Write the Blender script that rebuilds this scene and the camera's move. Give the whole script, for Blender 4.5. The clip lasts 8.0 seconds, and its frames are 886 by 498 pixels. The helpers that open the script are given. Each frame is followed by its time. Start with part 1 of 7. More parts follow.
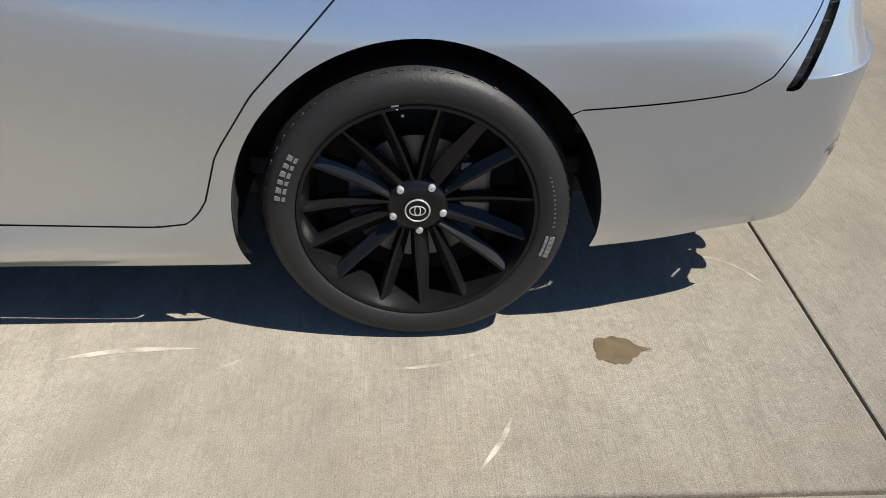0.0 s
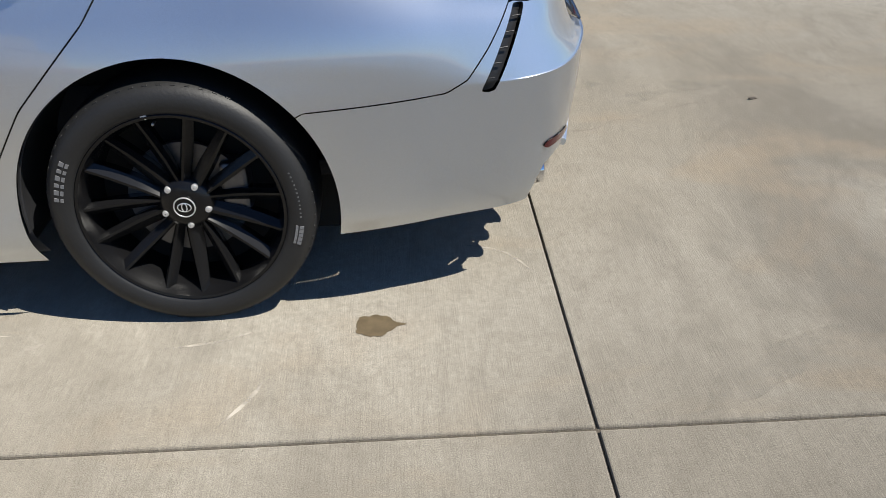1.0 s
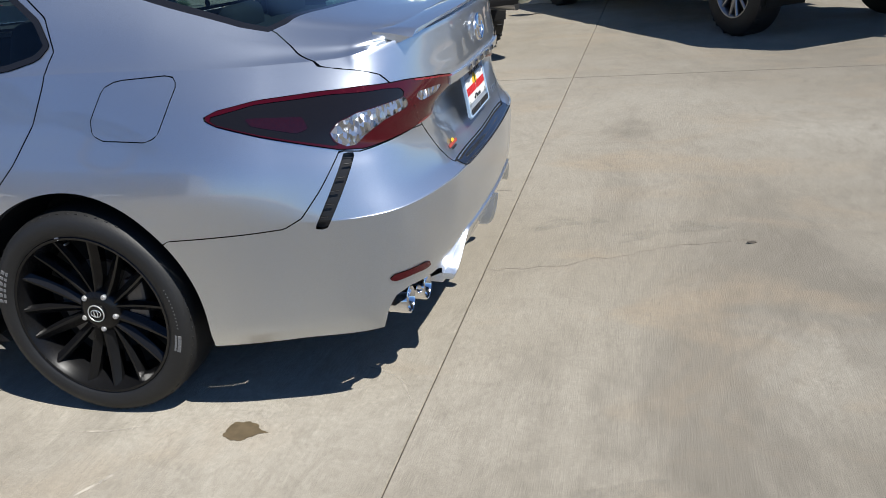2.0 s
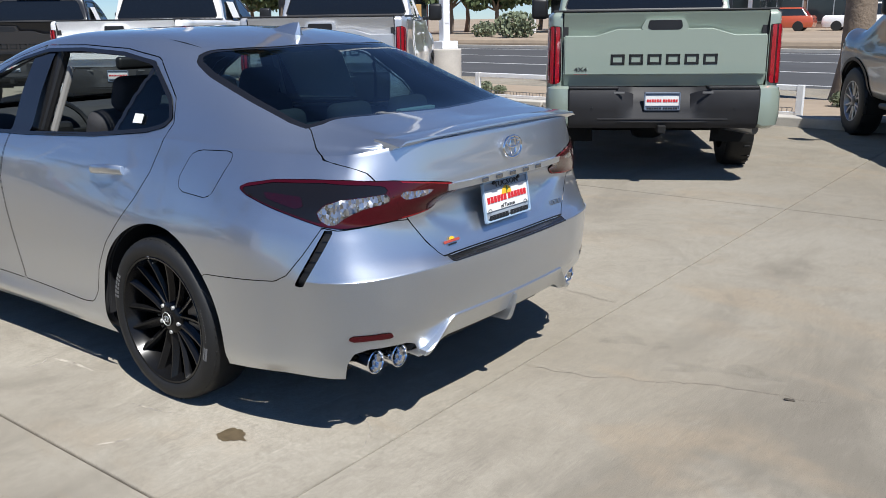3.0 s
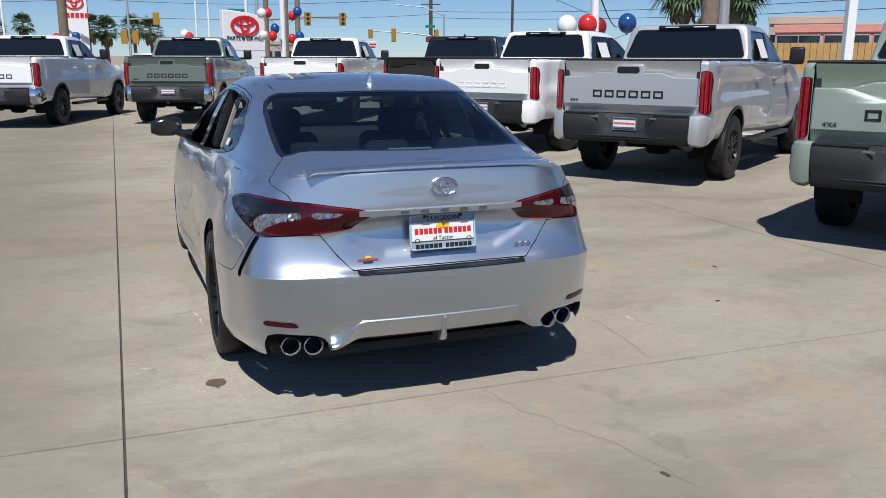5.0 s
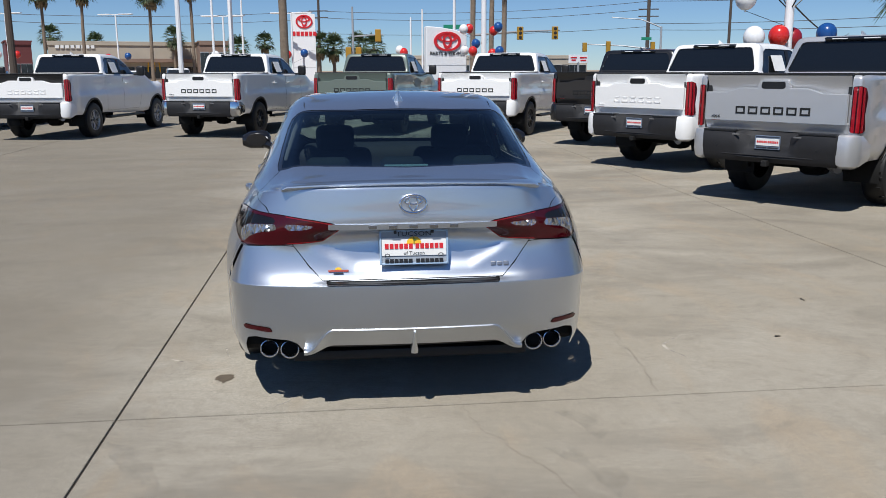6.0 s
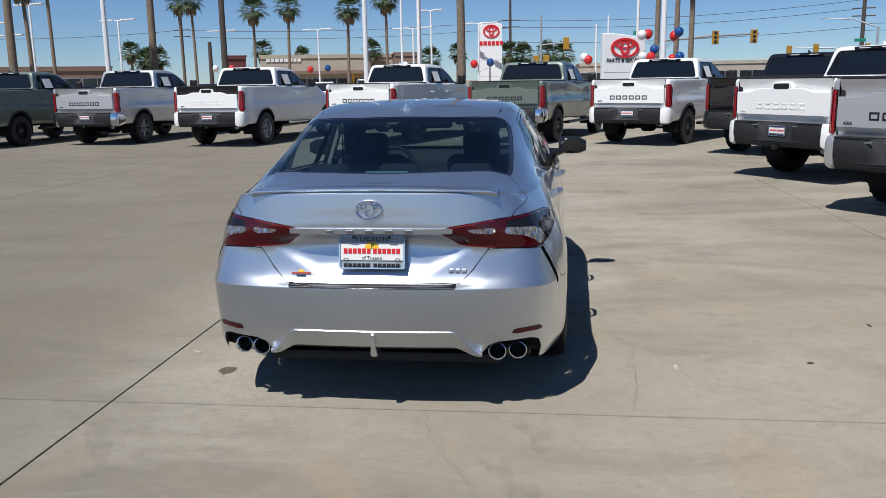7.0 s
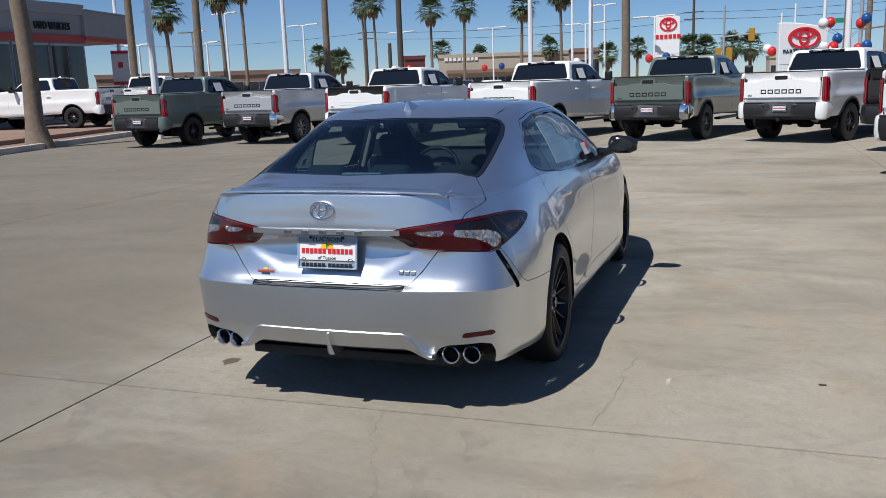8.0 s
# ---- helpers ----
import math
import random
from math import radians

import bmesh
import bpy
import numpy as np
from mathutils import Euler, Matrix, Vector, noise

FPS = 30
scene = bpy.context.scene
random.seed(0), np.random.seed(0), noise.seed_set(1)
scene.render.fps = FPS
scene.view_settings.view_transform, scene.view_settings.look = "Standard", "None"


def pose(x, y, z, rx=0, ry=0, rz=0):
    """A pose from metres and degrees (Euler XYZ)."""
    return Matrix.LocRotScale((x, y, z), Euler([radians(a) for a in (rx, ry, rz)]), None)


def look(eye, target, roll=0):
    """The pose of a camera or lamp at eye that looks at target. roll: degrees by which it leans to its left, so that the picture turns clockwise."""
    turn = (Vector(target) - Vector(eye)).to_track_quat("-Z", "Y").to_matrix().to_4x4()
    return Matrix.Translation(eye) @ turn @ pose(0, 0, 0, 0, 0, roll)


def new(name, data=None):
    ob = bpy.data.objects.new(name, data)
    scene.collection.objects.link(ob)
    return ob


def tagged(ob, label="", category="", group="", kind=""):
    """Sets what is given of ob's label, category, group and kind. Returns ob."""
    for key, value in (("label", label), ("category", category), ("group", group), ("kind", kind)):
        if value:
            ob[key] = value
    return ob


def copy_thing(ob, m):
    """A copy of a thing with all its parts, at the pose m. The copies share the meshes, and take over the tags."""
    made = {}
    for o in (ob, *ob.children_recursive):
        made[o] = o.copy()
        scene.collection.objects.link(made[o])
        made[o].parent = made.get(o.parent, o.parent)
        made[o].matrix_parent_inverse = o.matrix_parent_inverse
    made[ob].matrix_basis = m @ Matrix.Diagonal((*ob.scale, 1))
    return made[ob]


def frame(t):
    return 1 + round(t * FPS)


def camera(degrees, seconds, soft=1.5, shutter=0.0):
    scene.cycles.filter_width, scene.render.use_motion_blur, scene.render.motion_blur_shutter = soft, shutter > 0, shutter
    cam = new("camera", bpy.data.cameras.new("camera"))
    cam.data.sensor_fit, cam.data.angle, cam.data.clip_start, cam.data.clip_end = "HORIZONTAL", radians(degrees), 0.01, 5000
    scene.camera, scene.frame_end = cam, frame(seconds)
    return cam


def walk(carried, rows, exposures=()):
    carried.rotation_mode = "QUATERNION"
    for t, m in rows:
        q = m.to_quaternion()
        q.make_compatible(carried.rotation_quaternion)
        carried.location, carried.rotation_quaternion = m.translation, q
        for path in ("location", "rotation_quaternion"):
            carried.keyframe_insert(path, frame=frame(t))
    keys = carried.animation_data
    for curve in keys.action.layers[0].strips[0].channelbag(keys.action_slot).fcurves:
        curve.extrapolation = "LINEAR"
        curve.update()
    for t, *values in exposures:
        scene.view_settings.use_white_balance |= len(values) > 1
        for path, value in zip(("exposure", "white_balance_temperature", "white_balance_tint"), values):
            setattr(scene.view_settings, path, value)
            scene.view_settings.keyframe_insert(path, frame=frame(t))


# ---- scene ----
cam = camera(54.9, 8.0, 0.8)
PATH = [
    (0, (-0.051, -2.475, 1.309), (0.058, -0.817, 0.196), 1.2),
    (0.5, (0.119, -2.625, 1.321), (0.221, -0.957, 0.223), 0.1),
    (1, (0.558, -2.829, 1.35), (0.641, -1.116, 0.321), -1.4),
    (1.5, (1.1, -2.892, 1.385), (0.902, -1.135, 0.451), -5.3),
    (1.7, (1.309, -2.915, 1.385), (1.005, -1.128, 0.54), -5.8),
    (2.8, (2.614, -2.843, 1.502), (1.594, -1.225, 0.916), -1.8),
    (3, (2.85, -2.788, 1.49), (1.683, -1.25, 0.969), -0.8),
    (3.5, (3.374, -2.538, 1.511), (1.972, -1.202, 1.01), -0.7),
    (4, (3.808, -2.215, 1.537), (2.203, -1.118, 1.067), -0.6),
    (4.2, (4.009, -2.08, 1.556), (2.354, -1.054, 1.097), -0.1),
    (5.3, (4.689, -1.077, 1.59), (2.815, -0.529, 1.16), -0.1),
    (5.5, (4.774, -0.875, 1.613), (2.864, -0.452, 1.193), -0.2),
    (6, (4.876, -0.334, 1.604), (2.933, -0.095, 1.192), -0.2),
    (6.5, (4.976, 0.222, 1.608), (3.016, 0.224, 1.214), -0.4),
    (7, (4.917, 0.75, 1.593), (2.966, 0.542, 1.204), -1.0),
    (7.5, (4.824, 1.281, 1.578), (2.911, 0.838, 1.198), -1.8),
    (8, (4.68, 1.79, 1.585), (2.817, 1.172, 1.201), -2.1),
]
walk(cam, [(t, look(eye, target, roll)) for t, eye, target, roll in PATH], [(0, .68, 6980, 10), (1.0, .60, 6800, 9), (1.5, .56, 6650, 9), (2.8, .42, 6450, 10), (4.2, .36, 6420, 10), (5.5, .12, 6480, 10), (8, .12, 6480, 10)])

from mathutils.bvhtree import BVHTree

# ---- light ----
SUN_DIR = Vector((0.58, -0.28, 1.0)).normalized()   # towards the sun
sun_elev = math.asin(SUN_DIR.z)
sun_az = math.atan2(SUN_DIR.x, SUN_DIR.y)             # clockwise from +y
world = bpy.data.worlds.new("sky")
scene.world = world
world.use_nodes = True
wn = world.node_tree.nodes
wn.clear()
sky = wn.new("ShaderNodeTexSky")
sky.sky_type, sky.sun_disc = "NISHITA", False
sky.sun_elevation, sky.sun_rotation = sun_elev, sun_az
sky.air_density, sky.dust_density, sky.ozone_density, sky.altitude = 1.0, 0.0, 4.0, 2500
back = wn.new("ShaderNodeBackground")
back.inputs["Strength"].default_value = 0.066
world_out = wn.new("ShaderNodeOutputWorld")
tone = wn.new("ShaderNodeMix")
tone.data_type, tone.blend_type = "RGBA", "MULTIPLY"
tone.inputs["Factor"].default_value = 1.0
tone.inputs["B"].default_value = (0.815, 0.965, 1.15, 1)
world.node_tree.links.new(sky.outputs[0], tone.inputs["A"])
world.node_tree.links.new(tone.outputs["Result"], back.inputs[0])
world.node_tree.links.new(back.outputs[0], world_out.inputs[0])
sun = new("sun", bpy.data.lights.new("sun", "SUN"))
sun.data.energy, sun.data.angle, sun.data.color = 4.5, radians(0.55), (1.0, 0.98, 0.94)
sun.matrix_world = look((0, 0, 30), Vector((0, 0, 30)) - SUN_DIR)

# ---- materials ----


def material(name, color, rough=0.5, metal=0.0, vary=0.0, scale=8.0, bump=0.0, bump_scale=60.0, coat=0.0, spec=0.5, per=0.0):
    """A principled material with two scales of colour change, fine relief and, with per, a change from object to object."""
    m = bpy.data.materials.new(name)
    m.use_nodes = True
    nt = m.node_tree
    b = nt.nodes["Principled BSDF"]
    b.inputs["Base Color"].default_value = (*color, 1)
    b.inputs["Roughness"].default_value, b.inputs["Metallic"].default_value = rough, metal
    b.inputs["Coat Weight"].default_value, b.inputs["Coat Roughness"].default_value = coat, 0.03
    b.inputs["Specular IOR Level"].default_value = spec
    co = nt.nodes.new("ShaderNodeTexCoord")
    if vary > 0:
        big, fine = nt.nodes.new("ShaderNodeTexNoise"), nt.nodes.new("ShaderNodeTexNoise")
        big.inputs["Scale"].default_value, fine.inputs["Scale"].default_value = scale, scale * 14
        big.inputs["Detail"].default_value = 6
        mix = nt.nodes.new("ShaderNodeMath")
        mix.operation = "MULTIPLY_ADD"
        mix.inputs[1].default_value = 0.45
        nt.links.new(co.outputs["Object"], big.inputs["Vector"])
        nt.links.new(co.outputs["Object"], fine.inputs["Vector"])
        nt.links.new(fine.outputs[0], mix.inputs[0])
        nt.links.new(big.outputs[0], mix.inputs[2])
        ramp = nt.nodes.new("ShaderNodeMapRange")
        ramp.inputs[1].default_value, ramp.inputs[2].default_value = 0.4, 1.05
        ramp.inputs[3].default_value, ramp.inputs[4].default_value = 1 - vary, 1 + vary
        nt.links.new(mix.outputs[0], ramp.inputs[0])
        hsv = nt.nodes.new("ShaderNodeHueSaturation")
        hsv.inputs["Color"].default_value = (*color, 1)
        nt.links.new(ramp.outputs[0], hsv.inputs["Value"])
        nt.links.new(hsv.outputs[0], b.inputs["Base Color"])
    if bump > 0:
        n = nt.nodes.new("ShaderNodeTexNoise")
        n.inputs["Scale"].default_value, n.inputs["Detail"].default_value = bump_scale, 5
        bp = nt.nodes.new("ShaderNodeBump")
        bp.inputs["Strength"].default_value, bp.inputs["Distance"].default_value = 1.0, bump
        nt.links.new(co.outputs["Object"], n.inputs["Vector"])
        nt.links.new(n.outputs[0], bp.inputs["Height"])
        nt.links.new(bp.outputs[0], b.inputs["Normal"])
    return m


def paint(name, color, metal=0.0, rough=0.4):
    """Car paint: a base with fine flakes under a clear coat."""
    m = material(name, color, rough, metal, coat=1.0)
    nt = m.node_tree
    b = nt.nodes["Principled BSDF"]
    b.inputs["Coat Roughness"].default_value = 0.02
    co = nt.nodes.new("ShaderNodeTexCoord")
    vor = nt.nodes.new("ShaderNodeTexVoronoi")
    vor.inputs["Scale"].default_value = 900
    nt.links.new(co.outputs["Object"], vor.inputs["Vector"])
    mr = nt.nodes.new("ShaderNodeMapRange")
    mr.inputs[3].default_value, mr.inputs[4].default_value = 0.88, 1.12
    hsv = nt.nodes.new("ShaderNodeHueSaturation")
    hsv.inputs["Color"].default_value = (*color, 1)
    nt.links.new(vor.outputs["Color"], mr.inputs[0])
    nt.links.new(mr.outputs[0], hsv.inputs["Value"])
    nt.links.new(hsv.outputs[0], b.inputs["Base Color"])
    return m


def glass(name, tint, rough=0.0, clear=0.5):
    """Thin tinted pane: part of the light goes straight on, the rest is gloss."""
    m = bpy.data.materials.new(name)
    m.use_nodes = True
    nt = m.node_tree
    nt.nodes.clear()
    out = nt.nodes.new("ShaderNodeOutputMaterial")
    tr, gl = nt.nodes.new("ShaderNodeBsdfTransparent"), nt.nodes.new("ShaderNodeBsdfGlossy")
    mix, lw, pw, ma = (nt.nodes.new("ShaderNode" + k) for k in ("MixShader", "LayerWeight", "Math", "Math"))
    tr.inputs[0].default_value = (*[c * clear for c in tint], 1)
    gl.inputs["Roughness"].default_value = rough
    pw.operation, ma.operation = "POWER", "MULTIPLY_ADD"
    pw.inputs[1].default_value, ma.inputs[1].default_value, ma.inputs[2].default_value = 4.0, .90, .07
    lw.inputs["Blend"].default_value = .5
    nt.links.new(lw.outputs["Facing"], pw.inputs[0])
    nt.links.new(pw.outputs[0], ma.inputs[0])
    nt.links.new(ma.outputs[0], mix.inputs[0])
    nt.links.new(tr.outputs[0], mix.inputs[1])
    nt.links.new(gl.outputs[0], mix.inputs[2])
    nt.links.new(mix.outputs[0], out.inputs[0])
    return m


def faceted(name, color, rough, metal, scale, amount):
    """A lamp reflector: each small cell leans its own way under a smooth clear lens."""
    m = material(name, color, rough, metal, coat=1.0)
    nt = m.node_tree
    b = nt.nodes["Principled BSDF"]
    co, geo = nt.nodes.new("ShaderNodeTexCoord"), nt.nodes.new("ShaderNodeNewGeometry")
    mp = nt.nodes.new("ShaderNodeMapping")
    mp.inputs["Scale"].default_value = (1, 1, .55)
    vor = nt.nodes.new("ShaderNodeTexVoronoi")
    vor.inputs["Scale"].default_value = scale
    off, add, nrm = (nt.nodes.new("ShaderNodeVectorMath") for _ in range(3))
    off.operation, add.operation, nrm.operation = "MULTIPLY_ADD", "ADD", "NORMALIZE"
    off.inputs[1].default_value = (amount * 2,) * 3
    off.inputs[2].default_value = (-amount,) * 3
    nt.links.new(co.outputs["Object"], mp.inputs["Vector"])
    nt.links.new(mp.outputs[0], vor.inputs["Vector"])
    nt.links.new(vor.outputs["Color"], off.inputs[0])
    nt.links.new(off.outputs[0], add.inputs[0])
    nt.links.new(geo.outputs["Normal"], add.inputs[1])
    nt.links.new(add.outputs[0], nrm.inputs[0])
    nt.links.new(nrm.outputs[0], b.inputs["Normal"])
    nt.links.new(geo.outputs["Normal"], b.inputs["Coat Normal"])
    return m


SILVER = paint("silver_paint", (0.67, 0.715, 0.775), metal=0.95, rough=0.36)
SILVER.node_tree.nodes["Principled BSDF"].inputs["Coat IOR"].default_value = 2.0
BLACK_GLOSS = material("gloss_black", (0.012, 0.012, 0.013), 0.12, coat=0.6, vary=0.1)
BLACK_SATIN = material("satin_black", (0.014, 0.014, 0.015), 0.42, vary=0.15)
PLASTIC = material("dark_plastic", (0.018, 0.018, 0.02), 0.6, vary=0.15, bump=0.0004, bump_scale=300)
RUBBER = material("tyre_rubber", (0.015, 0.015, 0.015), 0.55, vary=0.2, bump=0.0006, bump_scale=150)
CHROME = material("chrome", (0.90, 0.90, 0.91), 0.10, 1.0)
STEEL = material("steel", (0.45, 0.45, 0.46), 0.35, 1.0, vary=0.15)
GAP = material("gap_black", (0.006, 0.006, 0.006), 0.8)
GLASS_DARK = glass("tinted_glass", (0.55, 0.75, 0.8), clear=0.68)
GLASS_CLEAR = glass("clear_glass", (0.85, 0.95, 0.93), clear=0.8)
GLASS_TRUCK = material("truck_glass", (0.008, 0.010, 0.012), 0.04, coat=0.5)
SEAT = material("seat_cloth", (0.035, 0.035, 0.038), 0.85, vary=0.2, bump=0.001)
TRIM_GREY = material("grey_trim", (0.28, 0.27, 0.25), 0.7, vary=0.1)
RED_LENS = faceted("red_lens", (0.066, 0.001, 0.005), .16, .25, 300, .10)
RED_BRIGHT = faceted("red_reflector", (0.52, 0.008, 0.018), .18, .4, 200, .35)
RED_LENS.node_tree.nodes["Principled BSDF"].inputs["Specular IOR Level"].default_value = .1
RED_EDGE = faceted("red_edge_lens", (0.30, 0.004, 0.010), .18, .3, 200, .3)
SMOKE = material("smoked_lens", (0.010, 0.009, 0.010), 0.05)
SMOKE_RED = faceted("smoked_red_lens", (0.022, 0.001, 0.003), .2, .1, 200, .10)
LAMP_CHROME = faceted("lamp_reflector", (0.62, 0.63, 0.65), .14, .85, 110, .95)
LAMP_INNER = faceted("smoked_reflector", (.58, .54, .56), .14, .9, 150, .6)
PAPER = material("paper_white", (.78, .78, .76), .6, vary=.04)
GREY_MARK = material("pale_print", (.13, .13, .13), .6)
WHITE_MARK = material("white_mark", (0.75, 0.75, 0.74), 0.5)

# ---- mesh helpers ----


def thing(name, m=None, **tags):
    ob = new(name)
    ob.empty_display_size = 0.1
    if m is not None:
        ob.matrix_world = m
    return tagged(ob, **tags)


def sheet(name, verts, faces, mat, parent=None, label="", smooth=True, normals=None):
    """Links vertices and faces as one mesh object."""
    me = bpy.data.meshes.new(name)
    me.from_pydata([tuple(map(float, v)) for v in verts], [], [tuple(map(int, f)) for f in faces])
    me.materials.append(mat)
    if smooth:
        me.polygons.foreach_set("use_smooth", [True] * len(me.polygons))
    if normals is not None:
        me.normals_split_custom_set_from_vertices([tuple(map(float, n)) for n in normals])
    ob = new(name, me)
    if parent is not None:
        ob.parent = parent
    return tagged(ob, label=label)


def part(name, bm, mat, parent=None, label="", smooth=True, angle=0.6):
    me = bpy.data.meshes.new(name)
    if smooth:
        for f in bm.faces:
            f.smooth = True
        for e in bm.edges:
            e.smooth = len(e.link_faces) == 2 and e.calc_face_angle(9) < angle
    bm.to_mesh(me)
    bm.free()
    me.materials.append(mat)
    ob = new(name, me)
    if parent is not None:
        ob.parent = parent
    return tagged(ob, label=label)


def box(bm, size, at=(0, 0, 0), bevel=0.0, m=None, seg=2):
    """Adds a bevelled box to bm."""
    r = bmesh.ops.create_cube(bm, size=1.0)
    bmesh.ops.scale(bm, vec=size, verts=r["verts"])
    if bevel > 0:
        es = list({e for v in r["verts"] for e in v.link_edges})
        vs = bmesh.ops.bevel(bm, geom=es, offset=bevel, segments=seg, affect="EDGES", profile=0.5)["verts"]
        r["verts"] = list({v for f in [x for v in vs for x in v.link_faces] for v in f.verts})
    mm = Matrix.Translation(at) @ (m if m is not None else Matrix())
    bmesh.ops.transform(bm, matrix=mm, verts=r["verts"])
    return r["verts"]


def boxpart(name, size, at, mat, parent=None, bevel=0.004, label="", m=None, seg=2):
    bm = bmesh.new()
    box(bm, size, at, bevel, m, seg)
    return part(name, bm, mat, parent, label, seg > 2)


def ring_mesh(rings, close=True, cap=False):
    """Vertices and faces of a loft through rings of equal length."""
    n = len(rings[0])
    verts = [p for r in rings for p in r]
    faces = []
    for i in range(len(rings) - 1):
        for j in range(n if close else n - 1):
            k = (j + 1) % n
            faces.append((i * n + j, i * n + k, (i + 1) * n + k, (i + 1) * n + j))
    if cap:
        faces.append(tuple(range(n))[::-1])
        faces.append(tuple((len(rings) - 1) * n + j for j in range(n)))
    return verts, faces


def bm_from(verts, faces):
    bm = bmesh.new()
    vs = [bm.verts.new(v) for v in verts]
    for f in faces:
        try:
            bm.faces.new([vs[i] for i in f])
        except ValueError:
            pass
    bmesh.ops.recalc_face_normals(bm, faces=bm.faces)
    return bm


def loft(name, rings, mat, parent=None, label="", close=True, cap=True, angle=0.6):
    return part(name, bm_from(*ring_mesh(rings, close, cap)), mat, parent, label, angle=angle)


def tube(points, radius, seg=10):
    """Rings round a polyline; radius is one number or one for each point."""
    pts = [Vector(p) for p in points]
    rings = []
    for i, p in enumerate(pts):
        d = (pts[min(i + 1, len(pts) - 1)] - pts[max(i - 1, 0)]).normalized()
        a = d.orthogonal() if abs(d.z) > 0.95 else d.cross(Vector((0, 0, 1)))
        a.normalize()
        if rings and a.dot(last) < 0:
            a = -a
        last = a
        b = d.cross(a)
        r = radius[i] if isinstance(radius, (list, tuple)) else radius
        rings.append([p + r * (math.cos(t) * a + math.sin(t) * b) for t in (2 * math.pi * k / seg for k in range(seg))])
    return rings


def turned(profile, seg=48, axis="y"):
    """Rings of a lathe: profile of (radius, along) about the axis."""
    rings = []
    for r, h in profile:
        ring = []
        for k in range(seg):
            t = 2 * math.pi * k / seg
            c, s = r * math.cos(t), r * math.sin(t)
            ring.append((c, h, s) if axis == "y" else (h, c, s) if axis == "x" else (c, s, h))
        rings.append(ring)
    return rings


def prism(bm, poly, depth, m=None):
    """A polygon in x, z pushed along y by depth."""
    a = [bm.verts.new((p[0], 0, p[1])) for p in poly]
    b = [bm.verts.new((p[0], depth, p[1])) for p in poly]
    n = len(poly)
    bm.faces.new(a)
    bm.faces.new(b[::-1])
    for i in range(n):
        bm.faces.new((a[i], b[i], b[(i + 1) % n], a[(i + 1) % n]))
    if m is not None:
        bmesh.ops.transform(bm, matrix=m, verts=a + b)
    bmesh.ops.recalc_face_normals(bm, faces=bm.faces)
    return a + b


def lettering(name, text, size, mat, parent, m, depth=0.004, label="", wide=1.0):
    """Raised lettering with the built-in font, turned into a mesh."""
    cu = bpy.data.curves.new(name, "FONT")
    cu.body, cu.size, cu.extrude, cu.align_x, cu.align_y = text, size, depth, "CENTER", "CENTER"
    cu.resolution_u = 2
    tmp = bpy.data.objects.new(name, cu)
    scene.collection.objects.link(tmp)
    me = bpy.data.meshes.new_from_object(tmp.evaluated_get(bpy.context.evaluated_depsgraph_get()))
    bpy.data.objects.remove(tmp)
    bpy.data.curves.remove(cu)
    me.transform(m @ Matrix.Diagonal((wide, 1, 1, 1)))
    me.materials.clear()
    me.materials.append(mat)
    me.name = name
    ob = new(name, me)
    if parent is not None:
        ob.parent = parent
    return tagged(ob, label=label)


def smooth_curve(keys, at, mirror=False):
    """Cubic through keys of (position, value): values at the positions given. mirror: level at both ends."""
    k = np.array(keys, float)
    x, y = k[:, 0], k[:, 1]
    d = np.diff(y) / np.diff(x)
    t = np.empty(len(x))
    h = np.diff(x)
    t[1:-1] = (d[:-1] * h[1:] + d[1:] * h[:-1]) / (h[1:] + h[:-1])
    t[0], t[-1] = (0, 0) if mirror else (d[0], d[-1])
    at = np.clip(at, x[0], x[-1])
    i = np.clip(np.searchsorted(x, at, side="right") - 1, 0, len(x) - 2)
    u = (at - x[i]) / h[i]
    return ((1 + 2 * u) * (1 - u) ** 2 * y[i] + u * (1 - u) ** 2 * h[i] * t[i] + u * u * (3 - 2 * u) * y[i + 1] + u * u * (u - 1) * h[i] * t[i + 1])


def poly_distance(poly, px, pz):
    """Signed distance of points to a closed polygon, negative inside."""
    p = np.array(poly, float)
    q = np.roll(p, -1, 0)
    best = np.full(len(px), 1e9)
    inside = np.zeros(len(px), bool)
    for (ax, az), (bx, bz) in zip(p, q):
        dx, dz = bx - ax, bz - az
        u = np.clip(((px - ax) * dx + (pz - az) * dz) / (dx * dx + dz * dz + 1e-12), 0, 1)
        best = np.minimum(best, np.hypot(px - ax - u * dx, pz - az - u * dz))
        cross = (az > pz) != (bz > pz)
        with np.errstate(divide="ignore", invalid="ignore"):
            inside ^= cross & (px < ax + (pz - az) * dx / (dz if dz else 1e-12))
    return np.where(inside, -best, best)


def rounded(poly, r=0.03, n=4):
    """A polygon with its corners rounded."""
    out = []
    m = len(poly)
    for i in range(m):
        p, a, b = Vector(poly[i]), Vector(poly[i - 1]), Vector(poly[(i + 1) % m])
        ra, rb = min(r, (a - p).length * 0.45), min(r, (b - p).length * 0.45)
        p0, p1 = p + (a - p).normalized() * ra, p + (b - p).normalized() * rb
        for k in range(n + 1):
            t = k / n
            q = (1 - t) ** 2 * p0 + 2 * t * (1 - t) * p + t * t * p1
            out.append((q.x, q.y))
    return out


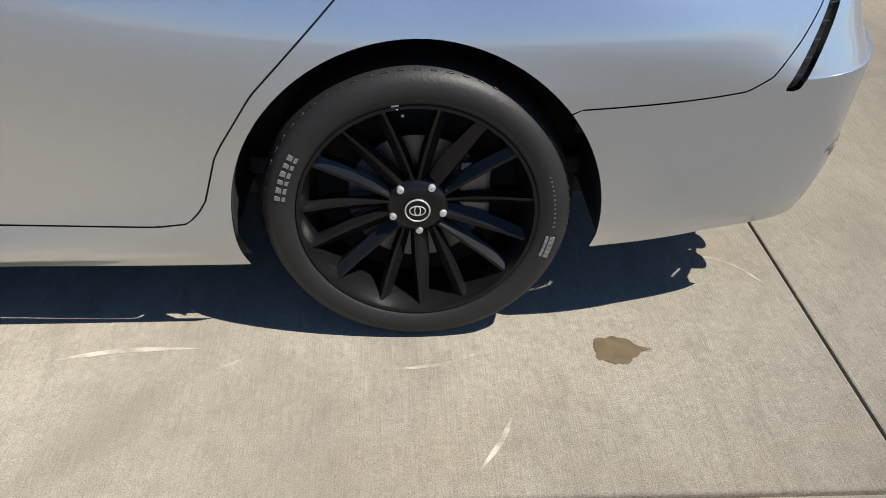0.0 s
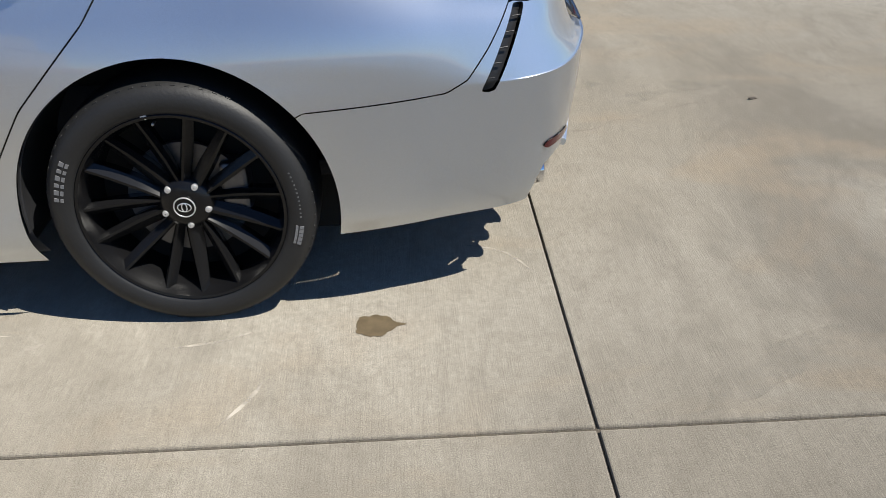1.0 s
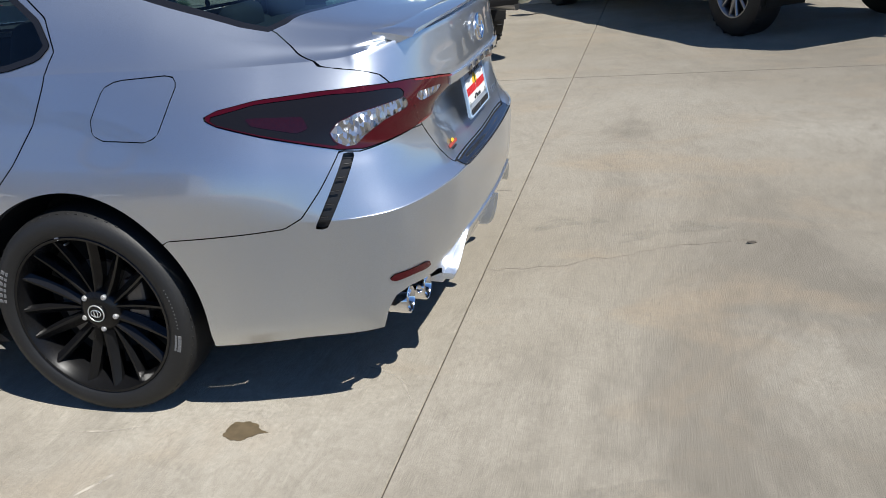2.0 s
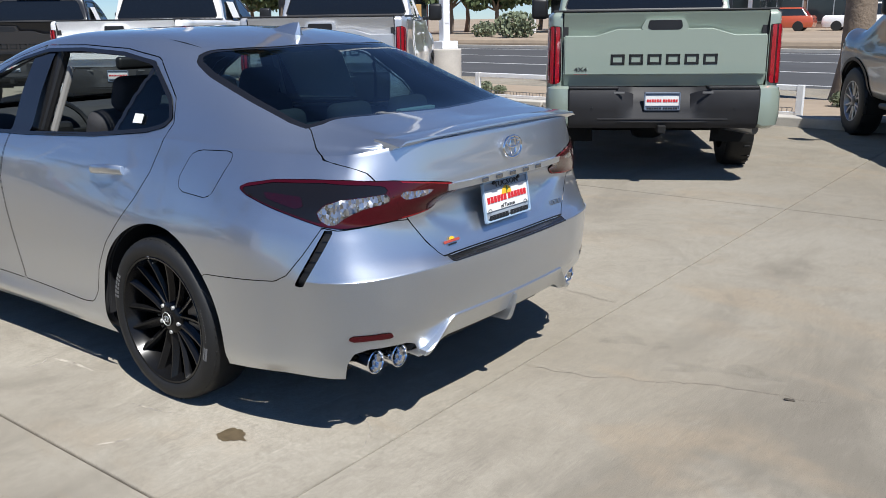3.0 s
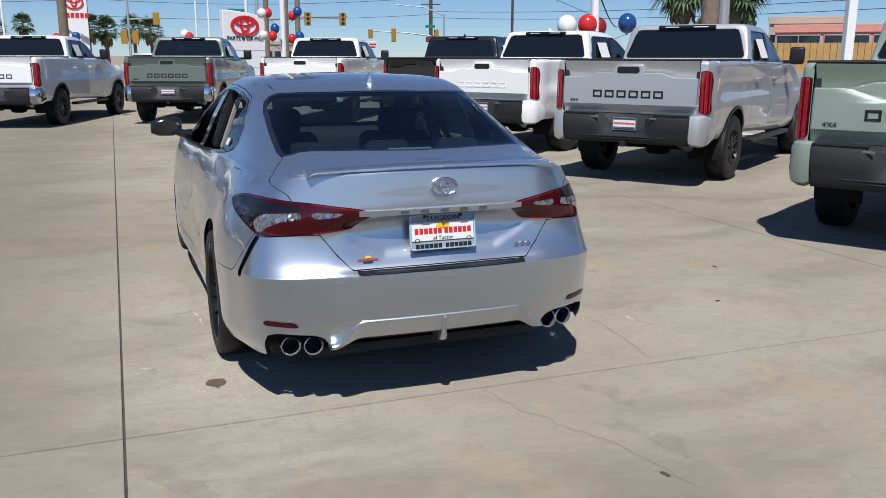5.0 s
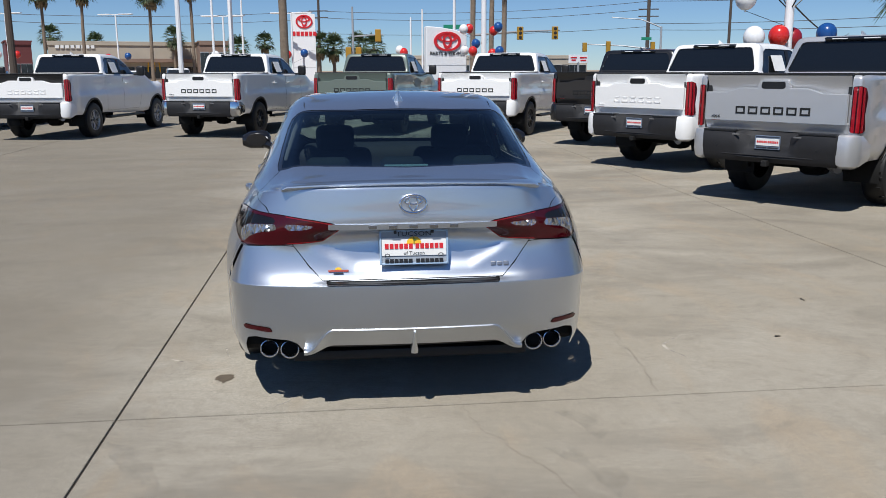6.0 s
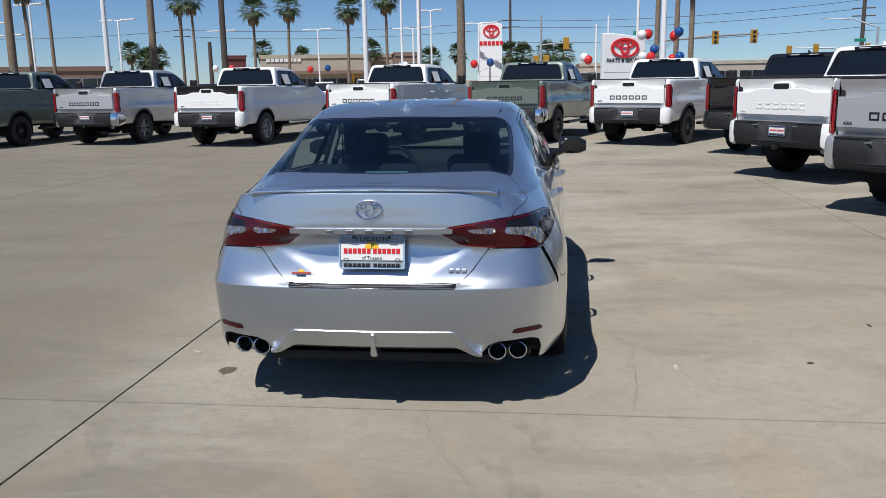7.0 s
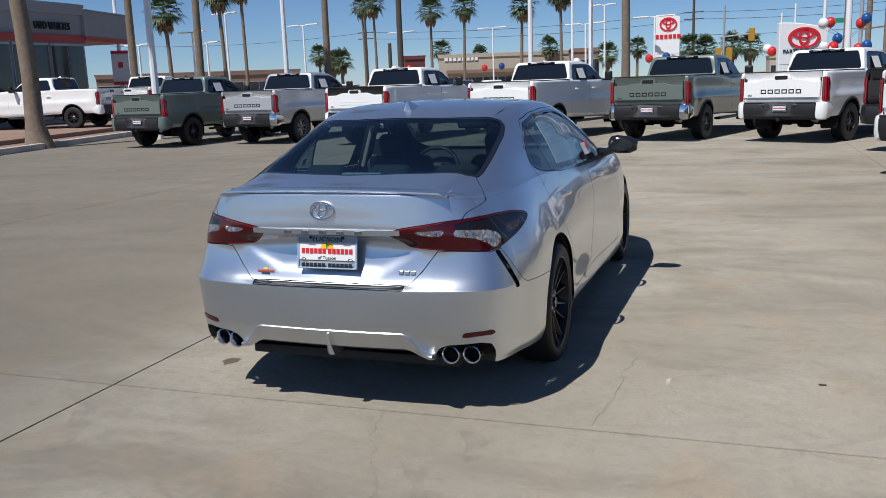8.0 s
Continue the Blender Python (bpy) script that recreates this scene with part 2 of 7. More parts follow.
class Skin:
    """A car's outer surface as a net of faces that can be cut into panels along drawn outlines."""

    def __init__(self, grid, along, level, first):
        ns, nv = grid.shape[:2]
        du = np.gradient(grid, axis=0)
        dv = np.gradient(grid, axis=1)
        nor = np.cross(du, dv)
        nor /= np.linalg.norm(nor, axis=-1, keepdims=True) + 1e-12
        self.v = [tuple(p) for p in grid.reshape(-1, 3)]
        self.n = [tuple(p) for p in nor.reshape(-1, 3)]
        self.s = list(np.repeat(along, nv))
        self.r = list(np.tile(level, ns))
        self.f = [(i * nv + j, (i + 1) * nv + j, (i + 1) * nv + j + 1, i * nv + j + 1) for i in range(ns - 1) for j in range(nv - 1)]
        self.t = [first] * len(self.f)

    def cut(self, func, inside, among=("body",)):
        """Faces of the panels named in among that lie where func is below 0 become the panel inside."""
        V = np.array(self.v)
        val = func(V, np.array(self.s), np.array(self.r))
        val = np.where(np.abs(val) < 1e-7, 1e-7, val).tolist()
        made, nf, nt = {}, [], []

        def mid(a, b):
            key = (a, b) if a < b else (b, a)
            if key not in made:
                a, b = key
                w = val[a] / (val[a] - val[b])
                made[key] = len(self.v)
                for store in (self.v, self.n):
                    store.append(tuple(p + w * (q - p) for p, q in zip(store[a], store[b])))
                self.s.append(self.s[a] + w * (self.s[b] - self.s[a]))
                self.r.append(self.r[a] + w * (self.r[b] - self.r[a]))
                val.append(1e-7)
            return made[key]

        for f, t in zip(self.f, self.t):
            if t not in among:
                nf.append(f)
                nt.append(t)
                continue
            below = [val[i] < 0 for i in f]
            if not any(below):
                nf.append(f)
                nt.append(t)
            elif all(below):
                nf.append(f)
                nt.append(inside)
            else:
                lo, hi = [], []
                for k, a in enumerate(f):
                    b = f[(k + 1) % len(f)]
                    (lo if val[a] < 0 else hi).append(a)
                    if (val[a] < 0) != (val[b] < 0):
                        c = mid(a, b)
                        lo.append(c)
                        hi.append(c)
                for g, tag in ((lo, inside), (hi, t)):
                    if len(g) > 2:
                        nf.append(tuple(g))
                        nt.append(tag)
        self.f, self.t = nf, nt

    def panel(self, func, name, among=("body",), gap=0.004, gapname="gap"):
        """Cuts out a panel with a gap of even width round it."""
        self.cut(lambda *a: func(*a) - gap / 2, "_new", among)
        self.cut(lambda *a: func(*a) + gap / 2, name, ("_new",))
        self.t = [gapname if t == "_new" else t for t in self.t]

    def take(self, name, push=0.0):
        """Vertices, faces and normals of one panel, pushed along its normals."""
        ids, faces = {}, []
        for f, t in zip(self.f, self.t):
            if t == name:
                faces.append(tuple(ids.setdefault(i, len(ids)) for i in f))
        order = list(ids)
        V = np.array([self.v[i] for i in order]).reshape(-1, 3)
        N = np.array([self.n[i] for i in order]).reshape(-1, 3)
        return V + push * N, faces, N


def joined(*lots):
    """Several (vertices, faces, normals) as one."""
    V, F, N, base = [], [], [], 0
    for v, f, n in lots:
        V.append(v)
        N.append(n)
        F += [tuple(i + base for i in q) for q in f]
        base += len(v)
    return np.concatenate(V), F, np.concatenate(N)

# ---- ground ----
def concrete_material():
    """Broomed concrete: broad stains, mottling, fine aggregate and brush lines."""
    m = bpy.data.materials.new("concrete")
    m.use_nodes = True
    nt = m.node_tree
    b = nt.nodes["Principled BSDF"]
    b.inputs["Specular IOR Level"].default_value = .15
    b.inputs["Diffuse Roughness"].default_value = 1.0
    co = nt.nodes.new("ShaderNodeNewGeometry")

    def noise_at(scale, detail=4, stretch=None, rough=.55, twist=0.0):
        n = nt.nodes.new("ShaderNodeTexNoise")
        n.inputs["Scale"].default_value, n.inputs["Detail"].default_value, n.inputs["Roughness"].default_value = scale, detail, rough
        n.inputs["Distortion"].default_value = twist
        if stretch:
            mp = nt.nodes.new("ShaderNodeMapping")
            mp.inputs["Scale"].default_value = stretch
            nt.links.new(co.outputs["Position"], mp.inputs["Vector"])
            nt.links.new(mp.outputs[0], n.inputs["Vector"])
        else:
            nt.links.new(co.outputs["Position"], n.inputs["Vector"])
        return n.outputs[0]

    def ramp(src, lo, hi, a, c):
        r = nt.nodes.new("ShaderNodeMapRange")
        r.inputs[1].default_value, r.inputs[2].default_value, r.inputs[3].default_value, r.inputs[4].default_value = lo, hi, a, c
        nt.links.new(src, r.inputs[0])
        return r.outputs[0]

    def mix(fac, a, c, kind="MIX"):
        n = nt.nodes.new("ShaderNodeMix")
        n.data_type, n.blend_type = "RGBA", kind
        for sock, val in (("Factor", fac), ("A", a), ("B", c)):
            if isinstance(val, (int, float)):
                n.inputs[sock].default_value = val
            elif isinstance(val, tuple):
                n.inputs[sock].default_value = (*val, 1)
            else:
                nt.links.new(val, n.inputs[sock])
        return n.outputs["Result"]

    col = mix(ramp(noise_at(.35, 6), .38, .64, 0, 1), (.375, .335, .268), (.505, .466, .39))
    col = mix(ramp(noise_at(.8, 8, (1, .40, 1), .62, 1.2), .47, .65, 0, .70), col, (.23, .205, .168))     # dark traffic stains
    col = mix(ramp(noise_at(1.7, 7, (.5, 1.1, 1), .6, .8), .52, .66, 0, .55), col, (.47, .375, .265))      # rusty tint
    col = mix(ramp(noise_at(1.1, 9, (2.2, 1, 1), .66, 3.0), .55, .72, 0, .42), col, (.235, .21, .17))    # swirled tyre dirt
    col = mix(ramp(noise_at(4.5, 8, None, .65, 1.0), .58, .74, 0, .35), col, (.54, .50, .42))            # pale worn patches
    col = mix(ramp(noise_at(2.6, 9, None, .68, 2.0), .53, .70, 0, .36), col, (.25, .225, .182))            # blotches
    col = mix(ramp(noise_at(13, 7, None, .65), .50, .72, 0, .45), col, (.30, .27, .22))
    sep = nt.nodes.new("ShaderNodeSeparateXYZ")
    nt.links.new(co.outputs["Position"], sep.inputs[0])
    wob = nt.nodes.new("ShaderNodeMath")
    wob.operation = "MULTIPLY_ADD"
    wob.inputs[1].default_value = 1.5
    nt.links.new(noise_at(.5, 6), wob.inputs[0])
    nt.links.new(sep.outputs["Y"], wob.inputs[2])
    col = mix(ramp(wob.outputs[0], -.10, -1.5, 0, .68), col, (.225, .197, .155))      # browner and darker towards -y, with a wavering edge
    # weaker brown darkening towards +y, along the same wavering line
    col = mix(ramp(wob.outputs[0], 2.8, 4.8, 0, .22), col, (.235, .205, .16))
    col = mix(ramp(noise_at(60, 5), .35, .70, 0, .5), col, (.29, .26, .21))
    col = mix(ramp(noise_at(150, 2), .64, .74, 0, .6), col, (.17, .15, .12))                    # small pits
    fine = noise_at(330, 3)
    brush = noise_at(1, 4, (260, 9, 1))
    grey = nt.nodes.new("ShaderNodeMath")
    grey.operation = "ADD"
    nt.links.new(ramp(fine, .3, .7, .45, .93), grey.inputs[0])
    nt.links.new(ramp(brush, .3, .7, -.055, .077), grey.inputs[1])
    hsv = nt.nodes.new("ShaderNodeHueSaturation")
    nt.links.new(col, hsv.inputs["Color"])
    nt.links.new(grey.outputs[0], hsv.inputs["Value"])
    nt.links.new(hsv.outputs[0], b.inputs["Base Color"])
    nt.links.new(ramp(noise_at(1.4, 5), .4, .7, .92, .66), b.inputs["Roughness"])
    add = nt.nodes.new("ShaderNodeMath")
    add.operation = "ADD"
    nt.links.new(fine, add.inputs[0])
    nt.links.new(brush, add.inputs[1])
    bp = nt.nodes.new("ShaderNodeBump")
    bp.inputs["Strength"].default_value, bp.inputs["Distance"].default_value = .8, .0016
    nt.links.new(add.outputs[0], bp.inputs["Height"])
    nt.links.new(bp.outputs[0], b.inputs["Normal"])
    return m


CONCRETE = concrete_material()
TAR = material("joint_tar", (0.075, 0.062, 0.048), 0.9, vary=.6, scale=30, bump=.006, bump_scale=90)
DIRT = material("desert_ground", (0.33, 0.26, 0.19), 0.95, vary=0.25, scale=0.2)
ASPHALT = material("asphalt", (0.07, 0.07, 0.072), 0.9, vary=0.2, scale=0.5)
bm = bmesh.new()
bmesh.ops.create_grid(bm, x_segments=8, y_segments=8, size=1500)
bmesh.ops.translate(bm, vec=(0, 0, -.10), verts=bm.verts)
ground = tagged(part("ground", bm, DIRT), label="dry tan desert ground out to the horizon", category="ground", kind="structure")
lot = thing("pavement", pose(.968, -1.402, 0, 0, 0, -.7) @ pose(-.968, 1.402, 0), label="pale worn concrete lot with dark joints", category="pavement", kind="structure")
boxpart("joint_filler", (56, 46, .08), (-14, -7, -.051), TAR, lot, 0, "dark tar in the slab joints")
xs, ys = [-42, .968, 14], [-30, -18, -7.0, -1.402, 4.10, 16]
for i in range(2):
    for j in range(5):
        w, d = xs[i + 1] - xs[i] - .007, ys[j + 1] - ys[j] - .011
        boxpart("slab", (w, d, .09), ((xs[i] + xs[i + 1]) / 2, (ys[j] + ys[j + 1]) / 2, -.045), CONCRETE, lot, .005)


def worn_mark(name, color, amount, scale):
    """A mark that covers the concrete only in patches."""
    m = material(name, color, .85, vary=.2, scale=12)
    nt = m.node_tree
    n = nt.nodes.new("ShaderNodeTexNoise")
    n.inputs["Scale"].default_value, n.inputs["Detail"].default_value = scale, 6
    co = nt.nodes.new("ShaderNodeNewGeometry")
    nt.links.new(co.outputs["Position"], n.inputs["Vector"])
    r = nt.nodes.new("ShaderNodeMapRange")
    r.inputs[1].default_value, r.inputs[2].default_value, r.inputs[3].default_value, r.inputs[4].default_value = .36, .60, 0, amount
    nt.links.new(n.outputs[0], r.inputs[0])
    nt.links.new(r.outputs[0], nt.nodes["Principled BSDF"].inputs["Alpha"])
    return m


WET = material("wet_stain", (.125, .095, .057), .45, vary=.3, scale=30)
SCUFF_PALE = worn_mark("pale_scuff", (.54, .49, .41), .85, 9)
SCUFF_DARK = worn_mark("dark_tyre_mark", (.22, .195, .16), .13, 9)
CRACK = material("crack", (.20, .17, .135), .9, vary=.5, scale=25)


def ribbon(name, pts, width, mat, label, z=.0015, group="marks on the concrete"):
    """A thin strip lying on the ground along a smooth line of points."""
    p = np.array(pts, float)
    k = np.arange(len(p))
    u = np.linspace(0, len(p) - 1, len(p) * 8)
    x, y = smooth_curve(list(zip(k, p[:, 0])), u), smooth_curve(list(zip(k, p[:, 1])), u)
    tx, ty = np.gradient(x), np.gradient(y)
    ln = np.hypot(tx, ty) + 1e-9
    w = width * np.clip(np.minimum(u, len(p) - 1 - u) * 1.6, .12, 1) / 2
    left = [(a - c * ww, b + d * ww, z) for a, b, c, d, ww in zip(x, y, ty / ln, tx / ln, w)]
    right = [(a + c * ww, b - d * ww, z) for a, b, c, d, ww in zip(x, y, ty / ln, tx / ln, w)]
    n = len(left)
    ob = sheet(name, left + right, [(i, n + i, n + i + 1, i + 1) for i in range(n - 1)], mat, None, "", False)
    return tagged(ob, label=label, category="stain", group=group, kind="structure")


rnd = random.Random(4)
ring = []
for k in range(64):
    a = 2 * math.pi * k / 64
    r = 1 + .05 * math.sin(3 * a + 1) + .05 * math.sin(5 * a + 2) + .04 * math.sin(9 * a) + .10 * rnd.random()
    if min(a, 2 * math.pi - a) < .16:
        r += .55 * (1 - min(a, 2 * math.pi - a) / .16)
    ring.append((.462 + .052 * r * math.cos(a), -.964 + .047 * r * math.sin(a), .0015))
stain = sheet("wet_stain", [(.462, -.964, .0018)] + ring, [(0, 1 + k, 1 + (k + 1) % 64) for k in range(64)], WET, None, "", False)
tagged(stain, label="small dark brown liquid stain on concrete", category="stain", kind="structure")
for n, (x, y, a) in enumerate([(2.056, .532, .4), (.173, 2.303, 1.9), (-.6, 2.9, .2)]):
    bm = bmesh.new()
    box(bm, (.040, .016, .005), (0, 0, .004), .002, None, 1)
    o = part("leaf_bit", bm, TAR)
    o.matrix_world = pose(x, y, 0, 0, 6, math.degrees(a))
    tagged(o, label="small dark dry leaf scrap on concrete", category="debris", group="scraps on the ground")
for pts, wd, m, l in [
    ([(-.86, -.965), (-.70, -.93), (-.50, -.925)], .016, SCUFF_PALE, "pale curved scuff on the concrete"), ([(-.84, -.955), (-.80, -1.02), (-.815, -1.13)], .014, SCUFF_PALE, "pale curved scuff on the concrete"),
    ([(-.46, -1.0), (-.40, -.965)], .02, SCUFF_PALE, "pale scuff on the concrete"), ([(.10, -1.33), (.16, -1.24), (.19, -1.17)], .012, SCUFF_PALE, "pale scuff on the concrete"),
    ([(.70, -.55), (.85, -.62), (.93, -.75)], .010, SCUFF_PALE, "pale scuff on the concrete"), ([(-.1, -1.02), (.05, -1.0), (.15, -.96)], .010, SCUFF_PALE, "pale scuff on the concrete"),
    ([(1.52, .52), (1.63, .66), (1.78, .72), (1.98, .70)], .13, SCUFF_DARK, "faint dark curved tyre mark"), ([(1.14, .66), (1.22, .76), (1.34, .80), (1.48, .78)], .10, SCUFF_DARK, "faint dark curved tyre mark"),
    ([(1.22, -1.38), (1.40, -1.24), (1.58, -1.16), (1.85, -1.06)], .12, SCUFF_DARK, "faint dark curved tyre mark"),
    ([(.05, 1.75), (.25, 1.55), (.5, 1.62)], .02, SCUFF_PALE, "pale scuff on the concrete")]:
    ribbon("floor_mark", pts, wd, m, l, .0012)


def crack(pts, seed):
    r = random.Random(seed)
    out = []
    for (ax, ay), (bx, by) in zip(pts, pts[1:]):
        for k in range(6):
            t = k / 6
            out.append((ax + (bx - ax) * t + r.gauss(0, .012), ay + (by - ay) * t + r.gauss(0, .012)))
    ribbon("crack", out + [pts[-1]], .0032, CRACK, "thin winding crack in the concrete", .001, "cracks in the concrete")


crack([(.98, .23), (1.34, .30), (1.61, .43), (1.84, .53), (2.2, .60)], 1)
crack([(-.10, 1.36), (.09, 1.34), (.62, 1.29), (.965, 1.25)], 2)


# ---- the silver sedan: rear axle at x = 0, tail towards +x, driver's side at -y ----
OUTLINE_X = [1.100, 1.090, 1.060, 0.948, 0.650, 0.0, -1.05, -2.825, -3.50, -3.78, -3.84]
OUTLINE_Y = [0.0, 0.32, 0.548, 0.788, 0.898, 0.923, 0.926, 0.921, 0.79, 0.42, 0.0]
_chord = np.concatenate([[0], np.cumsum(np.hypot(np.diff(OUTLINE_X), np.diff(OUTLINE_Y)))])
# each level from sill to shoulder: height and inset from the outline at the eleven stations
LEVELS = [
    ([.300, .300, .298, .270, .262, .210, .190, .200, .17, .17, .17], [.075, .075, .070, .045, .035, .035, .040, .030, .10, .10, .10]),
    ([.385, .385, .380, .340, .320, .300, .240, .300, .25, .24, .24], [.040, .040, .036, .020, .012, .006, .004, .005, .04, .04, .04]),
    ([.450, .450, .450, .450, .450, .450, .330, .450, .35, .33, .33], [.014, .014, .012, .006, .004, .001, .018, .000, .02, .02, .02]),
    ([.625, .625, .624, .620, .600, .600, .500, .600, .45, .42, .42], [.000, -.001, -.004, -.008, .000, -.003, .014, -.003, .01, .01, .01]),
    ([.645, .645, .643, .637, .650, .670, .620, .680, .52, .50, .50], [.010, .009, .003, -.004, .000, .004, .010, .003, .00, .00, .00]),
    ([.663, .666, .686, .700, .705, .730, .700, .730, .57, .55, .55], [.048, .046, .034, .020, .006, .013, .010, .010, .005, .005, .005]),
    ([.760, .755, .760, .762, .765, .790, .770, .780, .62, .60, .60], [.088, .078, .058, .040, .018, .028, .014, .018, .015, .015, .015]),
    ([.865, .855, .825, .815, .820, .850, .830, .830, .67, .65, .65], [.104, .090, .064, .056, .036, .048, .021, .030, .03, .03, .03]),
    ([.908, .903, .895, .885, .880, .910, .900, .870, .72, .70, .70], [.043, .040, .050, .063, .060, .068, .031, .050, .06, .05, .05]),
    ([.990, .988, .980, .962, .950, .970, .960, .910, .77, .74, .74], [.041, .042, .060, .092, .096, .092, .050, .075, .10, .08, .08]),
    ([1.085, 1.083, 1.073, 1.046, 1.038, 1.050, 1.022, .945, .80, .77, .77], [.048, .052, .073, .136, .158, .126, .078, .120, .16, .13, .13]),
]
# upper body along x: half width and height of the roof rail, height of the middle
RAIL_Y = [(-3.8, .38), (-3.5, .50), (-3.0, .62), (-2.5, .68), (-2.1, .72), (-1.8, .69), (-1.4, .63), (-1.1, .605), (-.8, .60), (-.4, .59), (-.1, .57), (.1, .56), (.4, .575), (.66, .59), (.8, .58), (1.1, .55)]
RAIL_Z = [(-3.8, .765), (-3.5, .815), (-3.0, .92), (-2.5, .985), (-2.1, 1.050), (-1.8, 1.215), (-1.4, 1.370), (-1.1, 1.422), (-.8, 1.430), (-.4, 1.420), (-.1, 1.372), (.1, 1.320), (.4, 1.213), (.66, 1.122), (.8, 1.100), (1.1, 1.085)]
ROOF_Z = [(-3.8, .775), (-3.5, .84), (-3.0, .945), (-2.5, 1.01), (-2.1, 1.08), (-1.8, 1.245), (-1.4, 1.408), (-1.1, 1.464), (-.8, 1.474), (-.4, 1.466), (-.1, 1.428), (.1, 1.380), (.4, 1.258), (.66, 1.158), (.8, 1.128), (1.1, 1.09)]


def car_net(out_x, out_y, levels, rail_y, rail_z, roof_z, spread, tail_skew, nose_from, nv, nu):
    """One half of a car's outer surface as a net: round the outline, then up from the sill over the shoulder to the middle of the roof."""
    chord = np.concatenate([[0], np.cumsum(np.hypot(np.diff(out_x), np.diff(out_y)))])
    s = np.concatenate([np.linspace(a, b, n, endpoint=False) for a, b, n in spread] + [[chord[-1]]])
    px, py = smooth_curve(list(zip(chord, out_x)), s), smooth_curve(list(zip(chord, out_y)), s)
    if out_y[0] == 0:
        px = np.where(s < chord[1], out_x[0] - (out_x[0] - out_x[1]) * (s / chord[1]) ** 2, px)
    tx, ty = np.gradient(px, s), np.gradient(py, s)
    ln = np.hypot(tx, ty)
    nx, ny = -ty / ln, tx / ln        # inwards
    nx[0], ny[0], nx[-1], ny[-1] = -1, 0, 1, 0
    zs = np.array([smooth_curve(list(zip(chord, z)), s, True) for z, d in levels])
    ds = np.array([smooth_curve(list(zip(chord, d)), s, True) for z, d in levels])
    k = np.arange(len(levels))
    low = np.linspace(0, len(levels) - 1, nv)
    v = np.linspace(0, 1, nu)[1:]
    grid = np.zeros((len(s), nv + nu - 1, 3))

    def at(c, x):
        return float(smooth_curve(c, np.array([x]))[0])

    for i in range(len(s)):
        z, d = smooth_curve(list(zip(k, zs[:, i])), low), smooth_curve(list(zip(k, ds[:, i])), low)
        grid[i, :nv, 0], grid[i, :nv, 1], grid[i, :nv, 2] = px[i] + nx[i] * d, np.maximum(py[i] + ny[i] * d, 0), z
        xe, ye, ze = grid[i, nv - 1]
        xs = xe if xe < .45 else .45 + (xe - .45) * tail_skew
        if xe < nose_from:
            xs = nose_from + (xe - nose_from) * 0.85
        wide, near = max(ye, .001), min(1.0, ye / .3)
        xr = xe + (xs - xe) * (1 - min(at(rail_y, xe), wide * .93) / wide)
        yr, zr, zc = min(at(rail_y, xr), wide * .9), at(rail_z, xr), at(roof_z, xs)
        flat = max(0.0, min(1.0, (zr - ze - 0.02) / 0.2))
        rise = zr - ze
        keys_y = [(0, wide), (.06, wide - (.012 + .01 * (1 - flat)) * near), (.30, wide + .5 * (yr - wide) + .016 * flat * near), (.54, yr + .012 * flat * near), (.62, yr * .93), (.80, yr * .5), (1, 0)]
        keys_z = [(0, ze), (.06, ze + (.014 * flat + .08 * rise * (1 - flat))), (.30, ze + .52 * rise), (.54, zr - .012 * flat), (.62, zr + .30 * (zc - zr)), (.80, zr + .80 * (zc - zr)), (1, zc)]
        yy, zz = smooth_curve(keys_y, v), smooth_curve(keys_z, v)
        grid[i, nv:, 0] = xe + (xs - xe) * (1 - yy / wide)
        grid[i, nv:, 1], grid[i, nv:, 2] = yy if ye > .001 else 0, zz
    return grid, s, np.concatenate([low, len(levels) - 1 + v * 10])


def half_skins(grid, s, level):
    """The two halves, -y first, with normals outwards."""
    out = []
    for side in (-1, 1):
        g = grid.copy()
        g[:, :, 1] *= side
        k = Skin(g, s, level, "body")
        if k.n[(len(s) // 2) * len(level) + 20][1] * side < 0:
            k.n = [tuple(-c for c in n) for n in k.n]
        a, b, c = (np.array(k.v[i]) for i in k.f[(len(s) // 2) * (len(level) - 1) + 20][:3])
        if np.cross(b - a, c - a)[1] * side < 0:
            k.f = [q[::-1] for q in k.f]
        out.append(k)
    return out


UP = len(LEVELS) - 1
LAMP = [(0.325, 0.905), (0.370, 0.925), (0.450, 0.938), (0.623, 0.958), (0.807, 0.968), (0.988, 0.966), (1.158, 0.956), (1.278, 0.938), (1.323, 0.920), (1.278, 0.900), (1.088, 0.852), (0.938, 0.815), (0.853, 0.808), (0.623, 0.820), (0.420, 0.835)]
LAMP_CLEAR_OUT = [(.645, .916), (.732, .911), (.86, .904), (.93, .886), (.958, .862), (.948, .838), (.915, .821), (.885, .821), (.84, .845), (.75, .872), (.645, .886)]
LAMP_CLEAR_IN = [(.440, .906), (.47, .914), (.590, .917), (.606, .902), (.580, .888), (.50, .894)]
LAMP_DARK = [(1.306, .921), (1.16, .946), (.95, .956), (.72, .950), (.66, .942), (.64, .917), (.732, .912), (.86, .905), (.932, .887), (.960, .862), (.950, .836), (.918, .819), (1.088, .857), (1.278, .903)]
LAMP_BAR = [(1.19, .915), (1.03, .908), (1.015, .875), (1.05, .868), (1.17, .895)]
REFLECT = [(0.650, 0.424), (0.690, 0.436), (0.826, 0.441), (0.840, 0.430), (0.826, 0.419), (0.676, 0.413)]
SLIT = [(0.890, 0.803), (0.926, 0.806), (1.028, 0.612), (0.996, 0.608)]
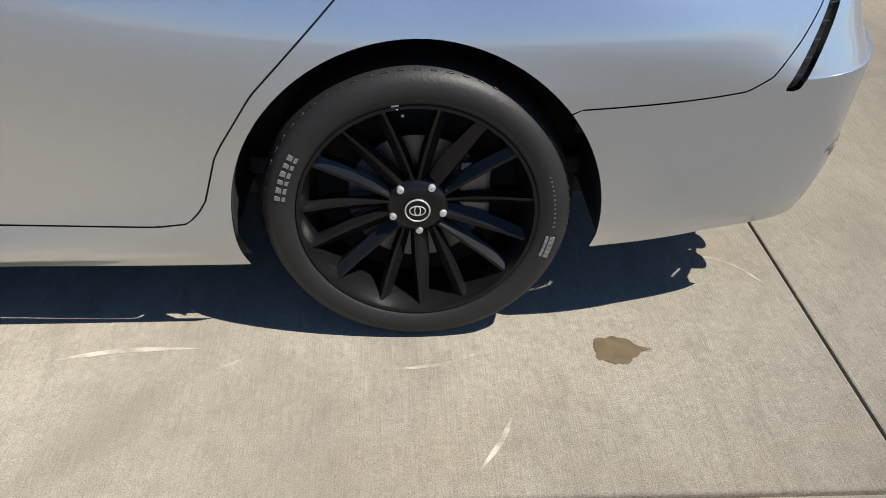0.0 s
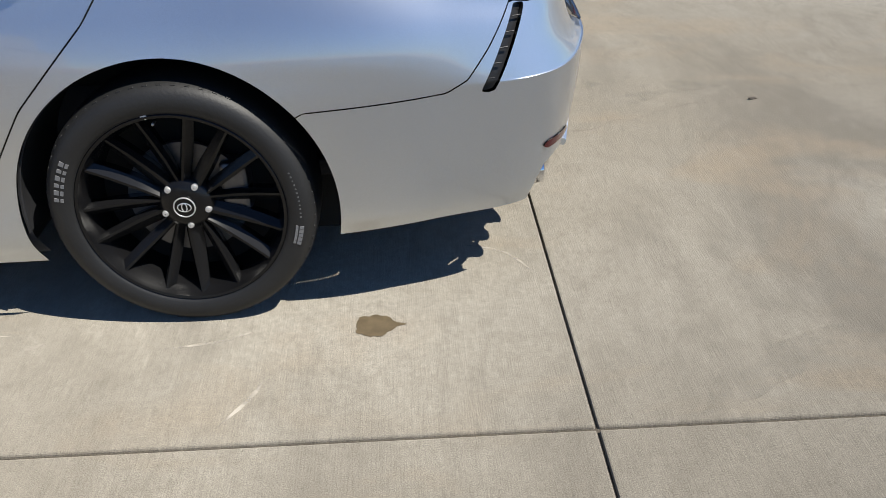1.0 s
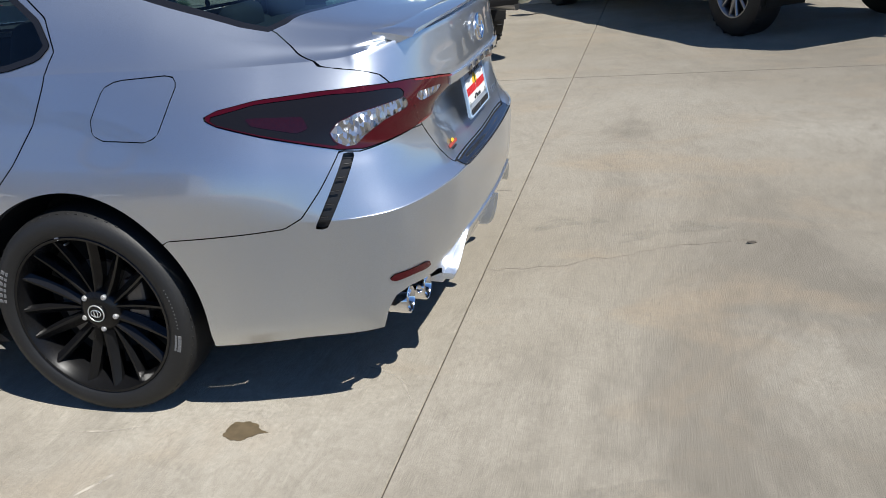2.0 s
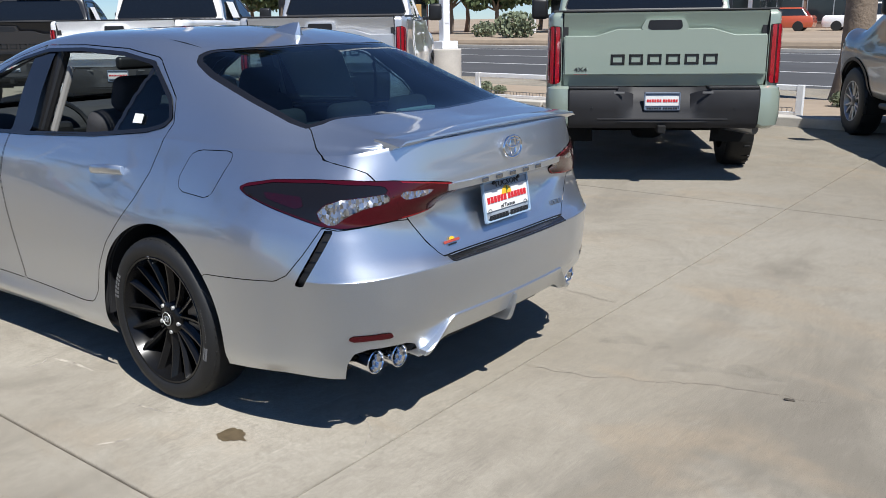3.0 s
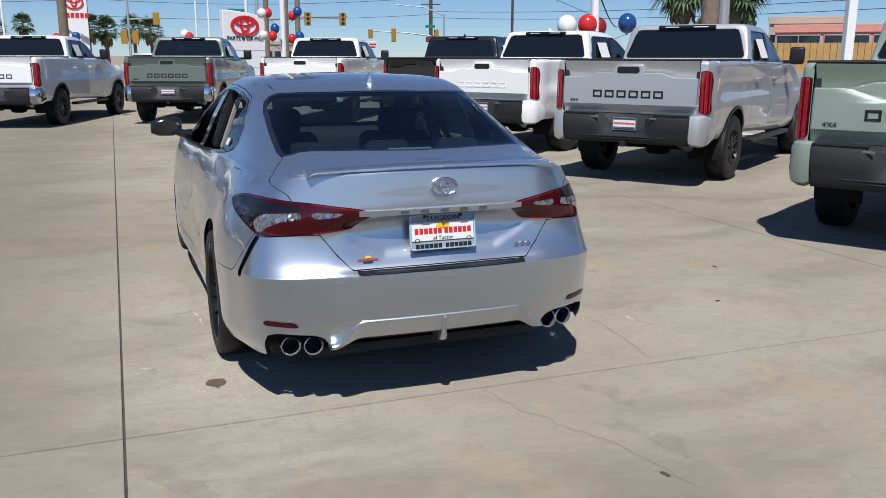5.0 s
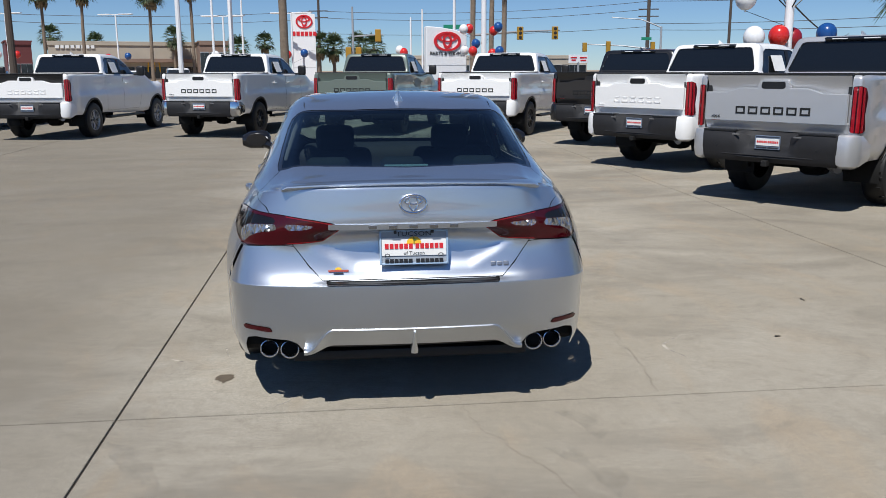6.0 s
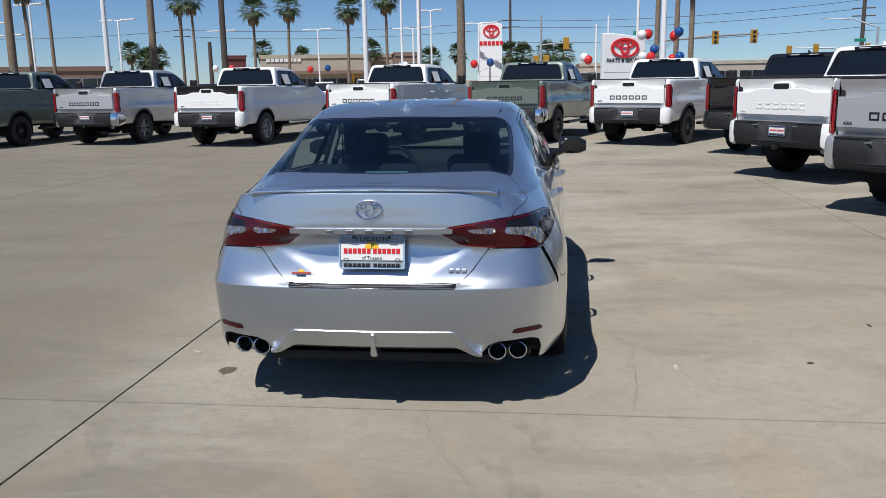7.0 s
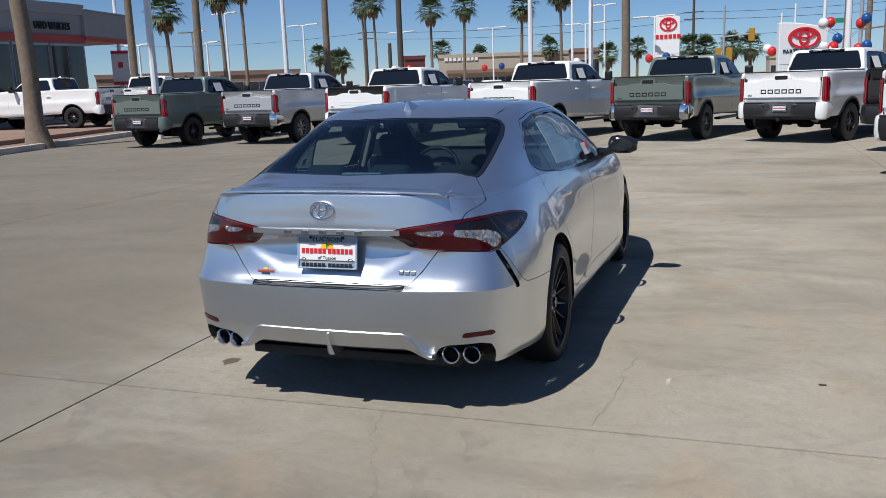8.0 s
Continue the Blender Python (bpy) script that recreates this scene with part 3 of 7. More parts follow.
BUMPER = [(-0.200, 0.100), (-0.200, 0.655), (0.385, 0.655), (0.440, 0.682), (0.490, 0.725), (0.545, 0.800), (0.560, 0.814), (0.623, 0.818), (0.876, 0.803), (0.938, 0.812), (1.003, 0.715), (1.058, 0.645), (1.108, 0.618), (1.198, 0.611), (1.468, 0.592), (1.538, 0.500), (1.538, 0.100)]
LID_SIDE = [(-.5, .37), (.60, .37), (.664, .42), (.70, .455), (.73, .482), (.80, .535), (.90, .608), (.959, .653), (.99, .671), (1.006, .700), (1.02, .720), (1.2, .760)]
REAR_DOOR = [(-1.11, .318), (-.56, .316), (-.49, .325), (-.452, .37), (-.415, .49), (-.33, .62), (-.15, .81), (-.075, .92), (-.045, 1.02), (-.035, 1.075), (-.02, 1.11), (-.06, 1.20), (-.25, 1.352), (-.47, 1.386), (-.8, 1.399), (-1.138, 1.396), (-1.155, 1.05), (-1.215, .80), (-1.17, .55)]
FRONT_DOOR = [(-1.118, .318), (-1.178, .55), (-1.223, .80), (-1.163, 1.05), (-1.146, 1.396), (-1.32, 1.352), (-1.60, 1.275), (-1.95, 1.085), (-2.06, 1.03), (-2.10, .95), (-2.16, .70), (-2.14, .45), (-2.10, .330)]
DLO = [(-2.02, .998), (-1.50, 1.003), (-1.02, 1.014), (-.50, 1.040), (-.16, 1.076), (-.07, 1.098), (-.045, 1.125), (-.085, 1.190), (-.27, 1.328), (-.48, 1.362), (-.80, 1.376), (-1.10, 1.370), (-1.32, 1.325), (-1.60, 1.210), (-1.88, 1.065)]
FUEL = [(.112, .925), (.118, .888), (.15, .872), (.295, .866), (.328, .882), (.350, .935), (.375, 1.005), (.368, 1.026), (.34, 1.032), (.19, 1.026), (.148, 1.008)]
BACKLIGHT = [(.055, 0), (.040, .25), (-.015, .46), (-.058, .530), (-.078, .572), (-.055, .604), (.04, .622), (.30, .638), (.52, .644), (.60, .636), (.640, .580), (.695, .40), (.732, .20), (.742, 0), (.745, -.3), (.055, -.3)]
SCREEN = [(-1.06, -.3), (-1.06, 0), (-1.08, .30), (-1.14, .52), (-1.22, .57), (-1.60, .62), (-1.98, .68), (-2.10, .60), (-2.16, .30), (-2.18, 0), (-2.18, -.3)]


def side_only(poly, ymin=.45):
    return lambda V, s, r: np.where((np.abs(V[:, 1]) > ymin) & (s > .9), poly_distance(poly, V[:, 0], V[:, 2]), 1.0)


def round_corner(poly):
    return lambda V, s, r: np.where(r < UP, poly_distance(poly, s, V[:, 2]), 1.0)


def from_above(poly):
    return lambda V, s, r: np.where(r > UP + 2.0, poly_distance(poly, V[:, 0], np.abs(V[:, 1])), 1.0)


def arch(cx, rad, cz=.335):
    return lambda V, s, r: np.where(np.abs(V[:, 1]) > .5, np.hypot(V[:, 0] - cx, (V[:, 2] - cz) * np.where(V[:, 2] < cz, .92, 1.0)) - rad, 1.0)


def lid_zone(V, s, r):
    keys = np.array(LID_SIDE)
    edge = np.interp(V[:, 2], keys[:, 0], keys[:, 1])
    edge = np.minimum(edge, np.interp(V[:, 0], [.55, .62, .70, .77, .80], [.610, .632, .688, .722, .80]))
    f = np.maximum((np.abs(V[:, 1]) - edge) * .8, .661 - V[:, 2])
    return np.maximum(f, .50 - V[:, 0])


def exhaust_cut(V, s, r):
    # underside of the tail: centre insert and the two tailpipe openings
    low = [(-0.200, 0.100), (-0.200, 0.418), (0.360, 0.418), (0.400, 0.405), (0.445, 0.360), (0.490, 0.300), (0.500, 0.292), (0.520, 0.292), (0.560, 0.355), (0.600, 0.372), (0.760, 0.384), (0.820, 0.372), (0.850, 0.330), (0.865, 0.268), (0.870, 0.100)]
    return np.where(r < UP, poly_distance(low, s, V[:, 2]), 1.0)


def panel_part(name, lots, mat, parent, label=""):
    v, f, n = joined(*lots)
    if not f:
        return None
    return sheet(name, v, f, mat, parent, label, True, n)


def build_sedan():
    car = thing("sedan", label="silver metallic four-door sedan with black wheels parked on concrete", category="car")
    grid, s, level = car_net(OUTLINE_X, OUTLINE_Y, LEVELS, RAIL_Y, RAIL_Z, ROOF_Z, [(0, 1.45, 108), (1.45, 4.1, 102), (4.1, _chord[-1], 90)], .69, -3.0, 66, 74)
    # hollow round the number plate, with a sloping rim
    d = poly_distance([(-.40, .896), (.40, .896), (.50, .820), (.40, .755), (.27, .694), (-.27, .694), (-.40, .755), (-.50, .820)], grid[:, :, 1].ravel(), grid[:, :, 2].ravel()).reshape(grid.shape[:2])
    t = np.clip(-d / .055, 0, 1)
    grid[:, :, 0] -= np.where(grid[:, :, 0] > .8, .011 * t * t * (3 - 2 * t), 0)
    halves = half_skins(grid, s, level)
    for k, side in zip(halves, (-1, 1)):
        k.cut(arch(0.0, .398), "void")
        k.cut(arch(-2.825, .395), "void")
        k.cut(exhaust_cut, "under")
        k.panel(round_corner(LAMP), "lamp", gap=.003)
        k.cut(round_corner(LAMP_CLEAR_OUT), "lamp_clear", ("lamp",))
        k.cut(round_corner(LAMP_CLEAR_IN), "lamp_inner", ("lamp",))
        k.cut(round_corner(LAMP_DARK), "lamp_dark", ("lamp",))
        k.cut(round_corner(LAMP_BAR), "lamp_red", ("lamp_dark",))
        k.cut(lambda V, s, r: np.where(r < UP, np.maximum(-.007 - poly_distance(LAMP, s, V[:, 2]), s - .60), 1.0), "lamp_edge", ("lamp",))
        k.cut(round_corner([(.715, .947), (.86, .948), (.88, .940), (.715, .937)]), "lamp_strip", ("lamp",))
        k.cut(lambda V, s, r: np.where(np.abs(s - .62) < .3, np.abs(np.abs(V[:, 1]) - np.interp(V[:, 2], [.80, .90, .965], [.545, .608, .655])) - .003, 1.0), "lamp_gap", ("lamp", "lamp_red", "lamp_clear", "lamp_dark", "lamp_inner", "lamp_edge", "lamp_strip"))
        k.cut(round_corner(SLIT), "slit")
        k.panel(lid_zone, "lid")
        k.panel(round_corner(BUMPER), "bumper", gap=.0035)
        k.cut(lambda V, s, r: np.maximum(np.abs(V[:, 1]) - .40, np.abs(V[:, 2] - .6505) - .009), "strip", ("bumper",))
        k.cut(round_corner(REFLECT), "bumper_lens", ("bumper",))
        k.cut(lambda V, s, r: s - .49, "insert", ("under",))
        k.cut(lambda V, s, r: .345 - V[:, 2], "insert_panel", ("insert",))
        k.cut(lambda V, s, r: np.where((V[:, 0] < -.03) & (V[:, 0] > -1.15) & (r > UP + 4), np.abs(np.abs(V[:, 1]) - np.interp(V[:, 0], [-1.1, -.8, -.4, -.05], [.555, .556, .546, .535])) - .0035, 1.0), "gap")
        k.cut(from_above(BACKLIGHT), "backlight", ("body", "lid", "gap"))
        k.cut(lambda V, s, r: from_above(BACKLIGHT)(V, s, r) + .022, "backlight_clear", ("backlight",))
        k.cut(from_above(SCREEN), "screen")
        k.panel(side_only(REAR_DOOR), "rear_door")
        k.panel(side_only(FRONT_DOOR), "front_door")
        if side < 0:
            k.panel(side_only(FUEL), "fuel_door", gap=.003)
        dlo = side_only(DLO)
        skin = ("body", "rear_door", "front_door", "gap")
        k.cut(lambda *a: dlo(*a) - .010, "dlo_trim", skin)
        k.cut(lambda *a: dlo(*a) + .006, "dlo", ("dlo_trim",))
        pillar = lambda V, s, r: np.abs(V[:, 0] + 1.10 + (V[:, 2] - 1.03) * .06) - .085
        k.cut(lambda *a: np.where(dlo(*a) < .02, pillar(*a), 1.0), "pillar", ("dlo",))
        qbar = lambda V, s, r: np.abs(V[:, 0] - np.interp(V[:, 2], [1.06, 1.36], [-.375, -.235])) - .014
        k.cut(lambda *a: np.where(dlo(*a) < .02, qbar(*a), 1.0), "quarter_bar", ("dlo",))
        k.cut(lambda V, s, r: np.interp(V[:, 2], [1.06, 1.36], [-.375, -.235]) - V[:, 0], "quarter_glass", ("dlo",))
        k.cut(lambda V, s, r: -1.13 - V[:, 0], "rear_glass", ("dlo",))
        if side > 0:
            k.cut(side_only([(-1.05, 1.06), (-.52, 1.075), (-.50, 1.34), (-.60, 1.36), (-1.05, 1.365)]), "sheet", ("rear_glass",))
            k.cut(side_only([(-1.58, 1.05), (-1.36, 1.05), (-1.36, 1.13), (-1.58, 1.13)]), "label", ("dlo",))

    def both(tag, push=0.0):
        return [k.take(tag, push) for k in halves]

    panel_part("body", both("body"), SILVER, car)
    panel_part("panel_gap", both("gap", -.006), GAP, car)
    panel_part("trunk_lid", both("lid"), SILVER, car)
    bumper = panel_part("rear_bumper", both("bumper"), SILVER, car)
    panel_part("bumper_step", both("strip", .003), BLACK_GLOSS, bumper, "black protective strip along the bumper top")
    panel_part("valance", both("insert_panel", -.05) + both("insert", -.045), BLACK_SATIN, car, "black lower valance")
    panel_part("lining", both("body", -.03), SEAT, car, "dark cabin lining")
    panel_part("rear_window", both("backlight", -.002), BLACK_GLOSS, car, "black glazed border of the rear window")
    panel_part("rear_window_pane", both("backlight_clear", -.003), GLASS_DARK, car, "tinted rear window pane")
    panel_part("windshield", both("screen", -.003), GLASS_CLEAR, car, "clear windshield")
    for k, side in zip(halves, ("left", "right")):
        lamp = panel_part("tail_lamp", [k.take("lamp", .004)], RED_LENS, car, "dark red wrap-round tail lamp")
        panel_part("lens_gap", [k.take("lamp_gap", .003)], GAP, lamp)
        panel_part("dark_lens", [k.take("lamp_dark", .002)], SMOKE, lamp, "smoked black lens along the flank")
        panel_part("side_marker", [k.take("lamp_red", .003)], SMOKE_RED, lamp, "dim red side marker")
        panel_part("light_edge", [k.take("lamp_edge", .005)], RED_EDGE, lamp, "deep red edge strip")
        panel_part("light_strip", [k.take("lamp_strip", .005)], RED_BRIGHT, lamp, "bright red strip")
        panel_part("reflector", [k.take("lamp_clear", .003)], LAMP_CHROME, lamp, "clear faceted reflector")
        panel_part("inner_reflector", [k.take("lamp_inner", .003)], LAMP_INNER, lamp, "smoked clear inner lens")
        panel_part("bumper_reflector", [k.take("bumper_lens", .004)], RED_LENS, car, "flat dark red bumper reflector")
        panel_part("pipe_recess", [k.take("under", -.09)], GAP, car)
        panel_part("bumper_slit", [k.take("slit", -.016)], BLACK_SATIN, car, "black vertical slit below the lamp")
        for tag in ("rear_door", "front_door"):
            door = panel_part("door", [k.take(tag)], SILVER, car)
            panel_part("door_lining", [k.take(tag, -.035)], SEAT, door, "dark inner door lining")
        panel_part("window_trim", [k.take("dlo_trim", .004)], BLACK_GLOSS, car, "black window surround")
        panel_part("pillar_cover", [k.take("pillar", -.004)], BLACK_GLOSS, car, "gloss black pillar cover")
        panel_part("quarter_bar", [k.take("quarter_bar", -.004)], BLACK_GLOSS, car, "gloss black bar beside the quarter window")
        panel_part("quarter_window", [k.take("quarter_glass", -.006)], GLASS_DARK, car, "small fixed quarter window")
        if side == "right":
            panel_part("price_sheet", [k.take("sheet", -.008)], PAPER, car, "white printed price sheet behind glass")
            panel_part("side_window", [k.take("sheet", -.001)], GLASS_CLEAR, car, "tinted glass over the price sheet")
            panel_part("window_label", [k.take("label", -.004)], PAPER, car, "white window label with a dark round mark")
            panel_part("side_window", [k.take("rear_glass", -.006)], GLASS_DARK, car, "closed tinted side window")
            panel_part("side_window", [k.take("dlo", -.006)], GLASS_CLEAR, car, "closed side window")
        else:
            panel_part("fuel_door", [k.take("fuel_door")], SILVER, car)
    return car, halves


sedan, sedan_halves = build_sedan()

LETTER_BLACK = material("letter_black", (.015, .015, .015), .35)
PLATE_BLUE = material("plate_blue", (.15, .19, .26), .45, vary=.1)
PLATE_FRAME = material("plate_frame_blue", (.34, .47, .62), .4, vary=.06)
PLATE_GREY = material("plate_grey", (.34, .38, .43), .5, vary=.12)
SIGN_RED = material("sign_red", (.62, .022, .03), .4, vary=.05)
INK = material("ink_black", (.015, .016, .02), .5)
YELLOW = material("sun_yellow", (.85, .50, .03), .5)


def letter_blocks(name, widths, height, mat, parent, at, gap=.25, depth=.012, axis_m=None):
    """Plain raised bars in place of a maker's name, one part each; at: middle of the row; the row runs along +y and faces +x."""
    total = sum(widths) * height * (1 + gap)
    y = -total / 2
    out = []
    for k, wd in enumerate(widths):
        w = wd * height
        bm = bmesh.new()
        box(bm, (depth, w * .8, height), (0, 0, 0), .004, None, 1)
        ob = part(name, bm, mat, parent)
        ob.matrix_local = Matrix.Translation(at) @ (axis_m or Matrix()) @ Matrix.Translation((0, y + w / 2 + w * gap / 2, 0))
        y += w * (1 + gap)
        out.append(ob)
    return out


def dealer_plate(parent, m, w=.305, h=.155, big=False):
    """A number plate sized dealer's card in its frame, facing +x of m."""
    f = part("plate_frame", frame_bm(w, h, .009 if big else .012, .012), PLATE_FRAME if big else PLATE_BLUE, parent, "pale plate frame")
    f.matrix_local = m
    card = boxpart("plate_card", (.004, w - .02, h * .52), (0, 0, h * .02), PAPER, f, .001, "white dealer card")
    boxpart("plate_back", (.004, w - .01, h - .01), (-.005, 0, 0), PLATE_BLUE if not big else PLATE_GREY, f, .001)
    bm = bmesh.new()
    for k in range(12):
        box(bm, (.002, w * .054, h * .15), (.0035, (k - 5.5) * w * .070 + (w * .012 if k > 5 else -w * .012), h * .035), 0)
    part("word_bar", bm, SIGN_RED, card, "red lettering bars")["kind"] = "stuff"
    bm = bmesh.new()
    for k in range(12):
        box(bm, (.002, w * .056, h * .115), (.0065, (k - 5.5) * w * .068 + (w * .02 if k > 5 else -w * .02), -h * .385), 0)
    part("word_bar", bm, INK, f, "dark lettering bars")["kind"] = "stuff"
    if big:
        lettering("city_name", "TUCSON", .030, INK, f, Matrix.Translation((.0065, 0, h * .385)) @ Matrix.Rotation(math.pi / 2, 4, "Z") @ Matrix.Rotation(math.pi / 2, 4, "X"), .0015, wide=1.35)
        lettering("city_line", "of Tucson", .022, INK, card, Matrix.Translation((.003, 0, -h * .17)) @ Matrix.Rotation(math.pi / 2, 4, "Z") @ Matrix.Rotation(math.pi / 2, 4, "X"), .001, wide=1.1)
        loft("sun_mark", [[(.0022 + d, .034 * math.cos(t), h * .10 + .034 * max(math.sin(t), 0)) for t in (math.pi * k / 12 for k in range(13))] for d in (0, .0008)], YELLOW, card, "yellow half sun")
        bm = bmesh.new()
        box(bm, (.002, .004, .036), (.0048, 0, h * .2), .001)
        box(bm, (.002, .014, .004), (.0048, .004, h * .21), .001)
        part("cactus_mark", bm, material("cactus_green", (.05, .16, .03), .5), card, "small green cactus mark")
        for sy in (-1, 1):
            ob = loft("oval_mark", [[((.0035), .012 * math.cos(t) * q + sy * w * .39, .008 * math.sin(t) * q - h * .22) for t in (2 * math.pi * k / 20 for k in range(20))] for q in (1, .72)], INK, card, cap=False)
            boxpart("plate_screw", (.012, .014, .014), (.006, sy * w * .27, h * .44), INK, f, .004)
    return f


def frame_bm(w, h, t, d):
    bm = bmesh.new()
    for sy in (-1, 1):
        box(bm, (d, t, h), (0, sy * (w - t) / 2, 0), .002, None, 1)
    for sz in (-1, 1):
        box(bm, (d, w, t), (0, 0, sz * (h - t) / 2), .002, None, 1)
    return bm




DISC = material("brake_steel", (.16, .16, .165), .4, .9, vary=.2)
WHEEL_BLACK = material("wheel_black", (.007, .007, .0075), .24, spec=.35, vary=.1)
NUT = material("bright_nut", (.72, .72, .72), .35, .6)
SIDE_MARK = material("tyre_print", (.19, .19, .19), .6, vary=.3, scale=80)


def build_wheel(parent, x, y, z, side, m=None):
    """A black multi-spoke wheel with its tyre; side: -1 outer face towards -y."""
    w = new("wheel")
    w.parent = parent
    w.matrix_local = Matrix.Translation((x, y, z)) @ (m or Matrix()) @ (Matrix() if side < 0 else Matrix.Rotation(math.pi, 4, "Z"))
    R = .333
    prof = [(.254, .014), (.259, .005), (.268, .000), (.288, -.006), (.308, .000), (.320, .010), (.328, .026), (.3325, .045), (.3335, .10), (.333, .155), (.328, .190), (.318, .208), (.29, .218), (.25, .215)]
    tyre = loft("tyre", turned([(r, h - .004) for r, h in prof], 96), RUBBER, w, "black low-profile tyre", cap=False)
    for start, count, sz, mk in ((-80, 6, .022, SIDE_MARK), (100, 5, .020, SIDE_MARK), (70, 12, .007, GREY_MARK)):
        for k in range(count):
            a = math.radians(start + k * (3.9 if sz > .02 else 2.2))
            o = boxpart("sidewall_bar", (sz * (.55 if k % 2 else .42), .002, sz), (0, 0, 0), mk, tyre, 0)
            o.matrix_local = Matrix.Rotation(a, 4, "Y") @ Matrix.Translation((0, -.0085, .290))
    # tread grooves as thin blocks on the shoulder
    bm = bmesh.new()
    for k in range(64):
        box(bm, (.012, .030, .006), (0, .028, .3235), .001, None, 1)
        bm.verts.ensure_lookup_table()
        vs = [v for v in bm.verts if not v.tag]
        bmesh.ops.rotate(bm, cent=(0, 0, 0), matrix=Matrix.Rotation(2 * math.pi * k / 64, 3, "Y"), verts=vs)
        for v in vs:
            v.tag = True
    part("tread_block", bm, RUBBER, tyre)["kind"] = "stuff"
    rim = loft("rim", turned([(.256, .012), (.261, .004), (.256, -.001), (.249, .001), (.245, .012), (.236, .030), (.228, .060), (.222, .14), (.235, .20)], 96), WHEEL_BLACK, w, "gloss black rim barrel", cap=False)
    loft("brake_disc", turned([(.03, .085), (.152, .085), (.152, .10), (.03, .10)], 48), DISC, w, "dark grey brake disc", cap=False)
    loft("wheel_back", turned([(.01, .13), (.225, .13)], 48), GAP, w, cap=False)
    boxpart("brake_caliper", (.07, .07, .14), (.125, .095, .03), DISC, w, .012)
    loft("hub", turned([(.001, .034), (.030, .034), (.045, .036), (.062, .042), (.072, .055), (.075, .08)], 40), WHEEL_BLACK, w, cap=False)
    cap = loft("centre_cap", turned([(.001, .0265), (.0255, .0265), (.0285, .029), (.030, .036)], 36), WHEEL_BLACK, w, cap=False)
    loft("cap_ring", turned([(.0245, .0266), (.0252, .0250), (.0275, .0252), (.0282, .0275)], 36), NUT, cap, "thin bright ring", cap=False)
    for a, b, t in ((.0165, .0115, 0), (.006, .011, 0)):
        ring = [[((a + d * math.cos(u)) * math.cos(q), .0258 + .0012 * math.sin(u), (b + d * math.cos(u)) * math.sin(q)) for u in (0, 2.1, 4.2) for d in (.0016,)] for q in (2 * math.pi * k / 28 for k in range(29))]
        loft("cap_mark", ring, NUT, cap, cap=False)
    for g in range(5):
        a0 = math.radians(33 + 72 * g)
        nut_a = math.radians(32 + 72 * g)
        loft("lug_nut", [[(p[0] + .057 * math.sin(nut_a), p[1], p[2] + .057 * math.cos(nut_a)) for p in r] for r in turned([(.001, .034), (.0072, .035), (.0086, .039), (.0086, .06)], 12)], NUT, w, "bright lug nut", cap=False)
        for off, inner, w0, w1 in ((-21.5, -31, .010, .0150), (0, 0, .017, .0135), (21.5, 31, .010, .0150)):
            ao, ai = a0 + math.radians(off), a0 + math.radians(inner)
            p0 = Vector((.044 * math.sin(ai), .044 * math.cos(ai)))
            p1 = Vector((.251 * math.sin(ao), .251 * math.cos(ao)))
            along = (p1 - p0).normalized()
            tan = Vector((along.y, -along.x))
            ridge = .35 if off >= 0 else -.35
            rings = []
            for t in (0, .18, .40, .70, .90, 1.0):
                c = p0.lerp(p1, t)
                hw = (w0 + (w1 - w0) * t) * (1 + .30 * math.sin(math.pi * min(1, t * 1.2)))
                y0 = .046 - .034 * t + .008 * math.sin(math.pi * t)
                rings.append([(c.x + u * hw * tan.x, y0 + dy, c.y + u * hw * tan.y) for u, dy in ((-1, .016), (ridge - .22, 0), (ridge + .22, 0), (1, .016), (.7, .050), (-.7, .050))])
            loft("spoke", rings, WHEEL_BLACK, w, angle=.3)
    loft("tyre_valve", [[(p[0] - .03, p[1], p[2] + .230) for p in r] for r in turned([(.001, .008), (.0035, .009), (.0035, .03)], 8)], STEEL, w, cap=False)
    boxpart("balance_sticker", (.014, .0015, .010), (-.045, .001, .253), WHITE_MARK, w, 0, "small white paper sticker", Matrix.Rotation(.25, 4, "Y"))
    return w


for wx in (0.0, -2.825):
    for wy, sd in ((-.900, -1), (.900, 1)):
        build_wheel(sedan, wx, wy + sd * .020, .3375, sd, Matrix.Diagonal((1.02, 1, 1.02, 1)))
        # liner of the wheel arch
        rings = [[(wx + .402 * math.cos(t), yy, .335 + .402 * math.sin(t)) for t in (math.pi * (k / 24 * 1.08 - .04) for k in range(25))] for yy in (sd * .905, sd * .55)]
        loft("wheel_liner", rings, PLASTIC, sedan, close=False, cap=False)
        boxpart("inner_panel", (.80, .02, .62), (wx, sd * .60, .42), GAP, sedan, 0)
bm = bmesh.new()
box(bm, (4.45, 1.16, .05), (-1.40, 0, .225), .01)
for cx, lx, yy in ((-1.41, 1.98, .68), (.60, .34, .60), (-3.40, .30, .62)):
    for sd in (-1, 1):
        box(bm, (lx, .28 if cx > 0 or cx < -3 else .36, .05), (cx, sd * (yy if cx > 0 or cx < -3 else .70), .25), .01)
# unseen plate added behind the bumper so sun does not leak through
box(bm, (.62, 1.46, .04), (.67, 0, .46), .01)
part("underbody", bm, PLASTIC, sedan, "dark underside")

# ---- fittings of the sedan ----

SKIN_TREES = []
for k in sedan_halves:
    keep = [f for f, t in zip(k.f, k.t) if t not in ("void",)]
    SKIN_TREES.append(BVHTree.FromPolygons(k.v, keep))


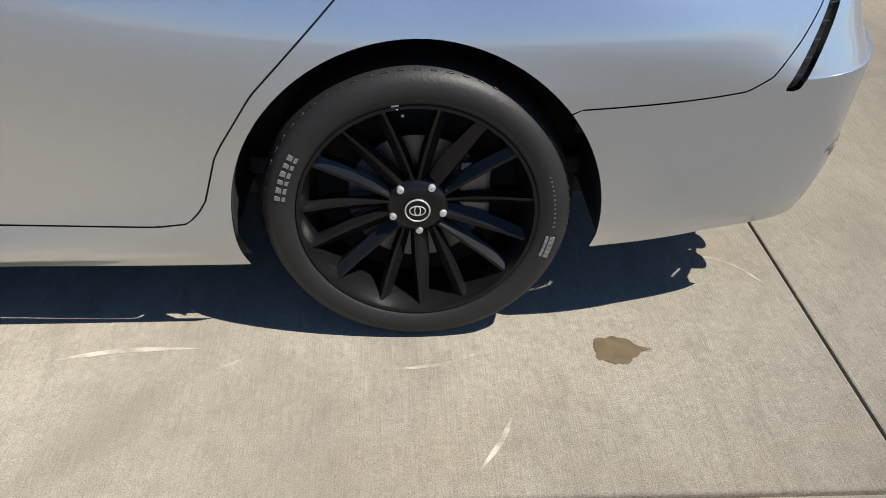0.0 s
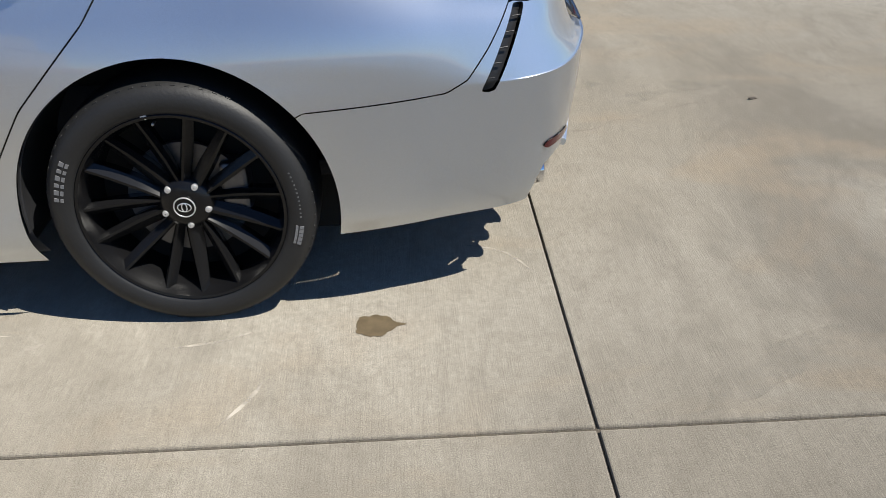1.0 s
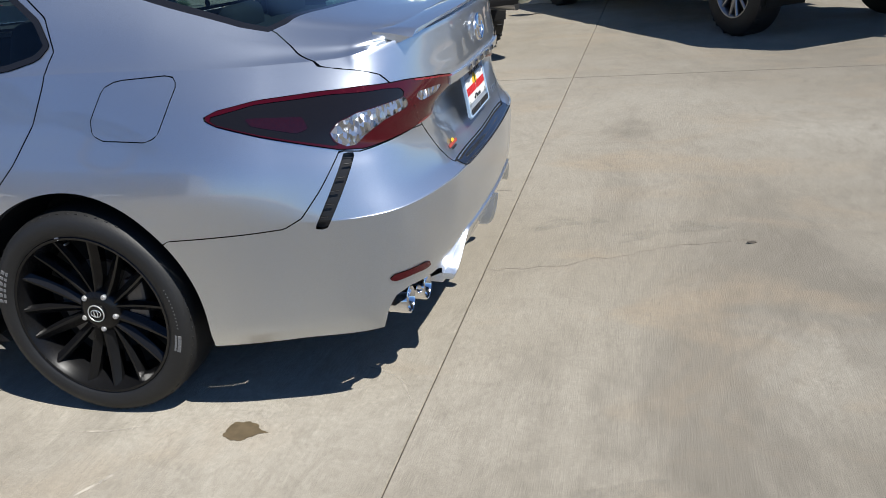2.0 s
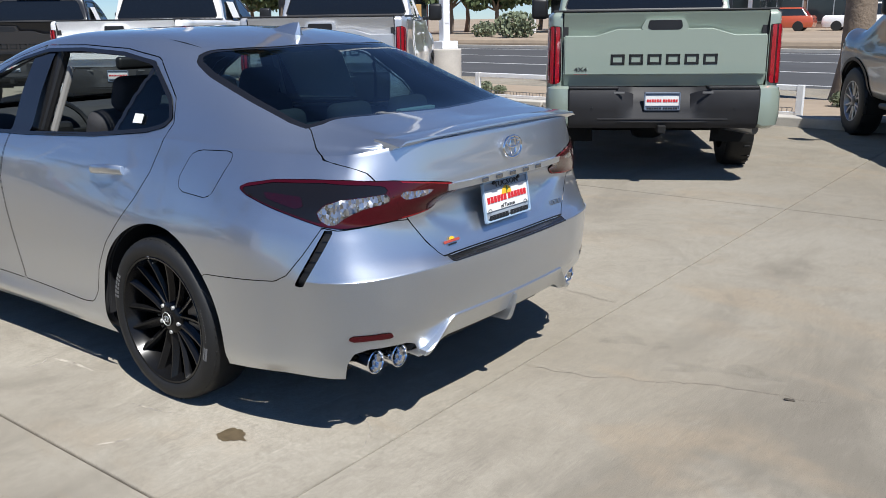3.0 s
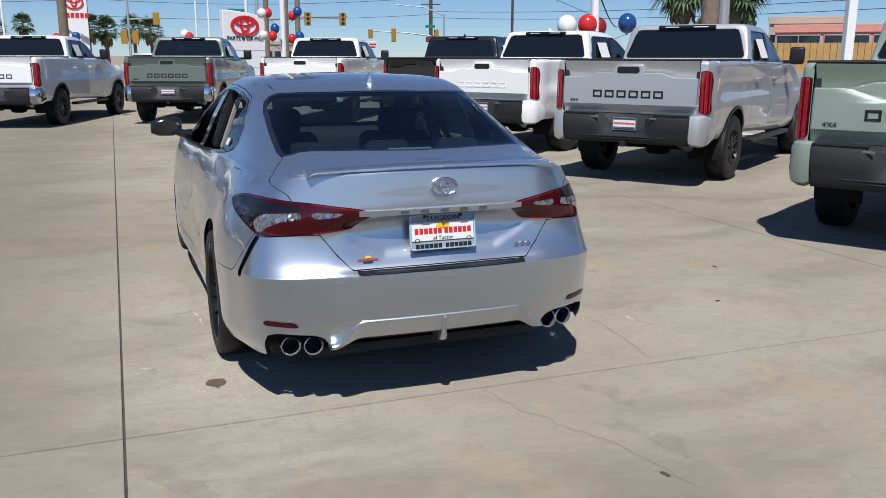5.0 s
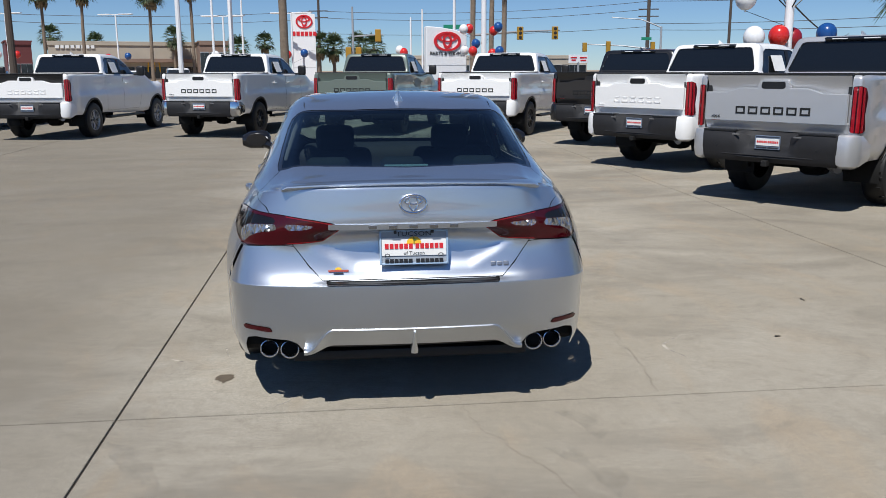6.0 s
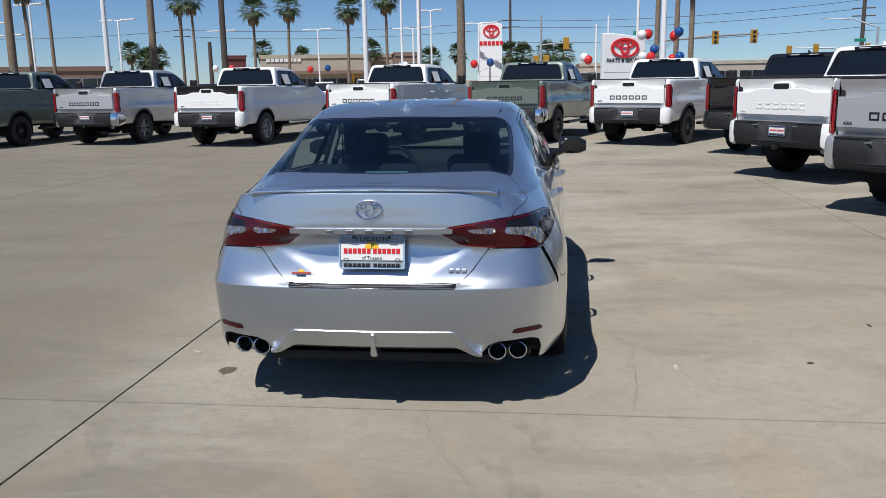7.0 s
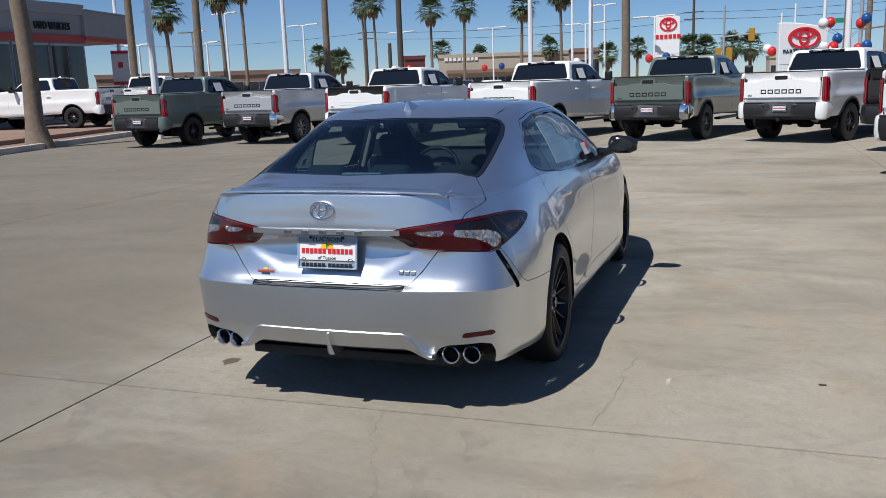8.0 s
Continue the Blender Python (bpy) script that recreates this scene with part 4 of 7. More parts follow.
def on_tail(y, z, lift=0.0):
    """The point and the normal of the tail at that width and height."""
    tree = SKIN_TREES[0 if y < 0 else 1]
    p, n, _, _ = tree.ray_cast(Vector((3, y if abs(y) > 1e-4 else 1e-4, z)), Vector((-1, 0, 0)))
    n = n if n.x > 0 else -n
    return p + n * lift, n


def on_flank(x, z, side, lift=0.0):
    p, n, _, _ = SKIN_TREES[0 if side < 0 else 1].ray_cast(Vector((x, side * 3, z)), Vector((0, -side, 0)))
    n = n if n.y * side > 0 else -n
    return p + n * lift, n


def on_top(x, y, lift=0.0):
    p, n, _, _ = SKIN_TREES[0 if y < 0 else 1].ray_cast(Vector((x, y if abs(y) > 1e-4 else 1e-4, 3)), Vector((0, 0, -1)))
    n = n if n.z > 0 else -n
    return p + n * lift, n


def facing(p, n):
    """A pose at p whose +x looks along n and whose z stays as upright as it can."""
    n = n.normalized()
    y = Vector((0, 0, 1)).cross(n).normalized()
    z = n.cross(y)
    return Matrix(((n.x, y.x, z.x, p.x), (n.y, y.y, z.y, p.y), (n.z, y.z, z.z, p.z), (0, 0, 0, 1)))


# lip spoiler along the rear edge of the boot lid
lip_y = np.linspace(.10, .50, 9)


def deck_fit(back):
    """Height of the deck that far ahead of the lip's edge, as an even curve across the car."""
    return np.polyfit(lip_y ** 2, [on_top(1.046 - .042 * (y / .57) ** 2 - back, y)[0].z for y in lip_y], 1)


deck = [deck_fit(o) for o in (.085, .045, .014)]
rings = []
for k in range(45):
    y = -.592 + 1.184 * k / 44
    q = (abs(y) / .57) ** 2
    e = min(1.0, (.595 - abs(y)) / .03)
    xe = 1.052 - .046 * q
    zf, zm, zd = (float(np.polyval(c, y * y)) for c in deck)
    zt = zd + .002 + .016 * e
    rings.append([(xe - .115, y, zf - .006), (xe - .055, y, zm + .010 * e), (xe - .008, y, zt), (xe + .002, y, zt - .001), (xe + .003, y, zt - .007 * e), (xe - .010, y, zt - .016 * e - .002), (xe - .035, y, zd - .010), (xe - .11, y, zf - .02)])
loft("lip_spoiler", rings, SILVER, sedan, "thin body-coloured lip spoiler", angle=.5)
# silver insert below the bumper, its ends turned down
rings = []
for k in range(61):
    y = -.515 + 1.03 * k / 60
    u = min(1, max(0, (abs(y) - .375) / .13))
    u = u * u * (3 - 2 * u)
    xs = on_tail(y, .424)[0].x - .006 - .016 * u
    zt = .430 - .112 * u
    zb = .346 - .054 * u
    rings.append([(xs - .03, y, zt + .006), (xs + .009, y, zt + .004), (xs + .014, y, zt - .001), (xs + .013, y, zt - .008), (xs + .008, y, zt - .016), (xs - .016, y, zb + .012), (xs - .024, y, zb), (xs - .09, y, zb + .004)])
loft("rear_insert", rings, SILVER, sedan, "silver lower bumper insert with turned-down ends", angle=.5)
# bright garnish with plain bars
rings = []
for k in range(25):
    y = -.385 + .77 * k / 24
    p, n = on_tail(y, .918)
    x0 = p.x
    rings.append([(x0 - .01, y, .921), (x0 + .010, y, .9205), (x0 + .007, y, .896), (x0 - .05, y, .894)])
NAME_STEEL = material("bright_letter_steel", (.42, .43, .45), .22, 1.0)
garnish = loft("boot_garnish", rings, SILVER, sedan, "narrow silver strip between the lamps", angle=.15)
for k in range(5):
    y = -.185 + .0925 * k
    p, n = on_tail(y, .918)
    o = boxpart("name_bar", (.006, .038, .016), (p.x + .011, y, .908), NAME_STEEL, garnish, .002)
p, n = on_tail(0, 1.010, .004)
mark = new("emblem")
mark.parent = sedan
mark.matrix_local = facing(p, n)
for wd, ht, th, up in ((.060, .041, .0050, 0), (.020, .036, .0045, .004), (.040, .016, .0045, .014)):
    rings = [[(.006 + th * math.sin(u), (wd + th * math.cos(u)) * math.cos(q), up + (ht + th * math.cos(u)) * math.sin(q)) for u in (2 * math.pi * j / 8 for j in range(8))] for q in (2 * math.pi * k / 44 for k in range(45))]
    loft("emblem_ring", rings, CHROME, mark, "chrome oval ring", cap=False)
BADGE_RED = material("badge_red", (.40, .07, .05), .4)
p, n = on_tail(-.345, .700, .004)
o = boxpart("dealer_badge", (.003, .092, .010), (0, 0, 0), BADGE_RED, sedan, .001, "small red dealer badge")
o.matrix_local = facing(p, n)
loft("badge_sun", [[(.002 + d, .015 * math.cos(t), .0055 + .011 * math.sin(t)) for t in (math.pi * k / 10 for k in range(11))] for d in (0, .001)], YELLOW, o)
boxpart("badge_base", (.003, .045, .006), (0, 0, -.012), INK, o, 0)
for k in range(3):
    p, n = on_tail(.375 + .030 * k, .716, .003)
    o = boxpart("trim_badge", (.005, .024, .020), (0, 0, 0), STEEL, sedan, .003, "small chrome badge bar")
    o.matrix_local = facing(p, n)
# dealer card in the plate frame
dealer_plate(sedan, facing(Vector((1.040, .003, .806)), Vector((1, 0, .14))), .316, .160, True)
# tailpipes
for sd in (-1, 1):
    for y, x1 in ((.585, .972), (.682, .945)):
        prof = [(.034, -.13), (.0415, -.12), (.0440, -.006), (.0435, 0), (.0400, .002), (.0360, -.004), (.0355, -.11)]
        o = loft("tailpipe", [[(p[0] + x1, p[1] + sd * y, p[2] + .312) for p in r] for r in turned(prof, 36, "x")], CHROME, sedan, "round chrome tailpipe tip", cap=False)
        loft("pipe_inside", [[(p[0] + x1, p[1] + sd * y, p[2] + .312) for p in r] for r in turned([(.001, -.10), (.037, -.10)], 24, "x")], GAP, o, cap=False)
# centre fin of the insert
loft("insert_fin", [[(x, -w, z), (x + .01, 0, z), (x, w, z), (x - .10, w, z), (x - .10, -w, z)] for z, w, x in ((.414, .005, 1.088), (.36, .009, 1.078), (.318, .016, 1.064), (.300, .016, 1.052))], SILVER, sedan, angle=.5)
# ribs in the black bumper slits
for sd in (-1, 1):
    for k in range(5):
        t = (k + .7) / 5.6
        z = .800 + (.612 - .800) * t
        xg = .862 + (.768 - .862) * t
        p, n = on_flank(xg, z, sd, -.006)
        o = boxpart("slit_rib", (.004, .024, .003), (0, 0, 0), BLACK_SATIN, sedan, .001)
        o.matrix_local = facing(p, n)
# black boxes added ahead of the tailpipes to block sunlight leaking under the tail
for sd in (-1, 1):
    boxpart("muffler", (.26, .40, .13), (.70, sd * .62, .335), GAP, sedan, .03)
# fin aerial on the roof
base = [(-.135, 0), (-.07, .030), (.02, .036), (.075, .026), (.085, 0), (.075, -.026), (.02, -.036), (-.06, -.030)]
top_z = on_top(-.19, 0)[0].z
loft("fin_aerial", [[(-.175 + x * q + o, y * q2, on_top(-.175 + x, y)[0].z - .004 if h == 0 else top_z + h) for x, y in base] for q, q2, o, h in ((1, 1, 0, 0), (.84, .50, .014, .012), (.54, .24, .036, .027), (.20, .12, .062, .040))], SILVER, sedan, "body-coloured shark fin aerial")
# door handles, mirrors
for sd in (-1, 1):
    for x in (-.345, -1.405):
        pts = []
        for k in range(9):
            u = k / 8
            xx = x - .105 + .21 * u
            p, n = on_flank(xx, .902 + .012 * u, sd)
            pts.append(p + n * (.006 + .030 * math.sin(math.pi * min(1, max(0, u))) ** .45))
        loft("door_handle", [[q + Vector((0, 0, .019 * math.sin(a))) + on_flank(x, .905, sd)[1] * .012 * math.cos(a) for a in (2 * math.pi * j / 10 for j in range(10))] for q in pts], SILVER, sedan, "body-coloured door handle", angle=.9)
        p, n = on_flank(x + .02, .905, sd, -.002)
        cup = loft("handle_cup", [[p + n * d + Vector((.075 * q * math.cos(a), 0, .030 * q * math.sin(a))) for a in (2 * math.pi * j / 24 for j in range(24))] for q, d in ((1, .0025), (.6, .0026), (.05, .0026))], SILVER, sedan, cap=False)
    mx, my, mz = -1.93, sd * 1.005, 1.075
    rings = []
    for u, sx, sz in ((0, .30, .35), (.10, .80, .85), (.30, 1.0, 1.0), (.75, .95, .92), (1.0, .62, .55)):
        rings.append([(mx - .045 + .075 * sx * math.cos(a) * (1.3 if math.cos(a) < 0 else .55), my + sd * (-.10 + .215 * u), mz + .070 * sz * math.sin(a) - .01 * u) for a in (2 * math.pi * j / 20 for j in range(20))])
    mir = loft("door_mirror", rings, BLACK_GLOSS, sedan, "gloss black door mirror", angle=1.0)
    loft("mirror_glass", [[(mx - .002 + d, my + sd * .005 + .088 * q * math.cos(a), mz - .004 + .053 * q * math.sin(a)) for a in (2 * math.pi * j / 24 for j in range(24))] for q, d in ((.9, 0), (.9, .003), (.02, .003))], BLACK_GLOSS, mir)
    loft("mirror_arm", tube([(mx - .02, sd * .84, 1.01), (mx - .02, sd * .90, 1.02), (mx - .03, sd * .95, 1.04)], [.045, .03, .03], 10), BLACK_GLOSS, mir)
# small white sticker on the quarter window
p, n = on_flank(-.235, 1.115, -1, .004)
o = boxpart("window_sticker", (.002, .055, .040), (0, 0, 0), PAPER, sedan, 0, "small white square sticker")
o.matrix_local = facing(p, n)
# print on the price sheet and label
bm = bmesh.new()
for k in range(10):
    p, n = on_flank(-.80, 1.09 + .027 * k, 1, -.006)
    box(bm, (.002, .36 if k % 3 else .20, .003), (0, 0, 0), 0, facing(p, n))
part("print_line", bm, material("pale_grey_print", (.46, .46, .46), .6), sedan, "grey print lines")["kind"] = "stuff"
p, n = on_flank(-1.52, 1.115, 1, .002)
o = loft("round_mark", [[(d, .035 * q * math.cos(a), .035 * q * math.sin(a)) for a in (2 * math.pi * j / 24 for j in range(24))] for q, d in ((1, 0), (1, .002), (.02, .002))], SIGN_RED, sedan, "dark red round window mark")
o.matrix_local = facing(p, n)


# ---- cabin ----
def soft_block(name, size, at, mat, parent, bevel, rot=None, label=""):
    return boxpart(name, size, at, mat, parent, bevel, label, rot, 4)


def build_seat(x, y, rear=False):
    seat = new("seat")
    seat.parent = sedan
    seat.matrix_local = Matrix.Translation((x, y, 0))
    lean = Matrix.Rotation(radians(20), 4, "Y")
    soft_block("cushion", (.50, .50, .16), (0, 0, .50), SEAT, seat, .06)
    soft_block("backrest", (.14, .48, .62), (.33, 0, .80), SEAT, seat, .06, lean)
    soft_block("headrest", (.10, .25, .17), (.455, 0, 1.165 if not rear else 1.10), SEAT, seat, .045, lean)
    for sy in (-1, 1):
        loft("headrest_post", tube([(.40, sy * .05, 1.02), (.45, sy * .05, 1.12)], .008, 6), STEEL, seat)


LAMP_PALE = material("pale_lamp_plastic", (.42, .55, .52), .3, vary=.1, scale=60)
for y in (-.38, .38):
    build_seat(-1.30, y)
soft_block("rear_bench", (.52, 1.25, .18), (-.35, 0, .50), SEAT, sedan, .06, None, "dark rear bench cushion")
soft_block("bench_back", (.15, 1.22, .60), (.06, 0, .78), SEAT, sedan, .06, Matrix.Rotation(radians(24), 4, "Y"))
for y in (-.40, 0, .40):
    soft_block("bench_headrest", (.09, .24, .11), (.20, y, 1.085), SEAT, sedan, .04)
soft_block("parcel_shelf", (.50, 1.14, .03), (.45, 0, 1.045), SEAT, sedan, .01)
soft_block("dashboard", (.50, 1.35, .26), (-1.98, 0, .90), SEAT, sedan, .08)
soft_block("cabin_floor", (3.0, 1.3, .05), (-.9, 0, .32), SEAT, sedan, .01)
soft_block("console", (.9, .22, .22), (-1.35, 0, .52), SEAT, sedan, .05)
soft_block("mirror_inside", (.05, .24, .07), (-1.42, 0, 1.28), BLACK_SATIN, sedan, .02)
rings = []
for k in range(33):
    q = 2 * math.pi * k / 32
    c = Vector((-1.62, -.38, .92)) + Matrix.Rotation(radians(-22), 3, "Y") @ Vector((0, .18 * math.cos(q), .18 * math.sin(q)))
    out = (c - Vector((-1.62, -.38, .92))).normalized()
    rings.append([c + out * .016 * math.cos(a) + Vector((.016 * math.sin(a), 0, 0)) for a in (2 * math.pi * j / 8 for j in range(8))])
wheel_in = loft("steering_wheel", rings, BLACK_SATIN, sedan, cap=False)
boxpart("wheel_boss", (.06, .16, .12), (-1.63, -.38, .92), BLACK_SATIN, wheel_in, .03)
boxpart("wheel_spoke", (.02, .34, .03), (-1.625, -.38, .92), BLACK_SATIN, wheel_in, .008)
boxpart("high_brake_lamp", (.03, .22, .024), (.585, 0, 1.125), LAMP_PALE, sedan, .004, "pale high brake lamp")
for sd in (-1, 1):
    tilt = Matrix.Rotation(sd * radians(20), 4, "X") @ Matrix.Rotation(radians(7), 4, "Y")
    boxpart("pillar_core", (.13, .05, .40), (-1.085, sd * .690, 1.19), BLACK_SATIN, sedan, .015, "black door seals round the pillar", tilt)
    boxpart("pillar_trim", (.024, .03, .32), (-1.005, sd * .672, 1.15), TRIM_GREY, sedan, .008, "light grey pillar trim", tilt)
sedan.matrix_world = Matrix.Translation((1.012, 0, 0)) @ Matrix.Rotation(radians(-1.0), 4, "Z") @ Matrix.Translation((-1, 0, 0))


# ---- pickup trucks: rear axle at the origin, nose towards -x ----
TRUCK_X = [1.13, 1.112, 1.04, .60, 0, -.62, -2.0, -3.1, -3.70, -4.25, -4.55, -4.66, -4.68]
TRUCK_Y = [.862, .948, .975, .978, .985, .962, .962, .962, .985, .955, .80, .42, 0]
BED_Z, BED_D = [.56, .66, .82, .98, 1.10, 1.24, 1.39, 1.455, 1.485], [.05, .012, 0, -.014, .012, .020, .016, .018, .05]
CAB_Z, CAB_D = [.50, .60, .78, .95, 1.10, 1.24, 1.36, 1.425, 1.455], [.05, .01, .004, -.008, .014, .018, .022, .034, .055]
FENDER_Z, FENDER_D = [.56, .66, .82, .98, 1.07, 1.14, 1.20, 1.24, 1.265], [.05, .012, 0, -.006, .004, .02, .05, .09, .14]
NOSE_Z, NOSE_D = [.50, .60, .75, .88, .98, 1.06, 1.13, 1.18, 1.21], [.06, .02, 0, 0, .01, .025, .06, .10, .16]
TAIL_D = [.05, .012, 0, -.002, 0, .002, .004, .010, .04]
TRUCK_LEVELS = [([BED_Z[i]] * 6 + [CAB_Z[i]] * 2 + [FENDER_Z[i]] * 2 + [NOSE_Z[i]] * 3, [TAIL_D[i]] * 3 + [BED_D[i]] * 3 + [CAB_D[i]] * 2 + [FENDER_D[i]] * 2 + [NOSE_D[i]] * 3) for i in range(9)]
TRUCK_RAIL_Y = [(-4.68, .5), (-4.4, .7), (-3.1, .80), (-2.75, .84), (-2.4, .78), (-2.0, .735), (-1.5, .74), (-.95, .75), (-.80, .785), (-.70, .86), (1.2, .88)]
TRUCK_RAIL_Z = [(-4.68, 1.18), (-4.4, 1.22), (-3.1, 1.28), (-2.75, 1.34), (-2.2, 1.78), (-1.9, 1.905), (-1.5, 1.948), (-1.0, 1.940), (-.85, 1.900), (-.74, 1.55), (-.69, 1.48), (1.2, 1.48)]
TRUCK_ROOF_Z = [(-4.68, 1.2), (-4.3, 1.27), (-3.1, 1.33), (-2.75, 1.40), (-2.15, 1.84), (-1.8, 1.945), (-1.4, 1.965), (-.98, 1.952), (-.845, 1.915), (-.74, 1.55), (-.69, 1.48), (1.2, 1.48)]
TRUCK_DLO = [(-2.60, 1.470), (-1.6, 1.475), (-.90, 1.485), (-.885, 1.53), (-.99, 1.82), (-1.08, 1.86), (-1.85, 1.845), (-2.05, 1.78), (-2.45, 1.53)]
TRUCK_WINDOW = [(-.3, 1.525), (.795, 1.522), (.812, 1.545), (.705, 1.865), (.665, 1.885), (-.3, 1.885)]
TRUCK_LAMP = [(.008, .885), (.008, 1.365), (.09, 1.372), (.155, 1.35), (.185, 1.26), (.158, 1.06), (.178, .905), (.13, .88)]
TRUCK_SCREEN = [(-2.05, -.3), (-2.05, 0), (-2.12, .60), (-2.7, .74), (-2.78, .60), (-2.85, 0), (-2.85, -.3)]
RIM_GREY = material("truck_rim", (.16, .16, .165), .3, .9, vary=.1)


def truck_wheel(parent, x, sd, rim_mat):
    w = new("wheel")
    w.parent = parent
    w.matrix_local = Matrix.Translation((x, sd * .985, .408)) @ (Matrix() if sd < 0 else Matrix.Rotation(math.pi, 4, "Z"))
    prof = [(.232, .02), (.245, .008), (.30, .0), (.36, .004), (.392, .018), (.405, .04), (.408, .075), (.4085, .2), (.405, .235), (.39, .258), (.30, .27), (.24, .268)]
    tyre = loft("tyre", turned(prof, 56), RUBBER, w, "black all-terrain tyre", cap=False)
    bm = bmesh.new()
    for k in range(40):
        box(bm, (.030, .06, .012), (0, .05 + .02 * (k % 2), .405), .002, None, 1)
        bm.verts.ensure_lookup_table()
        vs = [v for v in bm.verts if not v.tag]
        bmesh.ops.rotate(bm, cent=(0, 0, 0), matrix=Matrix.Rotation(2 * math.pi * k / 40, 3, "Y"), verts=vs)
        for v in vs:
            v.tag = True
    part("tread_block", bm, RUBBER, tyre)["kind"] = "stuff"
    loft("rim", turned([(.238, .018), (.243, .008), (.234, .008), (.222, .03), (.212, .07), (.21, .2)], 56), rim_mat, w, cap=False)
    loft("wheel_back", turned([(.01, .12), (.22, .12)], 32), GAP, w, cap=False)
    loft("hub", turned([(.001, .018), (.04, .018), (.06, .03), (.085, .05), (.09, .09)], 28), rim_mat, w, cap=False)
    for g in range(6):
        a = 2 * math.pi * g / 6
        for off in (-.13, .13):
            rings = []
            for t in (0, .5, 1):
                r, an, hw, y0 = .06 + t * .168, a + off * (1.2 + t * .5), .018 - .003 * t, .032 - .012 * t
                rad, tan = (math.sin(an), math.cos(an)), (math.cos(an), -math.sin(an))
                rings.append([(r * rad[0] + u * tan[0], y0 + dy, r * rad[1] + u * tan[1]) for u, dy in ((-hw, .010), (-hw * .5, 0), (hw * .5, 0), (hw, .010), (hw, .05), (-hw, .05))])
            loft("spoke", rings, rim_mat, w, angle=.4)
    return w


def build_truck():
    """The first pickup, from which the others are copied."""
    t = thing("pickup_truck", category="truck", group="parked pickup trucks")
    P = paint("truck_paint", (.4, .4, .4))
    ch = np.concatenate([[0], np.cumsum(np.hypot(np.diff(TRUCK_X), np.diff(TRUCK_Y)))])
    grid, s, level = car_net(TRUCK_X, TRUCK_Y, TRUCK_LEVELS, TRUCK_RAIL_Y, TRUCK_RAIL_Z, TRUCK_ROOF_Z, [(0, .3, 16), (.3, 1.85, 34), (1.85, 2.35, 26), (2.35, 4.3, 36), (4.3, ch[-1], 44)], 1.0, -4.0, 26, 34)
    up = 8
    halves = half_skins(grid, s, level)
    arch_f = lambda cx, rad: (lambda V, s, r: np.where(np.abs(V[:, 1]) > .6, np.hypot(V[:, 0] - cx, V[:, 2] - .43) - rad, 1.0))
    sidef = lambda poly: (lambda V, s, r: np.where((np.abs(V[:, 1]) > .5) & (s > .25), poly_distance(poly, V[:, 0], V[:, 2]), 1.0))
    for k in halves:
        k.cut(lambda V, s, r: np.where(r > up + .8, -.705 - V[:, 0], 1.0), "void")
        for cx in (0, -3.70):
            k.cut(arch_f(cx, .465), "void")
            k.cut(arch_f(cx, .505), "flare", ("body", "door"))
        k.panel(lambda V, s, r: np.where(r < up, poly_distance(TRUCK_LAMP, s, V[:, 2]), 1.0), "lamp", gap=.004)
        k.cut(lambda V, s, r: np.abs(s - .036) - .015, "lamp_lens", ("lamp",))
        k.cut(lambda V, s, r: np.abs(s - .080) - .015, "lamp_lens_side", ("lamp",))
        k.cut(lambda V, s, r: np.abs(s - .124) - .015, "lamp_lens_outer", ("lamp",))
        dlo = sidef(TRUCK_DLO)
        k.panel(sidef([(-.80, .60), (-1.68, .60), (-1.70, 1.44), (-.78, 1.44), (-.70, 1.2)]), "door")
        k.panel(sidef([(-1.70, .60), (-2.60, .60), (-2.72, .8), (-2.72, 1.2), (-2.70, 1.40), (-1.71, 1.44)]), "door2")
        k.panel(lambda V, s, r: np.where(r < up + .6, np.abs(V[:, 0] + .655) - .006, 1.0), "gap", gap=.001)
        k.cut(lambda *a: dlo(*a) - .012, "dlo_trim", ("body", "door", "door2", "gap"))
        k.cut(dlo, "dlo", ("dlo_trim",))
        k.cut(lambda V, s, r: np.abs(V[:, 0] + 1.70) - .05, "dlo_trim", ("dlo",))
        k.cut(lambda V, s, r: V[:, 0] + 1.70, "dlo2", ("dlo",))
        rw = lambda V, s, r: np.where((V[:, 0] < -.66) & (V[:, 0] > -1.02) & (r > up), poly_distance(TRUCK_WINDOW, np.abs(V[:, 1]), V[:, 2]), 1.0)
        k.cut(lambda *a: rw(*a) - .012, "rw_trim", ("body", "gap"))
        k.cut(rw, "rw", ("rw_trim",))
        k.cut(lambda V, s, r: np.where(r > up + 2, poly_distance(TRUCK_SCREEN, V[:, 0], np.abs(V[:, 1])), 1.0), "screen")
    both = lambda tag, push=0.0: [k.take(tag, push) for k in halves]
    panel_part("body", both("body"), P, t)
    panel_part("panel_gap", both("gap", -.008), GAP, t)
    panel_part("rear_window", both("rw", -.004), GLASS_TRUCK, t, "dark tinted rear window")
    panel_part("window_seal", both("rw_trim", .002), BLACK_SATIN, t)
    panel_part("windshield", both("screen", -.003), GLASS_TRUCK, t)
    for k, sd in zip(halves, (-1, 1)):
        lamp = panel_part("tail_lamp", [k.take("lamp", .012)], RED_LENS, t, "tall red tail lamp")
        for tag in ("lamp_lens", "lamp_lens_side", "lamp_lens_outer"):
            panel_part("lens", [k.take(tag, .015)], RED_BRIGHT, lamp, "bright red lens strip")
        panel_part("door", [k.take("door")], P, t)
        panel_part("door", [k.take("door2")], P, t)
        panel_part("window_trim", [k.take("dlo_trim", .002)], BLACK_SATIN, t)
        panel_part("side_window", [k.take("dlo2", -.004)], GLASS_TRUCK, t, "dark side window")
